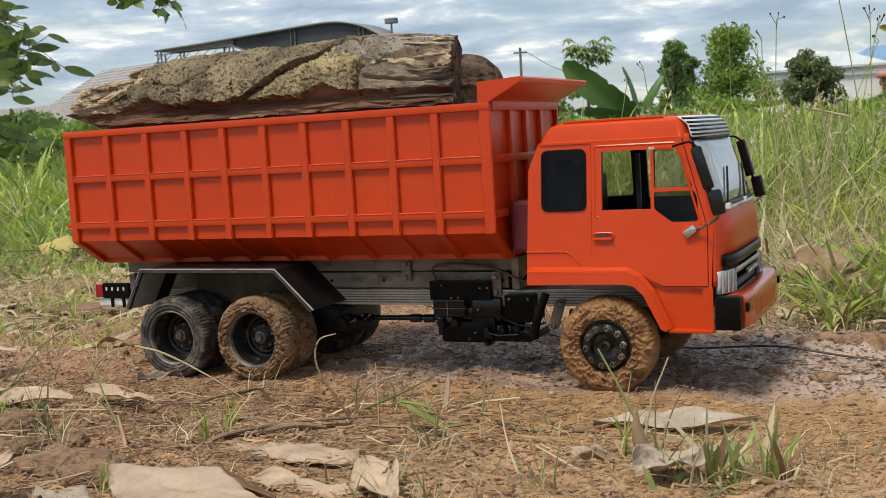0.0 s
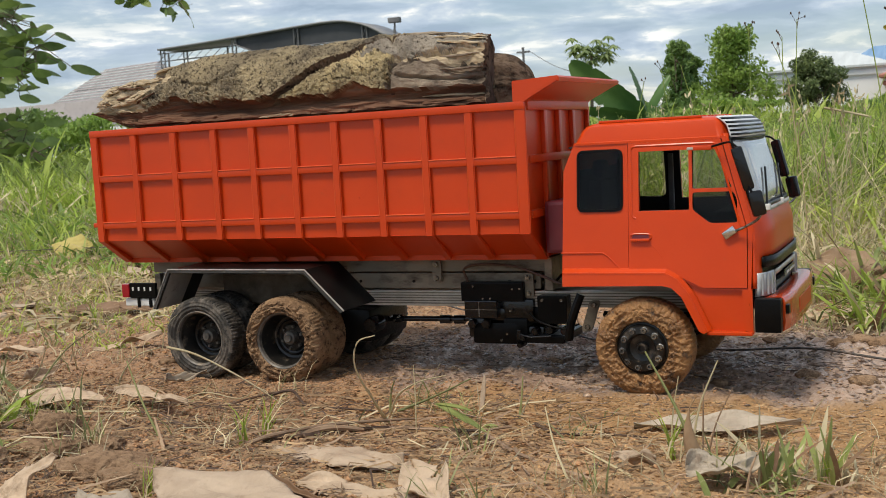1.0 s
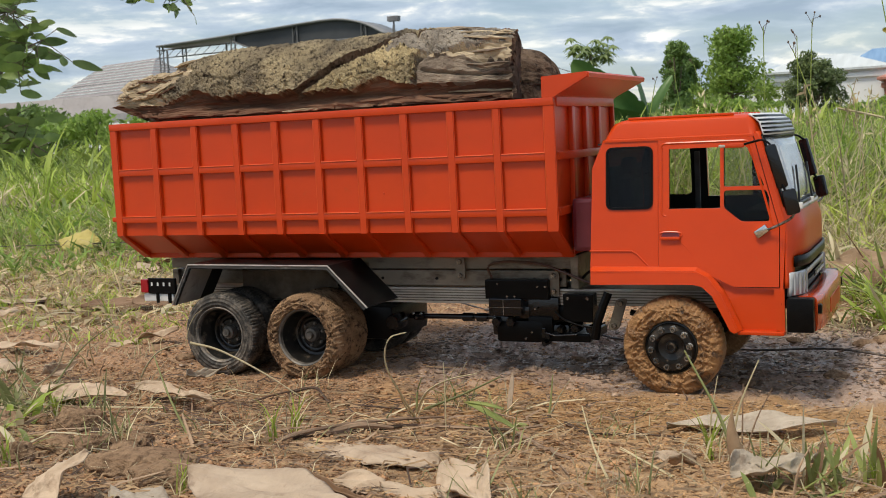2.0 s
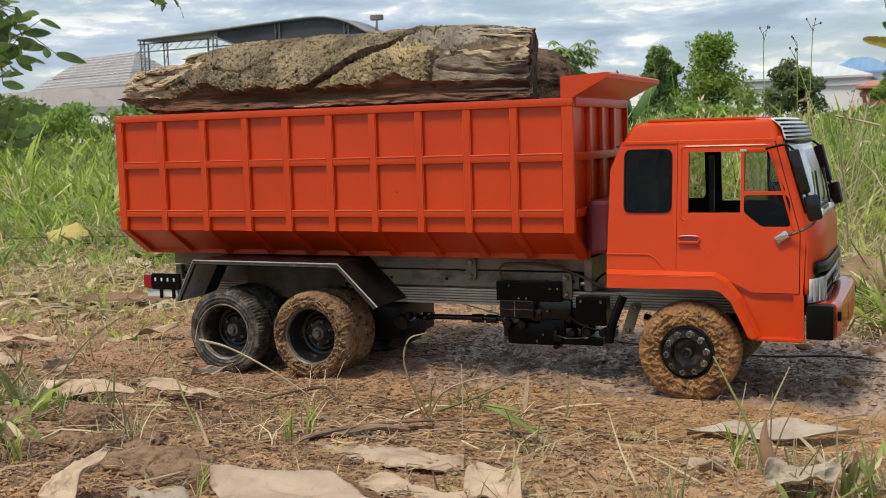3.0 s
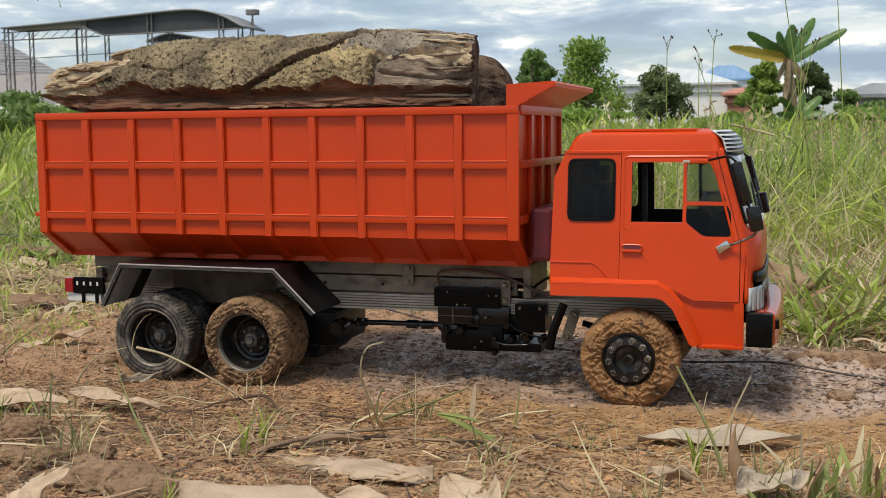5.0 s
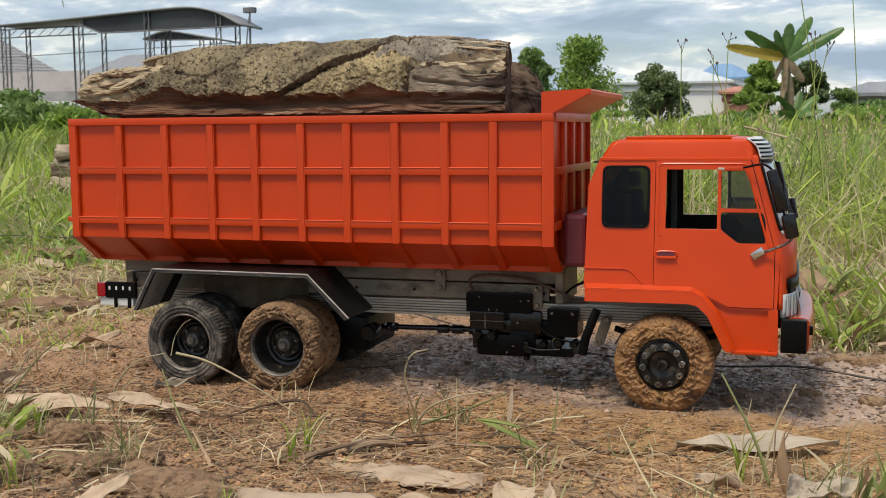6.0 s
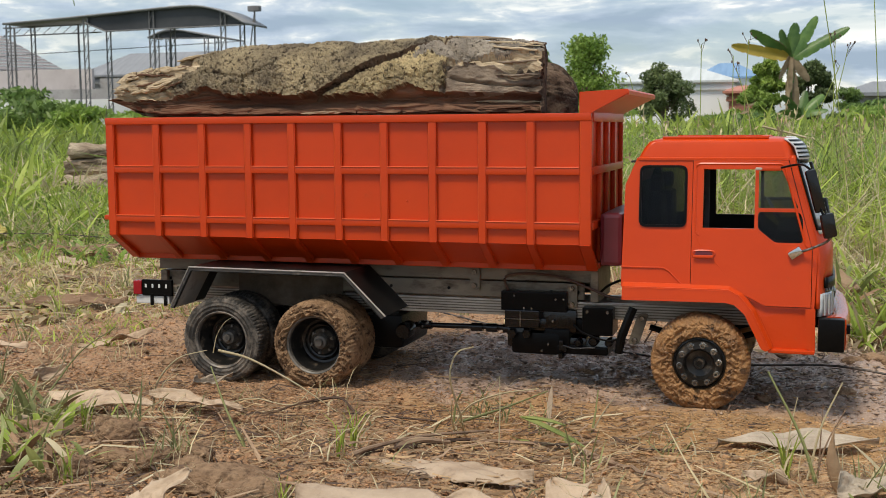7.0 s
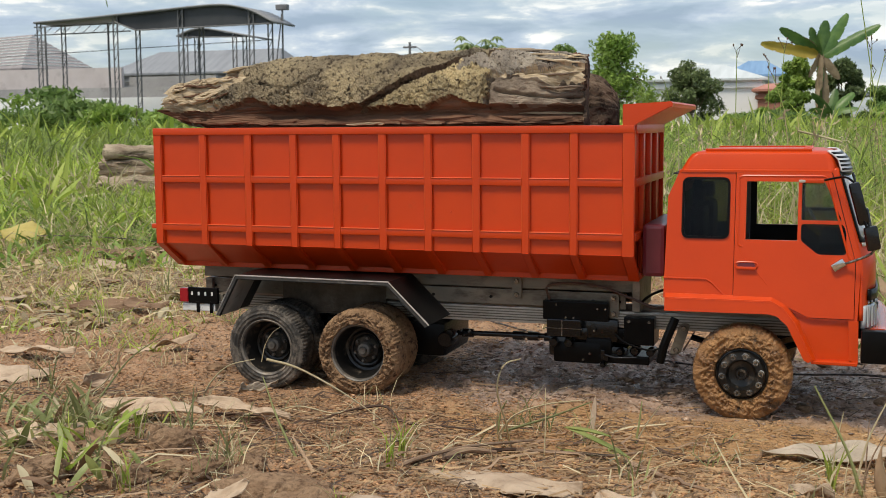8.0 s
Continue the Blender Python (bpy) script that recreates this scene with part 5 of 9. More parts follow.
    ends = 0.012 * np.clip(1 - (x + 0.226) / 0.05, 0, 1) * (swell(v * 190, x * 0, 32) + 0.7 * swell(v * 520, x * 0, 33)) + 0.004 * np.clip(1 - (0.219 - x) / 0.010, 0, 1) * swell(v * 240, x * 0, 34)
    ends = ends + 0.016 * np.clip(1 - (x + 0.226) / 0.06, 0, 1) * np.clip((0.26 - w) / 0.2, 0, 1)
    place = np.stack([x + ends, y + ny * d, z + nz * d], -1)
    # places in and beside the crack that get dark bark as painted shade
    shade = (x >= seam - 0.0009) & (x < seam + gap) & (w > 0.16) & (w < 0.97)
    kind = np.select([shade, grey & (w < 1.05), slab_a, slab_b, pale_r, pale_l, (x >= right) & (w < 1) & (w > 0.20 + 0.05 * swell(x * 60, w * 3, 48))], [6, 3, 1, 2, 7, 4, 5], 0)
    return place, kind, x, w, seam


log = thing("log", (-0.005, 0.06, 0.13), "weathered split log with rough grey-yellow bark, lying on the truck's tub", "log")
SKIN_AT, SKIN_KIND, SKIN_X, SKIN_W, SKIN_SEAM = log_skin()


def skin_part(name, kind, material, label):
    """The faces of one kind of wood out of the log's net, as one part."""
    n, m = SKIN_KIND.shape
    i, j = np.nonzero(SKIN_KIND[:-1, :-1] == kind)
    quads = np.stack([i * m + j, i * m + j + 1, (i + 1) * m + j + 1, (i + 1) * m + j], 1)
    used, back = np.unique(quads, return_inverse=True)
    me = bpy.data.meshes.new(name)
    faces = back.reshape(-1, 4).tolist()
    if kind == 0:
        index = {v: k for k, v in enumerate(used.tolist())}
        faces += [[index[k] for k in range(m) if k in index][::-1]]
    me.from_pydata(SKIN_AT.reshape(-1, 3)[used].tolist(), [], faces)
    me.polygons.foreach_set("use_smooth", [True] * len(me.polygons))
    me.materials.append(material)
    ob = new(name, me)
    ob.parent = log
    ob.matrix_parent_inverse = Matrix.Translation(-log.location)
    ob["label"] = label
    return ob


skin_part("wood", 0, OLD_WOOD, "reddish brown rotten wood")
skin_part("bark", 1, BROWN_BARK, "rough grey-yellow bark overhanging a crack")
skin_part("bark", 2, BARK, "rough yellowish bark below a crack")
skin_part("bark", 3, GREY_BARK, "rough dark grey bark")
skin_part("split_face", 4, PALE_WOOD, "pale eroded split wood")
skin_part("split_face", 7, PALE_WOOD, "pale blocky split wood near the end")
skin_part("split_face", 5, GREY_WOOD, "dark grey weathered wood")
skin_part("crack_floor", 6, DARK_BARK, "crack floor coloured dark for the deep shade in it")
end_rim = [Vector(p) for p in SKIN_AT[-1][::4]]
bm = bmesh.new()
centre = bm.verts.new(sum(end_rim, Vector()) / len(end_rim) + Vector((0.002, 0, 0)))
ring = [bm.verts.new(p) for p in end_rim]
for a, b in zip(ring, ring[1:] + ring[:1]):
    bm.faces.new((centre, a, b))
part("sawn_end", bm, DARK_BARK, log, "brown broken end of the log")


def skin_point(x, w, out=0.0):
    i = int(np.argmin(np.abs(SKIN_X[:, 0] - x)))
    j = int(np.argmin(np.abs(SKIN_W[0] - w)))
    return Vector(SKIN_AT[i, j]) + Vector((0, -math.cos(w * 1.57), math.sin(w * 1.57))) * out


def splinter(points, w, h):
    bm = bmesh.new()
    pts = [Vector(p) for p in points]
    rows = []
    for i, p in enumerate(pts):
        t = 1 - abs(2 * i / (len(pts) - 1) - 1) ** 2
        ww, hh = w * (0.25 + 0.75 * t), h * (0.3 + 0.7 * t)
        rows.append([bm.verts.new(p + Vector((0, dy * ww, dz * hh))) for dy, dz in ((-1, -0.6), (-0.3, -1), (1, -0.5), (0.8, 0.7), (-0.2, 1), (-1, 0.4))])
    for a, b in zip(rows, rows[1:]):
        for k in range(6):
            bm.faces.new((a[k], a[(k + 1) % 6], b[(k + 1) % 6], b[k]))
    bm.faces.new(rows[0]), bm.faces.new(rows[-1])
    return bm


def jag(a, b, n, amp, seed):
    a, b = Vector(a), Vector(b)
    return [a.lerp(b, k / n) + Vector((0, noise.noise(Vector((k * 0.9, seed, 0))), noise.noise(Vector((k * 0.9, seed, 5))))) * amp for k in range(n + 1)]


shed = random.Random(12)
for k in range(18):         # flakes and tongues of the split end
    x, w = -0.222 + 0.06 * shed.random() ** 1.3, shed.uniform(0.24, 0.95)
    l = shed.uniform(0.016, 0.044)
    a, b = skin_point(x, w, 0.001), skin_point(x + l, w + shed.uniform(-0.05, 0.06), 0.0005)
    a.x -= shed.uniform(0.002, 0.010)
    part("splinter", splinter(jag(a, b, 7, 0.0022, k * 3.1), shed.uniform(0.0022, 0.0050), shed.uniform(0.0008, 0.0022)), PALE_WOOD if k % 4 else OLD_WOOD, log, "split pale wood")
for k in range(7):         # fibres of the broken right end
    w = shed.uniform(0.12, 0.95)
    x = 0.214 - shed.uniform(0.02, 0.07)
    part("splinter", splinter(jag(skin_point(x, w, 0.0004), skin_point(0.2185, w, 0.0006) + Vector((shed.uniform(-0.004, 0.002), 0, 0)), 7, 0.0014, 60 + k * 3.1), shed.uniform(0.0016, 0.0034), shed.uniform(0.0006, 0.0016)), PALE_WOOD if k % 3 else GREY_WOOD, log, "split pale wood")
part("splinter", splinter(jag((0.126, 0.063, 0.3490), (0.186, 0.067, 0.3455), 9, 0.0006, 90), 0.0045, 0.0020), GREY_WOOD, log, "flat grey slat along the top")
for k, (a, b, w, h) in enumerate((((-0.140, 0.013, 0.2768), (-0.06, 0.014, 0.2755), 0.004, 0.0022), ((-0.03, 0.014, 0.2755), (0.06, 0.015, 0.2760), 0.004, 0.0022), ((0.07, 0.020, 0.2775), (0.21, 0.040, 0.279), 0.005, 0.003), ((0.12, 0.028, 0.2745), (0.218, 0.044, 0.2755), 0.005, 0.0022))):
    part("splinter", splinter(jag(a, b, 12, 0.002, 20 + k * 3.1), w, h), OLD_WOOD, log, "dark splintered wood", smooth=True)
for k in range(5):
    x = -0.012 + k * 0.007
    chip = part("bark_chip", splinter(jag((x, 0.002 + 0.002 * k, TOP + 0.0022), (x + 0.024 - 0.003 * k, 0.006, TOP + 0.003 + 0.0008 * (k % 2)), 5, 0.0012, 40 + k), 0.0028, 0.0012), PALE_WOOD, None, smooth=True)
    tagged(chip, "pale dry bark splinter lying on the tub's top rail", "bark chip", "bark chips on the rail")


def second_log():
    bm = bmesh.new()
    n, m = 90, 120
    rows = []
    for i in range(n + 1):
        x = 0.075 + 0.163 * (1 - (1 - i / n) ** 1.6)
        r = 0.040 * math.sqrt(max(1 - (max(x - 0.190, 0) / 0.0485) ** 2, 0.0))
        row = []
        for k in range(m):
            a = 2 * math.pi * k / m
            d = 0.0030 * noise.noise(Vector((x * 30, math.cos(a) * 4, math.sin(a) * 4))) + 0.0022 * noise.noise(Vector((x * 60, math.cos(a) * 14, math.sin(a) * 14))) - 0.0035 * max(0.0, 1 - abs(noise.noise(Vector((x * 18, math.cos(a) * 9, math.sin(a) * 9 + 5)))) / 0.09)
            row.append(bm.verts.new((x, 0.138 + (r * 0.88 + d) * math.cos(a), 0.288 + (r + d) * math.sin(a) * (1.0 if math.sin(a) > 0 else 3.9))))
        rows.append(row)
    for a, b in zip(rows, rows[1:]):
        for k in range(m):
            bm.faces.new((a[k], a[(k + 1) % m], b[(k + 1) % m], b[k]))
    bm.faces.new(rows[0]), bm.faces.new(rows[-1])
    return bm


log_b = thing("log", (0.155, 0.148, 0.248), "shorter brown log with a rounded end behind the split log", "log")
part("wood", second_log(), DARK_BARK, log_b, smooth="all")


# ---- leaves, grass and litter: materials ----
def leafy(name, c1, c2, scale=20.0, rough=0.55, glow=0.3, island=0.3, random=0.0, veins=0.0, spots=None):
    """Thin leaf stuff: part of the light passes through."""
    m = surface(name, c1, c2, scale, rough, island=0.0 if random else island, random=random, bump=veins, bump_scale=scale * 6, c3=spots, spot_scale=scale * 1.6, spot=(0.54, 0.72))
    tree = m.node_tree
    bsdf = tree.nodes["Principled BSDF"]
    source = bsdf.inputs["Base Color"].links[0].from_socket
    thin = tree.nodes.new("ShaderNodeBsdfTranslucent")
    tree.links.new(source, thin.inputs["Color"])
    mix = tree.nodes.new("ShaderNodeMixShader")
    mix.inputs[0].default_value = glow
    tree.links.new(bsdf.outputs[0], mix.inputs[1])
    tree.links.new(thin.outputs[0], mix.inputs[2])
    tree.links.new(mix.outputs[0], tree.nodes["Material Output"].inputs["Surface"])
    return m


GREEN = leafy("grass_green", (0.17, 0.255, 0.060), (0.39, 0.47, 0.150), 3.0, island=0.62, glow=0.42)
FRESH = leafy("fresh_green_grass", (0.26, 0.38, 0.050), (0.48, 0.56, 0.125), 3.0, island=0.4, glow=0.42)
STRAW = leafy("dry_straw", (0.47, 0.40, 0.25), (0.68, 0.61, 0.43), 9.0, 0.7, island=0.35)
WEED_LEAF = leafy("weed_leaf", (0.22, 0.28, 0.085), (0.40, 0.44, 0.16), 30.0, 0.45, random=0.3, glow=0.35)
FAR_GREEN = leafy("far_foliage", (0.12, 0.215, 0.062), (0.24, 0.345, 0.105), 0.4, island=0.35, glow=0.4)
FAR_LIGHT = leafy("far_light_foliage", (0.20, 0.325, 0.065), (0.34, 0.46, 0.11), 0.4, island=0.3, glow=0.4)
FAR_DARK = leafy("far_dark_foliage", (0.11, 0.16, 0.07), (0.21, 0.27, 0.115), 0.4, island=0.4, glow=0.35)
TREE_LEAF = leafy("tree_leaf", (0.13, 0.20, 0.055), (0.25, 0.34, 0.10), 8.0, 0.45, island=0.4, glow=0.4)
BANANA = leafy("banana_leaf", (0.05, 0.125, 0.032), (0.14, 0.24, 0.062), 2.0, 0.4, random=0.25)
BANANA_OLD = leafy("yellowed_banana_leaf", (0.45, 0.33, 0.05), (0.55, 0.40, 0.08), 2.0, 0.5, random=0.1)
DRY_LEAF = leafy("dry_leaf", (0.43, 0.315, 0.22), (0.64, 0.495, 0.36), 34.0, 0.7, glow=0.12, random=0.14, veins=0.0014, spots=(0.27, 0.18, 0.115))
GREY_LEAF = leafy("grey_dry_leaf", (0.36, 0.295, 0.225), (0.55, 0.465, 0.37), 34.0, 0.7, glow=0.12, random=0.10, veins=0.0014, spots=(0.26, 0.195, 0.14))
BROWN_LEAF = leafy("brown_dry_leaf", (0.17, 0.095, 0.05), (0.32, 0.20, 0.12), 28.0, 0.7, glow=0.12, random=0.2, veins=0.0008)
CURLED = leafy("curled_tan_leaf", (0.27, 0.175, 0.105), (0.42, 0.29, 0.18), 40.0, 0.7, glow=0.15, veins=0.001)
YELLOW_LEAF = leafy("yellow_leaf", (0.45, 0.36, 0.09), (0.58, 0.48, 0.15), 28.0, 0.6, glow=0.2, random=0.1, veins=0.0006)
LITTER = leafy("weathered_straw_bits", (0.27, 0.175, 0.10), (0.46, 0.33, 0.205), 60.0, 0.8, island=0.45)
TWIG = surface("dry_twig", (0.23, 0.145, 0.092), (0.43, 0.30, 0.20), 60, 0.8, bump=0.0006, random=0.3)
DARK_TWIG = surface("dark_twig", (0.06, 0.035, 0.025), (0.12, 0.075, 0.05), 60, 0.8, bump=0.0006, random=0.3)
TRUNK = surface("tree_bark", (0.10, 0.075, 0.05), (0.20, 0.16, 0.11), 9, 0.9, bump=0.01)
CLOD = surface("soil_clod", (0.29, 0.163, 0.090), (0.545, 0.328, 0.194), 60, 0.95, bump=0.001, bump_scale=400, island=0.35, gloss=0.1)
STONE = surface("soil_coloured_stone", (0.24, 0.150, 0.092), (0.41, 0.275, 0.170), 45, 0.95, bump=0.006, bump_scale=150, c3=(0.13, 0.08, 0.05), spot_scale=110, spot=(0.5, 0.66), gloss=0.1)
CABLE = surface("dusty_black_cable", (0.02, 0.017, 0.016), (0.055, 0.044, 0.038), 60, 0.5, c3=(0.17, 0.12, 0.085), spot_scale=80, spot=(0.48, 0.66))


# ---- mesh builders for many small blades ----
def quick_mesh(name, verts, quads, tris, material):
    me = bpy.data.meshes.new(name)
    verts = np.asarray(verts, dtype=np.float32).reshape(-1, 3)
    quads, tris = np.asarray(quads, dtype=np.int32).reshape(-1, 4), np.asarray(tris, dtype=np.int32).reshape(-1, 3)
    loops = np.concatenate([quads.ravel(), tris.ravel()])
    starts = np.concatenate([np.arange(len(quads)) * 4, len(quads) * 4 + np.arange(len(tris)) * 3]).astype(np.int32)
    me.vertices.add(len(verts)), me.loops.add(len(loops)), me.polygons.add(len(starts))
    me.vertices.foreach_set("co", verts.ravel())
    me.loops.foreach_set("vertex_index", loops)
    me.polygons.foreach_set("loop_start", starts)
    me.update(calc_edges=True)
    me.validate()
    me.materials.append(material)
    return me


def blades(rng, roots, height, width, bend):
    """Curved tapering blades, 7 points each, from arrays of roots, heights, widths and bends."""
    n = len(roots)
    turn, face = rng.uniform(0, 2 * np.pi, n), rng.uniform(0, np.pi, n)
    lean = np.stack([np.cos(turn), np.sin(turn), np.zeros(n)], 1)
    side = np.stack([np.cos(face), np.sin(face), np.zeros(n)], 1)
    tilt = rng.uniform(0.0, 0.25, n)
    pts = []
    for t, w in ((0.0, 0.8), (0.36, 1.0), (0.72, 0.62), (1.0, 0.0)):
        mid = roots + lean * (height * (tilt * t + bend * t ** 2.2))[:, None]
        mid[:, 2] += height * (t - 0.42 * bend * t ** 3)
        half = side * (width * w * 0.5)[:, None]
        pts += [mid - half, mid + half] if w else [mid]
    verts = np.stack(pts, 1).reshape(-1, 3)
    base = (np.arange(n) * 7)[:, None]
    quads = np.concatenate([base + np.array([[0, 1, 3, 2]]), base + np.array([[2, 3, 5, 4]])])
    tris = base + np.array([[4, 5, 6]])
    return verts, quads, tris


def heights_of(points):
    return np.array([ground_z(float(x), float(y)) for x, y in points])


def clumped(rng, n, spread_fn, clumps, radius):
    """Places drawn round random middles, so that the growth is uneven."""
    mids = spread_fn(clumps)
    pick = rng.integers(0, clumps, n)
    return mids[pick] + rng.normal(0, 1, (n, 2)) * (radius * (0.5 + rng.random(clumps)[pick]))[:, None]


def field(rng, n, r0, r1, a0, a1):
    """Places in a fan in front of the clearing, between two distances and two bearings (degrees to the left of +y)."""
    r, a = rng.uniform(r0, r1, n), np.radians(rng.uniform(a0, a1, n))
    return np.stack([0.5 - r * np.sin(a), -1.05 + r * np.cos(a)], 1)


def grass_field(name, label, seed, n, r0, r1, a0, a1, h0, h1, w0, w1, material, clumps, radius, grow=None, bend=(0.1, 0.9)):
    rng = np.random.default_rng(seed)
    xy = clumped(rng, n, lambda k: field(rng, k, r0, r1, a0, a1), clumps, radius)
    keep = np.ones(len(xy), bool) if grow is None else grow(xy, rng)
    xy = xy[keep]
    z = heights_of(xy)
    roots = np.column_stack([xy, z - 0.003])
    m = len(xy)
    h = rng.uniform(h0, h1, m) * (0.6 + 0.4 * rng.random(m))
    mesh = quick_mesh(name, *blades(rng, roots, h, rng.uniform(w0, w1, m), rng.uniform(*bend, m)), material)
    return tagged(new(name, mesh), label, "grass", kind="stuff")


def behind(y_left, y_right, x_left=-0.9, x_right=0.45):
    """Keeps what grows beyond a line that runs slantwise behind the truck."""
    def test(xy, rng):
        t = np.clip((xy[:, 0] - x_left) / (x_right - x_left), 0, 1)
        edge = y_left + (y_right - y_left) * t
        return xy[:, 1] > edge + rng.normal(0, 0.10, len(xy))
    return test


LUSH = leafy("lush_green_leaf", (0.14, 0.25, 0.05), (0.30, 0.43, 0.10), 3.0, island=0.45, glow=0.42)
DEAD = leafy("dead_brown_grass", (0.36, 0.275, 0.165), (0.55, 0.45, 0.29), 6.0, 0.8, island=0.45)
# ---- grass behind the truck ----
grass_field("low_turf", "sparse low green turf on soil", 1, 13000, 1.85, 3.4, -6, 56, 0.015, 0.060, 0.0012, 0.0030, FRESH, 420, 0.030, behind(0.70, 0.62))
grass_field("low_dry_turf", "sparse dry straw on soil", 2, 9000, 1.7, 3.4, -8, 56, 0.012, 0.05, 0.0010, 0.0024, STRAW, 420, 0.04, behind(0.48, 0.50), bend=(0.4, 1.6))
grass_field("meadow_grass", "ankle-high green grass", 3, 15000, 2.4, 4.6, -9, 60, 0.05, 0.13, 0.0025, 0.0055, GREEN, 640, 0.05, behind(1.15, 0.80))
grass_field("meadow_grass", "bright green young grass", 4, 6500, 2.5, 5.0, 22, 62, 0.06, 0.15, 0.004, 0.010, FRESH, 300, 0.06, behind(1.30, 1.0))
grass_field("meadow_dry_grass", "ankle-high dry grass", 10, 5000, 2.5, 5.0, 18, 62, 0.05, 0.14, 0.0022, 0.0050, STRAW, 300, 0.06, behind(1.20, 1.0), bend=(0.3, 1.4))
grass_field("tall_grass", "tall green grass", 5, 19000, 2.5, 6.0, -12, 27, 0.15, 0.33, 0.0026, 0.0060, GREEN, 700, 0.06, behind(2.2, 0.80), bend=(0.1, 1.2))
grass_field("tall_grass", "tall fresh green grass", 11, 12000, 2.7, 6.0, -12, 27, 0.14, 0.34, 0.0045, 0.0090, FRESH, 380, 0.06, behind(2.2, 0.90), bend=(0.2, 1.3))
grass_field("broad_weeds", "broad-leaved green weeds in tall grass", 13, 5200, 2.9, 6.5, -12, 30, 0.16, 0.34, 0.009, 0.020, LUSH, 170, 0.10, behind(2.3, 1.3), bend=(0.3, 1.3))
grass_field("meadow_dry_grass", "ankle-high brown dead grass", 22, 3600, 2.4, 4.6, 20, 60, 0.04, 0.12, 0.0025, 0.006, DEAD, 240, 0.06, behind(1.15, 0.9), bend=(0.6, 1.8))
grass_field("low_weeds", "low broad-leaved green weeds in rough turf", 15, 2400, 2.7, 6.0, 26, 62, 0.05, 0.14, 0.008, 0.020, LUSH, 130, 0.07, behind(1.2, 1.0), bend=(0.3, 1.4))
grass_field("dead_grass", "matted dead brown grass", 16, 6000, 1.75, 4.2, 14, 62, 0.02, 0.09, 0.0014, 0.004, DEAD, 190, 0.06, behind(0.45, 0.55), bend=(0.8, 2.2))
grass_field("dead_grass", "matted dead grass under tall stalks", 17, 3600, 1.9, 4.0, -12, 14, 0.03, 0.14, 0.0014, 0.004, DEAD, 170, 0.05, behind(0.45, 0.60), bend=(0.6, 2.0))
grass_field("low_weeds", "dark green weeds low in rough turf", 20, 4200, 2.3, 4.2, 22, 62, 0.025, 0.085, 0.005, 0.013, LUSH, 190, 0.05, behind(0.75, 0.85), bend=(0.3, 1.6))
grass_field("arching_grass", "long arching pale green blades", 14, 5600, 2.2, 4.8, -12, 26, 0.14, 0.31, 0.003, 0.006, FRESH, 300, 0.06, behind(2.2, 0.66), bend=(0.8, 2.0))
grass_field("tall_dry_grass", "tall pale dry grass stalks", 6, 5200, 2.1, 4.6, -12, 27, 0.10, 0.32, 0.0014, 0.0030, STRAW, 600, 0.07, behind(2.0, 0.74), bend=(0.05, 0.9))
grass_field("edge_dry_grass", "tangled pale dry grass at the clearing's edge", 21, 2600, 1.75, 2.6, -14, 8, 0.05, 0.17, 0.0012, 0.0028, STRAW, 120, 0.05, behind(2.0, 0.42), bend=(0.5, 1.9))
grass_field("tall_grass", "tall green grass and weeds", 7, 10000, 4.4, 9.0, 24, 64, 0.12, 0.27, 0.006, 0.016, FRESH, 300, 0.14)
grass_field("tall_dry_grass", "tall dry grass among weeds", 12, 5000, 4.2, 8.0, 24, 64, 0.10, 0.25, 0.005, 0.010, STRAW, 240, 0.14, bend=(0.2, 1.2))
grass_field("field_grass", "far green field grass", 8, 16000, 6.0, 16.0, -16, 62, 0.22, 0.42, 0.008, 0.02, GREEN, 600, 0.26)
grass_field("field_grass", "far bright green field grass", 9, 12000, 8.0, 34.0, -18, 64, 0.30, 0.55, 0.02, 0.05, FRESH, 460, 0.6)


def ground_grass(name, label, seed, n, x0, x1, y0, y1, h0, h1, w0, w1, material, clumps, radius, bend=(0.2, 1.3), slant=None):
    rng = np.random.default_rng(seed)
    xy = clumped(rng, n, lambda k: np.column_stack([rng.uniform(x0, x1, k), rng.uniform(y0, y1, k)]), clumps, radius)
    if slant:
        xy = xy[(xy[:, 1] - slant[0]) > (xy[:, 0] - slant[1]) * slant[2]]
    free = (xy[:, 0] < -0.16) | (xy[:, 0] > 0.53) | (xy[:, 1] < -0.035) | (xy[:, 1] > 0.23)
    xy = xy[free]
    m = len(xy)
    roots = np.column_stack([xy, heights_of(xy) - 0.002])
    mesh = quick_mesh(name, *blades(rng, roots, rng.uniform(h0, h1, m) * (0.5 + 0.5 * rng.random(m)), rng.uniform(w0, w1, m), rng.uniform(*bend, m)), material)
    return tagged(new(name, mesh), label, "grass", kind="stuff")


# ---- rough grass all round the clearing ----
grass_field("surrounding_grass", "ankle-high green grass round the clearing", 18, 11000, 1.9, 6.5, 62, 348, 0.05, 0.15, 0.004, 0.009, GREEN, 420, 0.14)
grass_field("surrounding_grass", "dry grass round the clearing", 19, 5000, 1.7, 6.0, 62, 348, 0.03, 0.12, 0.003, 0.006, STRAW, 300, 0.14, bend=(0.4, 1.6))

# ---- grass round the truck ----
DULL = leafy("dull_green_grass", (0.20, 0.23, 0.09), (0.38, 0.40, 0.19), 9.0, island=0.4, glow=0.35)
ground_grass("foreground_grass", "slender dull green grass on cloddy soil", 51, 300, -0.38, -0.12, -0.41, -0.20, 0.022, 0.060, 0.0018, 0.0042, DULL, 26, 0.014, (0.1, 0.9))
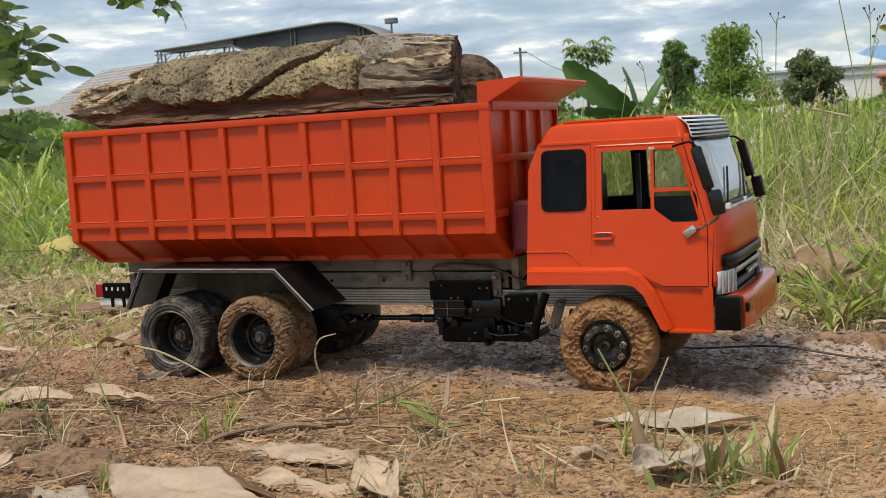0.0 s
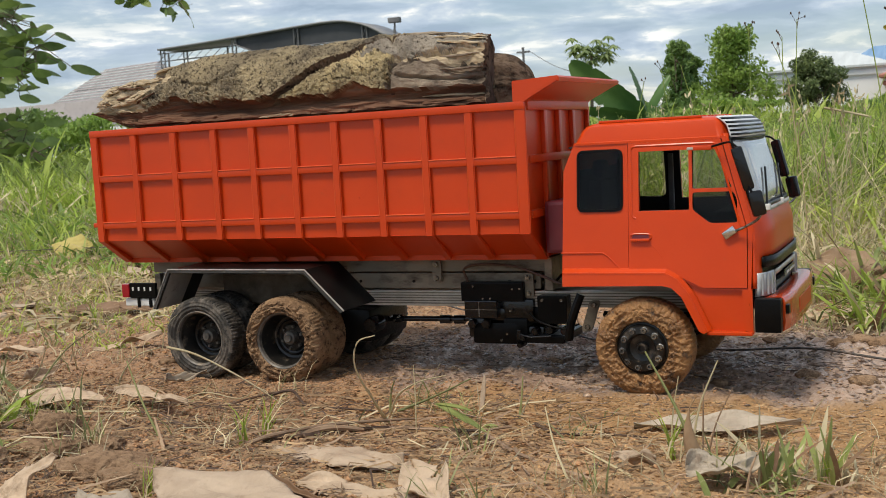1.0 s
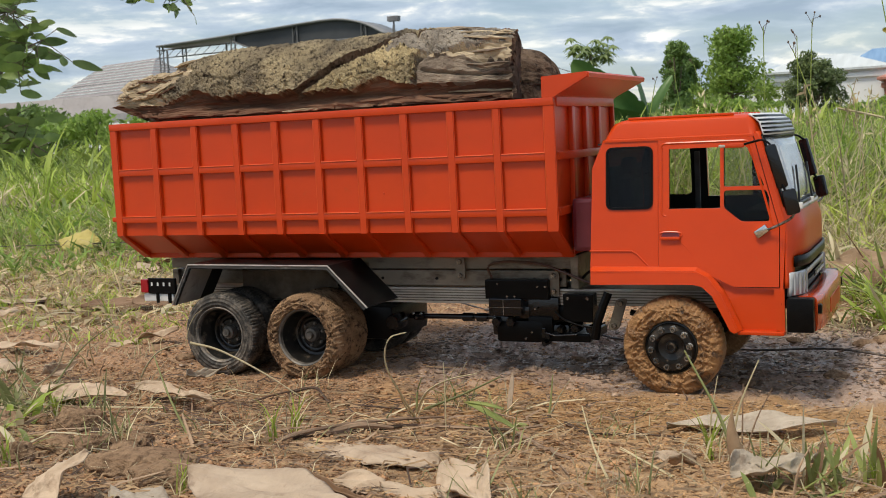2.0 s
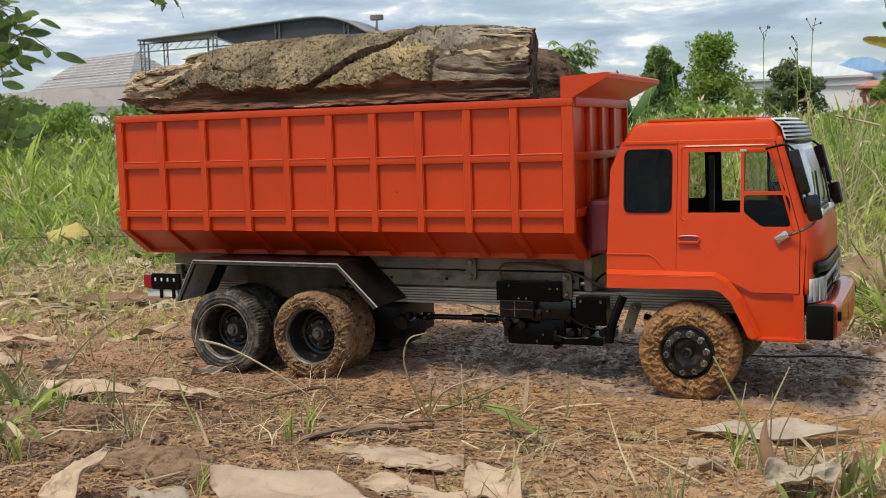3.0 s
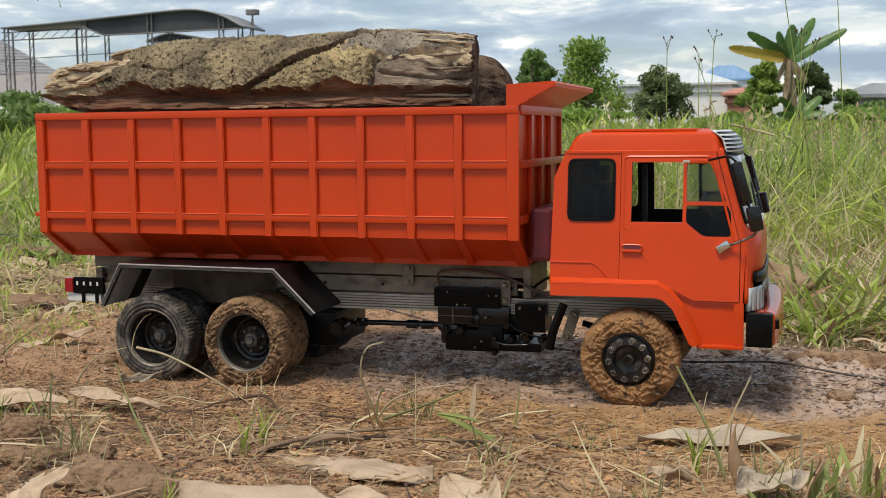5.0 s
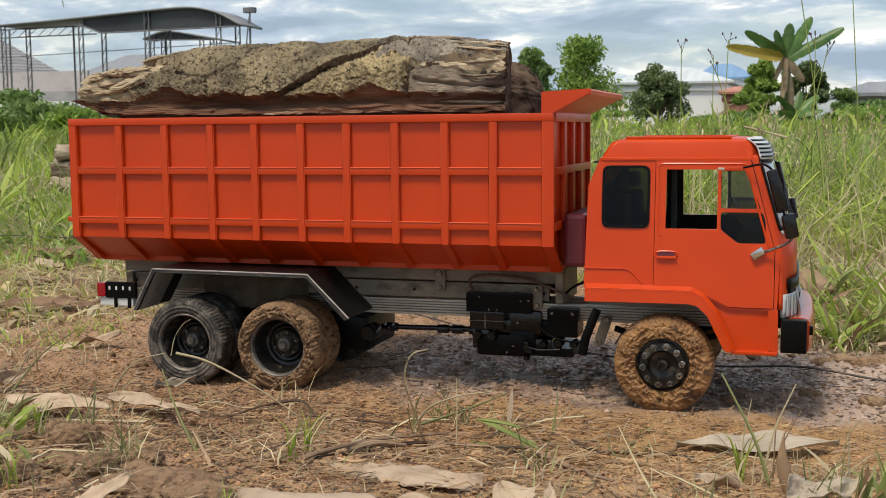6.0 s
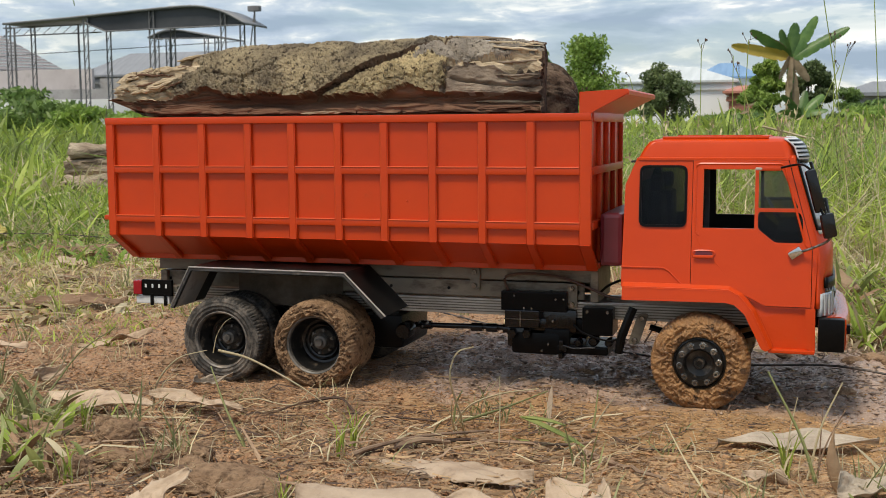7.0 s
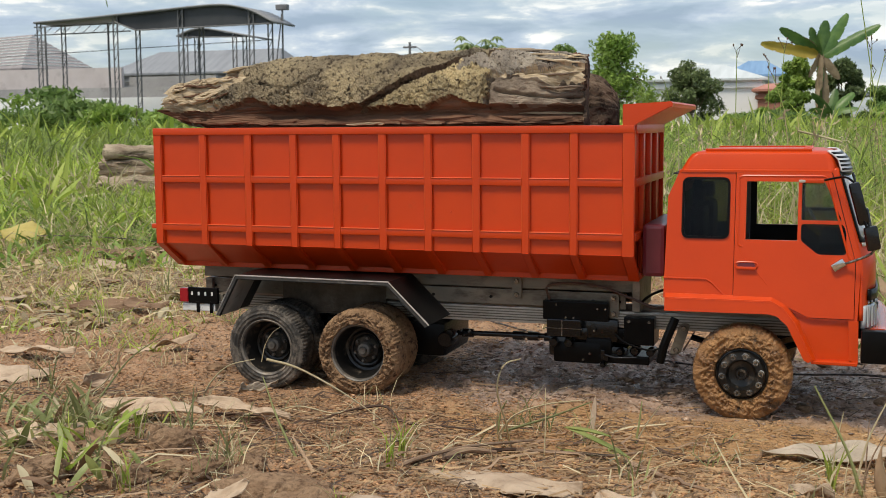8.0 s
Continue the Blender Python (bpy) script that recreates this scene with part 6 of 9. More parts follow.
ground_grass("foreground_grass", "slender fresh green grass on cloddy soil", 52, 50, -0.38, -0.08, -0.41, -0.19, 0.018, 0.055, 0.0012, 0.0028, FRESH, 18, 0.012, (0.2, 1.2))
ground_grass("foreground_straw", "thin dry stalks among grass", 53, 190, -0.36, -0.06, -0.40, -0.10, 0.018, 0.066, 0.0007, 0.0018, STRAW, 36, 0.020, (0.5, 1.9))
ground_grass("foreground_straw", "thin dry stalks on soil", 54, 150, 0.02, 0.72, -0.42, -0.14, 0.012, 0.046, 0.0006, 0.0014, STRAW, 42, 0.016, (0.4, 1.9))
ground_grass("foreground_grass", "sparse thin green blades on soil", 55, 100, -0.05, 0.66, -0.42, -0.08, 0.012, 0.046, 0.0007, 0.0016, DULL, 34, 0.010, (0.3, 1.5))
ground_grass("foreground_grass", "tuft of dry and green blades among weeds", 56, 110, 0.49, 0.62, -0.27, -0.19, 0.015, 0.050, 0.0009, 0.0022, STRAW, 10, 0.012, (0.2, 1.4))
ground_grass("side_turf", "patchy yellow-green turf", 57, 3600, -1.5, -0.30, 0.10, 0.95, 0.010, 0.042, 0.0011, 0.0028, FRESH, 170, 0.030, (0.3, 1.4), (0.05, -0.30, -0.35))
ground_grass("side_straw", "patchy dry straw in turf", 58, 4200, -1.5, -0.25, 0.05, 0.95, 0.010, 0.045, 0.0009, 0.0020, STRAW, 230, 0.040, (0.6, 2.0))
ground_grass("leaf_litter", "broken brown leaf litter in turf", 62, 1300, -1.7, -0.32, 0.28, 1.25, 0.016, 0.050, 0.007, 0.020, DEAD, 260, 0.05, (1.4, 2.6))
ground_grass("leaf_litter", "pale broken leaf litter in turf", 63, 420, -1.7, -0.30, 0.20, 1.25, 0.016, 0.045, 0.006, 0.018, STRAW, 160, 0.05, (1.6, 2.6))
ground_grass("leaf_litter", "broken brown leaf litter under tall grass", 64, 420, 0.44, 1.4, 0.36, 0.95, 0.016, 0.050, 0.006, 0.018, DEAD, 120, 0.05, (1.2, 2.6))
ground_grass("edge_grass", "short green and yellow grass at the mud's edge", 59, 1700, 0.46, 1.5, 0.33, 0.95, 0.030, 0.105, 0.0014, 0.0034, GREEN, 110, 0.022, (0.2, 1.3))
ground_grass("edge_grass", "bright yellow-green grass at the mud's edge", 61, 1900, 0.48, 1.5, 0.38, 1.0, 0.030, 0.090, 0.0016, 0.0042, FRESH, 110, 0.022, (0.3, 1.4))
ground_grass("edge_straw", "short dry grass at the mud's edge", 60, 3600, 0.44, 1.6, 0.30, 0.95, 0.020, 0.070, 0.0012, 0.0030, STRAW, 130, 0.032, (0.8, 2.2))


# ---- single plants ----
def tuft(name, seed, n, h0, h1, spread, material, width=(0.0012, 0.0026), bend=(0.2, 1.2), dry=0):
    rng = np.random.default_rng(seed)
    roots = np.column_stack([rng.normal(0, spread, (n, 2)), np.full(n, -0.003)])
    me = quick_mesh(name, *blades(rng, roots, rng.uniform(h0, h1, n), rng.uniform(*width, n), rng.uniform(*bend, n)), material)
    ob = new(name)
    ob.empty_display_size = 0.01
    blade = new("green_growth", me)
    blade.parent = ob
    if dry:
        roots = np.column_stack([rng.normal(0, spread * 1.6, (dry, 2)), np.full(dry, -0.003)])
        me = quick_mesh("dry_growth", *blades(rng, roots, rng.uniform(h0 * 0.7, h1 * 1.1, dry), rng.uniform(width[0] * 0.7, width[1] * 0.7, dry), rng.uniform(0.3, 1.8, dry)), STRAW)
        old = new("dry_growth", me)
        old.parent = ob
        old["label"] = "dry straw-coloured blades"
    return ob


def on_ground(x, y, turn=0.0, lift=0.0, rx=0.0, ry=0.0):
    return pose(x, y, ground_z(x, y) + lift, rx, ry, turn)


TUFTS = [(0.143, -0.286, 0), (0.135, -0.241, 0), (0.156, -0.411, 0), (0.028, -0.355, 1), (0.036, -0.340, 3), (0.036, -0.327, 1), (0.435, -0.335, 1), (0.386, -0.392, 1), (0.190, -0.075, 2), (0.215, -0.088, 1), (0.263, -0.122, 2), (0.319, -0.252, 1), (0.431, -0.346, 3), (0.452, -0.219, 0), (0.407, -0.324, 3),
         (-0.022, -0.228, 3), (0.041, -0.252, 3), (-0.044, -0.267, 1), (0.027, -0.322, 3), (0.057, -0.186, 3), (-0.086, -0.267, 0), (-0.165, -0.228, 1), (-0.234, -0.162, 2), (-0.121, -0.311, 0), (-0.064, -0.360, 1),
         (0.064, -0.378, 3), (-0.009, -0.396, 0), (-0.030, -0.080, 3), (0.040, -0.060, 3), (0.348, -0.387, 3), (0.503, -0.287, 1), (0.563, -0.267, 0), (0.589, -0.162, 3), (0.355, -0.122, 3), (-0.320, -0.080, 1),
         (-0.352, -0.147, 0), (-0.300, -0.020, 3), (-0.400, 0.020, 3), (-0.255, 0.060, 3), (-0.450, 0.140, 1), (-0.390, 0.240, 3), (-0.330, 0.330, 1), (-0.520, 0.300, 0), (-0.600, 0.200, 3), (-0.430, 0.430, 1),
         (-0.700, 0.420, 0), (-0.560, 0.520, 1), (-0.250, 0.420, 3), (0.190, 0.330, 2), (0.215, 0.345, 3), (0.100, 0.400, 3), (0.020, 0.460, 1), (-0.150, 0.480, 0), (0.560, 0.500, 1), (0.470, 0.560, 0), (0.400, 0.620, 1), (0.630, 0.420, 0)]
KINDS = [tuft("grass_tuft", 11, 9, 0.024, 0.050, 0.0035, FRESH, (0.0010, 0.0022), (0.05, 0.6), dry=9), tuft("grass_tuft", 12, 8, 0.020, 0.044, 0.004, DULL, (0.0009, 0.0018), (0.05, 0.7), dry=11), tuft("grass_tuft", 13, 8, 0.030, 0.056, 0.006, DULL, (0.0010, 0.0018), (0.3, 1.4), dry=8),
         tuft("grass_tuft", 14, 3, 0.014, 0.036, 0.006, DULL, (0.0007, 0.0013), (0.05, 0.8), dry=10)]
TUFT_LABELS = ["small fresh green grass tuft with dry blades on soil", "small green grass tuft half dried on soil", "thin arching grass blades rooted in damp soil", "sparse straw-dry grass tuft on brown soil"]
for ob, text in zip(KINDS, TUFT_LABELS):
    tagged(ob, text, "grass tuft", "grass tufts round the truck")
used = [False] * 4
dice = random.Random(5)
for x, y, k in TUFTS:
    m = on_ground(x, y, dice.uniform(0, 360)) @ Matrix.Scale(dice.uniform(0.8, 1.2), 4)
    if not used[k]:
        KINDS[k].matrix_basis = on_ground(x, y, dice.uniform(0, 360))
        used[k] = True
    else:
        copy_thing(KINDS[k], m)


def strap_leaf(length, width, rise, droop, fold=0.25):
    """One lance-shaped leaf that grows along +x from the origin."""
    bm = bmesh.new()
    rows = []
    for i in range(9):
        u = i / 8
        w = width * (math.sin(math.pi * min(u * 0.92 + 0.08, 1)) ** 0.75) * 0.5
        x = length * (u * math.cos(rise) + droop * u * u * 0.3)
        z = length * (u * math.sin(rise) - droop * u ** 2.4)
        rows.append([bm.verts.new((x, w * s, z + abs(s) * w * fold)) for s in (-1, -0.5, 0, 0.5, 1)])
    for a, b in zip(rows, rows[1:]):
        for k in range(4):
            bm.faces.new((a[k], a[k + 1], b[k + 1], b[k]))
    return bm


def leaf_plant(at, seed, n, length, width, label, stem=0.0, material=WEED_LEAF, upright=0.8, brown=0.15, group="", droop=0.5):
    """A weed with lance-shaped leaves, each a part of its own."""
    r = random.Random(seed)
    x, y = at
    ob = thing("weed_plant", (x, y, ground_z(x, y) - 0.002), label, "weed", group)
    for k in range(n):
        bm = strap_leaf(length * r.uniform(0.6, 1.1), width * r.uniform(0.7, 1.1), r.uniform(0.4, 1.0) * upright * 1.35, r.uniform(0.0, droop))
        bm.transform(pose(r.gauss(0, 0.008), r.gauss(0, 0.008), stem * r.random(), r.uniform(-25, 25), 0, k * 137.5 + r.uniform(-30, 30)))
        bm.transform(Matrix.Translation(ob.location))
        old = r.random() < brown
        part("leaf", bm, (STRAW if k % 2 else BROWN_LEAF) if old else material, ob, "withered leaf" if old else "", smooth="all")
    return ob


leaf_plant((0.536, -0.288), 1, 20, 0.054, 0.0048, "broad-bladed green weed with withered leaves at its foot", upright=1.22, brown=0.4, material=WEED_LEAF, droop=0.2)
leaf_plant((0.508, -0.300), 2, 5, 0.034, 0.0062, "small broad-bladed green weed beside a dry leaf", upright=1.12)
leaf_plant((0.562, -0.262), 3, 18, 0.050, 0.0046, "broad-bladed weed with withered brown leaves", upright=1.22, brown=0.4, material=WEED_LEAF, droop=0.2)
leaf_plant((0.545, -0.317), 11, 16, 0.026, 0.0046, "low withered weed crown", upright=0.6, brown=0.7)
leaf_plant((-0.161, -0.281), 4, 11, 0.052, 0.0065, "green strap-leaved weed among pale dry leaves", upright=0.95, brown=0.2)
leaf_plant((-0.091, -0.337), 5, 9, 0.042, 0.0060, "green strap-leaved weed on cloddy soil", upright=0.9)
leaf_plant((-0.055, -0.419), 6, 9, 0.046, 0.0065, "grey-green strap-leaved weed on cloddy soil", upright=0.8, brown=0.3)
leaf_plant((-0.239, -0.211), 7, 10, 0.050, 0.0060, "green strap-leaved weed leaning over soil", upright=0.85)
leaf_plant((-0.174, -0.332), 12, 9, 0.050, 0.0070, "green strap-leaved weed among straw", upright=0.85, brown=0.25)
for k, (x, y, n, l) in enumerate(((-0.195, -0.162, 10, 0.050), (-0.123, -0.252, 14, 0.046), (-0.095, -0.306, 12, 0.050), (-0.150, -0.244, 12, 0.055), (-0.032, -0.373, 10, 0.040), (-0.073, -0.369, 12, 0.045))):
    leaf_plant((x, y), 90 + k, n, l, 0.0058, "grey-green strap-leaved weed with withered leaves on cloddy soil", upright=0.85, brown=0.38, material=(DULL, WEED_LEAF, FRESH)[k % 3], group="strap-leaved weeds in the foreground")
leaf_plant((-0.148, -0.211), 8, 3, 0.044, 0.0065, "few yellow-green blades beside a dry leaf", material=FRESH, upright=1.0, brown=0.0)
leaf_plant((0.266, -0.162), 9, 5, 0.045, 0.006, "flattened fresh green weed on damp soil", upright=0.3, brown=0.0)
leaf_plant((0.286, -0.137), 10, 3, 0.022, 0.010, "small round-leaved green seedling on damp soil", upright=0.25, brown=0.0)
for k, (x, y, n, l) in enumerate(((0.535, 0.350, 16, 0.10), (0.585, 0.400, 18, 0.12), (0.560, 0.470, 16, 0.13), (0.510, 0.530, 14, 0.12), (0.620, 0.500, 16, 0.14), (0.655, 0.370, 15, 0.11), (0.700, 0.440, 15, 0.13), (0.520, 0.640, 15, 0.14), (0.610, 0.640, 15, 0.15), (0.450, 0.700, 14, 0.14), (0.560, 0.760, 14, 0.16), (0.400, 0.790, 14, 0.14), (0.680, 0.600, 14, 0.15))):
    leaf_plant((x, y), 30 + k, n + 12, l * 0.85, 0.0062, "clump of long green strap leaves with dry brown ones", upright=0.95, brown=0.34, material=(FRESH, WEED_LEAF)[k % 2], group="strap-leaved clumps at the grass edge")
for k, (x, y, n, l) in enumerate(((-1.15, 1.25, 10, 0.10), (-1.30, 1.45, 10, 0.14), (-1.55, 1.50, 10, 0.14), (-1.00, 1.45, 10, 0.12), (-1.75, 1.75, 12, 0.18), (-1.40, 1.85, 12, 0.18), (-1.15, 1.75, 12, 0.16), (-2.0, 2.1, 12, 0.2), (-1.6, 2.2, 12, 0.22))):
    leaf_plant((x, y), 60 + k, n, l, 0.022, "leafy green weed in rough grass", upright=0.8, brown=0.1, material=FRESH, group="leafy weeds in the rough grass")

# grass in seed among the tall blades
def seeding_grass(seed, n, r0, r1, a0, a1, h0, h1, material, label):
    """Thin upright stalks, each with a loose panicle of small husks near its top."""
    rng = np.random.default_rng(seed)
    xy = clumped(rng, n, lambda k: field(rng, k, r0, r1, a0, a1), max(n // 9, 1), 0.09)
    xy = xy[behind(2.0, 0.85)(xy, rng)]
    m = len(xy)
    root = np.column_stack([xy, heights_of(xy) - 0.003])
    h, turn = rng.uniform(h0, h1, m), rng.uniform(0, 2 * np.pi, m)
    lean = np.stack([np.cos(turn), np.sin(turn) * 0.5, np.zeros(m)], 1) * (h * rng.uniform(0.02, 0.22, m))[:, None]
    top = root + lean + np.column_stack([np.zeros((m, 2)), h])
    mid = (root + top) / 2 - lean * 0.18
    side = np.array([0.0010, 0.0, 0.0])
    verts, quads = [], []
    base = np.arange(m)[:, None] * 6
    verts.append(np.stack([root - side, root + side, mid + side, mid - side, top + side * 0.6, top - side * 0.6], 1).reshape(-1, 3))
    quads += [base + np.array([[0, 1, 2, 3]]), base + np.array([[3, 2, 4, 5]])]
    count = m * 6
    for k in range(9):
        at = top - (top - mid) * rng.uniform(0.0, 0.42, m)[:, None] + rng.normal(0, 0.006, (m, 3))
        d = rng.normal(0, 1, (m, 3)) * np.array([0.5, 0.5, 1.0])
        d /= np.linalg.norm(d, axis=1)[:, None]
        l = rng.uniform(0.004, 0.009, m)[:, None]
        w = np.cross(d, np.array([0.0, 1.0, 0.0])) * l * 0.28
        verts.append(np.stack([at - d * l, at + w, at + d * l, at - w], 1).reshape(-1, 3))
        quads.append(count + np.arange(m)[:, None] * 4 + np.array([[0, 1, 2, 3]]))
        count += m * 4
    me = quick_mesh("seeding_grass", np.concatenate(verts), np.concatenate(quads), np.zeros((0, 3)), material)
    return tagged(new("seeding_grass", me), label, "grass", kind="stuff")


seeding_grass(301, 130, 2.3, 4.2, -12, 22, 0.15, 0.31, STRAW, "thin dry stalks in seed among tall grass")
seeding_grass(302, 220, 2.3, 4.6, -12, 24, 0.15, 0.30, DULL, "thin green stalks in seed among tall grass")
seeding_grass(303, 80, 2.3, 4.2, -12, 22, 0.16, 0.31, DEAD, "thin brown stalks in seed among tall grass")

# tall seed stalks
def seed_stalk(x, y, h, lean, seed, heads=3):
    r = random.Random(seed)
    z = ground_z(x, y)
    ob = thing("seed_stalk", (x, y, z), "tall thin grass stalk with small dark seed heads", "grass stalk", "tall seed stalks")
    top = Vector((x + lean[0] * h, y + lean[1] * h, z + h))
    line = smooth_line([(x, y, z - 0.004), (x + lean[0] * h * 0.35, y + lean[1] * h * 0.35, z + h * 0.5), top], 6)
    part("stem", tube(line, 0.0013, 6, end_radius=0.0008), GREEN, ob, smooth=True)
    for k in range(heads):
        tip = top + Vector((r.uniform(-0.014, 0.014), r.uniform(-0.01, 0.01), r.uniform(0.004, 0.016)))
        base = top.lerp(line[-2], 0.25 * (k % 3))
        bm = tube([base, tip], 0.0005, 5)
        bmesh.ops.create_icosphere(bm, subdivisions=1, radius=0.0022, matrix=Matrix.Translation(tip) @ Matrix.Diagonal((0.8, 0.8, 1.3, 1)))
        part("seed_head", bm, DARK_TWIG, ob, "dark seed head")


for k, (x, y, h, lean, heads) in enumerate(((0.275, 1.225, 0.418, (0.0, 0), 3), (0.335, 1.225, 0.388, (0.0, 0), 2), (0.350, 1.225, 0.420, (0.03, 0), 3), (0.20, 1.30, 0.36, (-0.2, 0), 1), (0.42, 1.35, 0.37, (0.3, 0), 2),
                                           (0.545, 0.95, 0.52, (-0.12, 0), 6), (0.60, 1.10, 0.50, (-0.05, 0), 6), (0.10, 1.40, 0.36, (-0.1, 0), 2), (-0.05, 1.5, 0.34, (0.15, 0), 2), (0.48, 1.2, 0.40, (0.15, 0), 4), (0.44, 1.05, 0.36, (-0.25, 0), 3), (0.52, 1.3, 0.42, (0.0, 0), 5))):
    seed_stalk(x, y, h, lean, k, heads)
bent = tube([(0.3854, 1.4207, 0.2578), (0.43, 1.425, 0.2465), (0.4724, 1.4313, 0.2343)], 0.0028, 6)
tagged(part("bent_reed", bent, STRAW, None, smooth=True), "pale broken reed lying across the grass tops", "reed")


# ---- dry leaves on the soil ----
def dry_leaf(x, y, length, width, turn, curl=0.3, cup=0.25, material=DRY_LEAF, seed=0, label="large pale brown dry leaf on the soil", pitch=0.0, roll=0.0, lift=0.004, taper=0.85, tear=0.0):
    """A pointed leaf, folded along its rib, that lies over the unevenness of the soil."""
    bm = bmesh.new()
    n, m = 46, 18
    rows = []
    for i in range(n + 1):
        u = i / n
        w = width * 0.5 * (math.sin(math.pi * (0.006 + 0.988 * u) ** taper) ** 0.9) * (1 + 0.09 * noise.noise(Vector((u * 5, seed * 3.7, 0))))
        row = []
        for k in range(m + 1):
            s = 2 * k / m - 1
            wave = 1 + 0.17 * noise.noise(Vector((u * 9, math.copysign(4, s), seed * 2.3))) + 0.05 * noise.noise(Vector((u * 24, math.copysign(4, s), seed * 2.3)))
            px = length * (u - 0.5)
            py = w * s * wave + 0.05 * length * math.sin(u * 3.0 + seed) * noise.noise(Vector((seed * 7.7, 1, 2)))
            pz = cup * width * 0.5 * s * s + curl * length * 0.35 * (2 * u - 1) ** 2 - 0.0009 * math.exp(-(s / 0.10) ** 2)
            edge = noise.noise(Vector((u * 2.6, math.copysign(3, s), seed * 1.9)))
            pz += 0.016 * max(edge, 0.0) * abs(s) ** 2.5 + 0.0058 * noise.noise(Vector((u * 3.2, s * 1.3, seed * 5.1))) + 0.0021 * noise.noise(Vector((u * 6, s * 6, seed))) + 0.0005 * noise.noise(Vector((u * 9 + abs(s) * 4, s * 16, seed)))
            row.append(bm.verts.new((px, py, pz)))
        rows.append(row)
    for i in range(n):
        for k in range(m):
            u, s = i / n, 2 * (k + 0.5) / m - 1
            if tear and abs(u - 0.45 - 0.1 * noise.noise(Vector((s * 6, seed, 3)))) < tear * max(0.0, s - 0.25 - 0.2 * noise.noise(Vector((u * 30, seed, 1)))):
                continue
            bm.faces.new((rows[i][k], rows[i][k + 1], rows[i + 1][k + 1], rows[i + 1][k]))
    bmesh.ops.delete(bm, geom=[v for v in bm.verts if not v.link_faces], context="VERTS")
    low = min(v.co.z for v in bm.verts)
    bm.transform(pose(x, y, ground_z(x, y) + lift - low * 0.8, roll, pitch, turn))
    for v in bm.verts:
        v.co.z = max(v.co.z, ground_z(v.co.x, v.co.y) + 0.0012)
    rib_end = min(bm.verts, key=lambda v: (v.co - Vector((x - 0.5 * length * math.cos(radians(turn)), y - 0.5 * length * math.sin(radians(turn)), v.co.z))).length).co.copy()
    ob = thing("dry_leaf", (x, y, ground_z(x, y)), label, "dry leaf", "dry leaves on the ground")
    thick(part("blade", bm, material, ob, smooth="all"), 0.0005)
    away = Vector((-math.cos(radians(turn)), -math.sin(radians(turn)), 0.0)) * min(0.14 * length, 0.014)
    part("leaf_stalk", tube([rib_end, rib_end + away * 0.5, rib_end + away + Vector((0, 0, -0.0006))], 0.0007, 5, end_radius=0.0005), TWIG, ob, "thin brown leaf stalk")
    return ob


dry_leaf(-0.120, -0.194, 0.116, 0.042, -10, -0.02, -0.10, seed=1, lift=0.012, roll=6)
dry_leaf(-0.048, -0.159, 0.112, 0.013, -14, -0.05, -0.15, seed=2, lift=0.010, roll=10, label="narrow pale dry leaf arched over the soil")
dry_leaf(0.236, -0.306, 0.118, 0.036, -9, -0.02, -0.10, seed=3, lift=0.003, roll=4)
dry_leaf(0.240, -0.440, 0.140, 0.050, -13, -0.03, -0.18, seed=4, lift=0.010, roll=8)
dry_leaf(0.262, -0.414, 0.080, 0.010, -20, -0.03, 0.4, material=BROWN_LEAF, seed=14, lift=0.008, roll=14, label="dark brown dry leaf under a pale one")
dry_leaf(0.298, -0.382, 0.092, 0.024, 2, 0.0, -0.1, seed=5, lift=0.004, roll=4, label="torn pale dry leaf on the soil", tear=0.2)
dry_leaf(0.336, -0.368, 0.080, 0.034, -52, 0.02, -0.22, seed=6, lift=0.005, roll=8, label="papery dry leaf curling up", tear=0.12)
dry_leaf(0.463, -0.106, 0.128, 0.028, 16, -0.02, -0.08, material=GREY_LEAF, seed=7, lift=0.005, roll=7, label="long grey-white dry leaf on damp mud")
dry_leaf(0.090, -0.453, 0.056, 0.034, 14, 0.04, -0.2, seed=8, lift=0.014, roll=30, pitch=-34, label="torn pale dry leaf leaning up from the soil", tear=0.5)
dry_leaf(-0.442, 0.060, 0.100, 0.028, 7, -0.08, -0.25, seed=9, lift=0.010)
dry_leaf(-0.318, 0.132, 0.088, 0.026, 32, 0.10, -0.15, seed=10, lift=0.006, pitch=-10, label="pale dry leaf tilted up on one end")
dry_leaf(-0.385, -0.052, 0.085, 0.045, 14, 0.03, -0.15, seed=11, lift=0.007, roll=12)
dry_leaf(-0.262, -0.078, 0.042, 0.020, 80, 0.25, 0.5, seed=12, lift=0.010, roll=40, label="small curled pale dry leaf standing on edge")
dry_leaf(-0.153, -0.300, 0.068, 0.026, 40, 0.06, -0.2, seed=13, lift=0.004, roll=10)
dry_leaf(0.508, -0.292, 0.060, 0.026, 40, 0.06, -0.2, material=GREY_LEAF, seed=15, lift=0.008, roll=14, label="grey papery dry leaf beside a green weed")
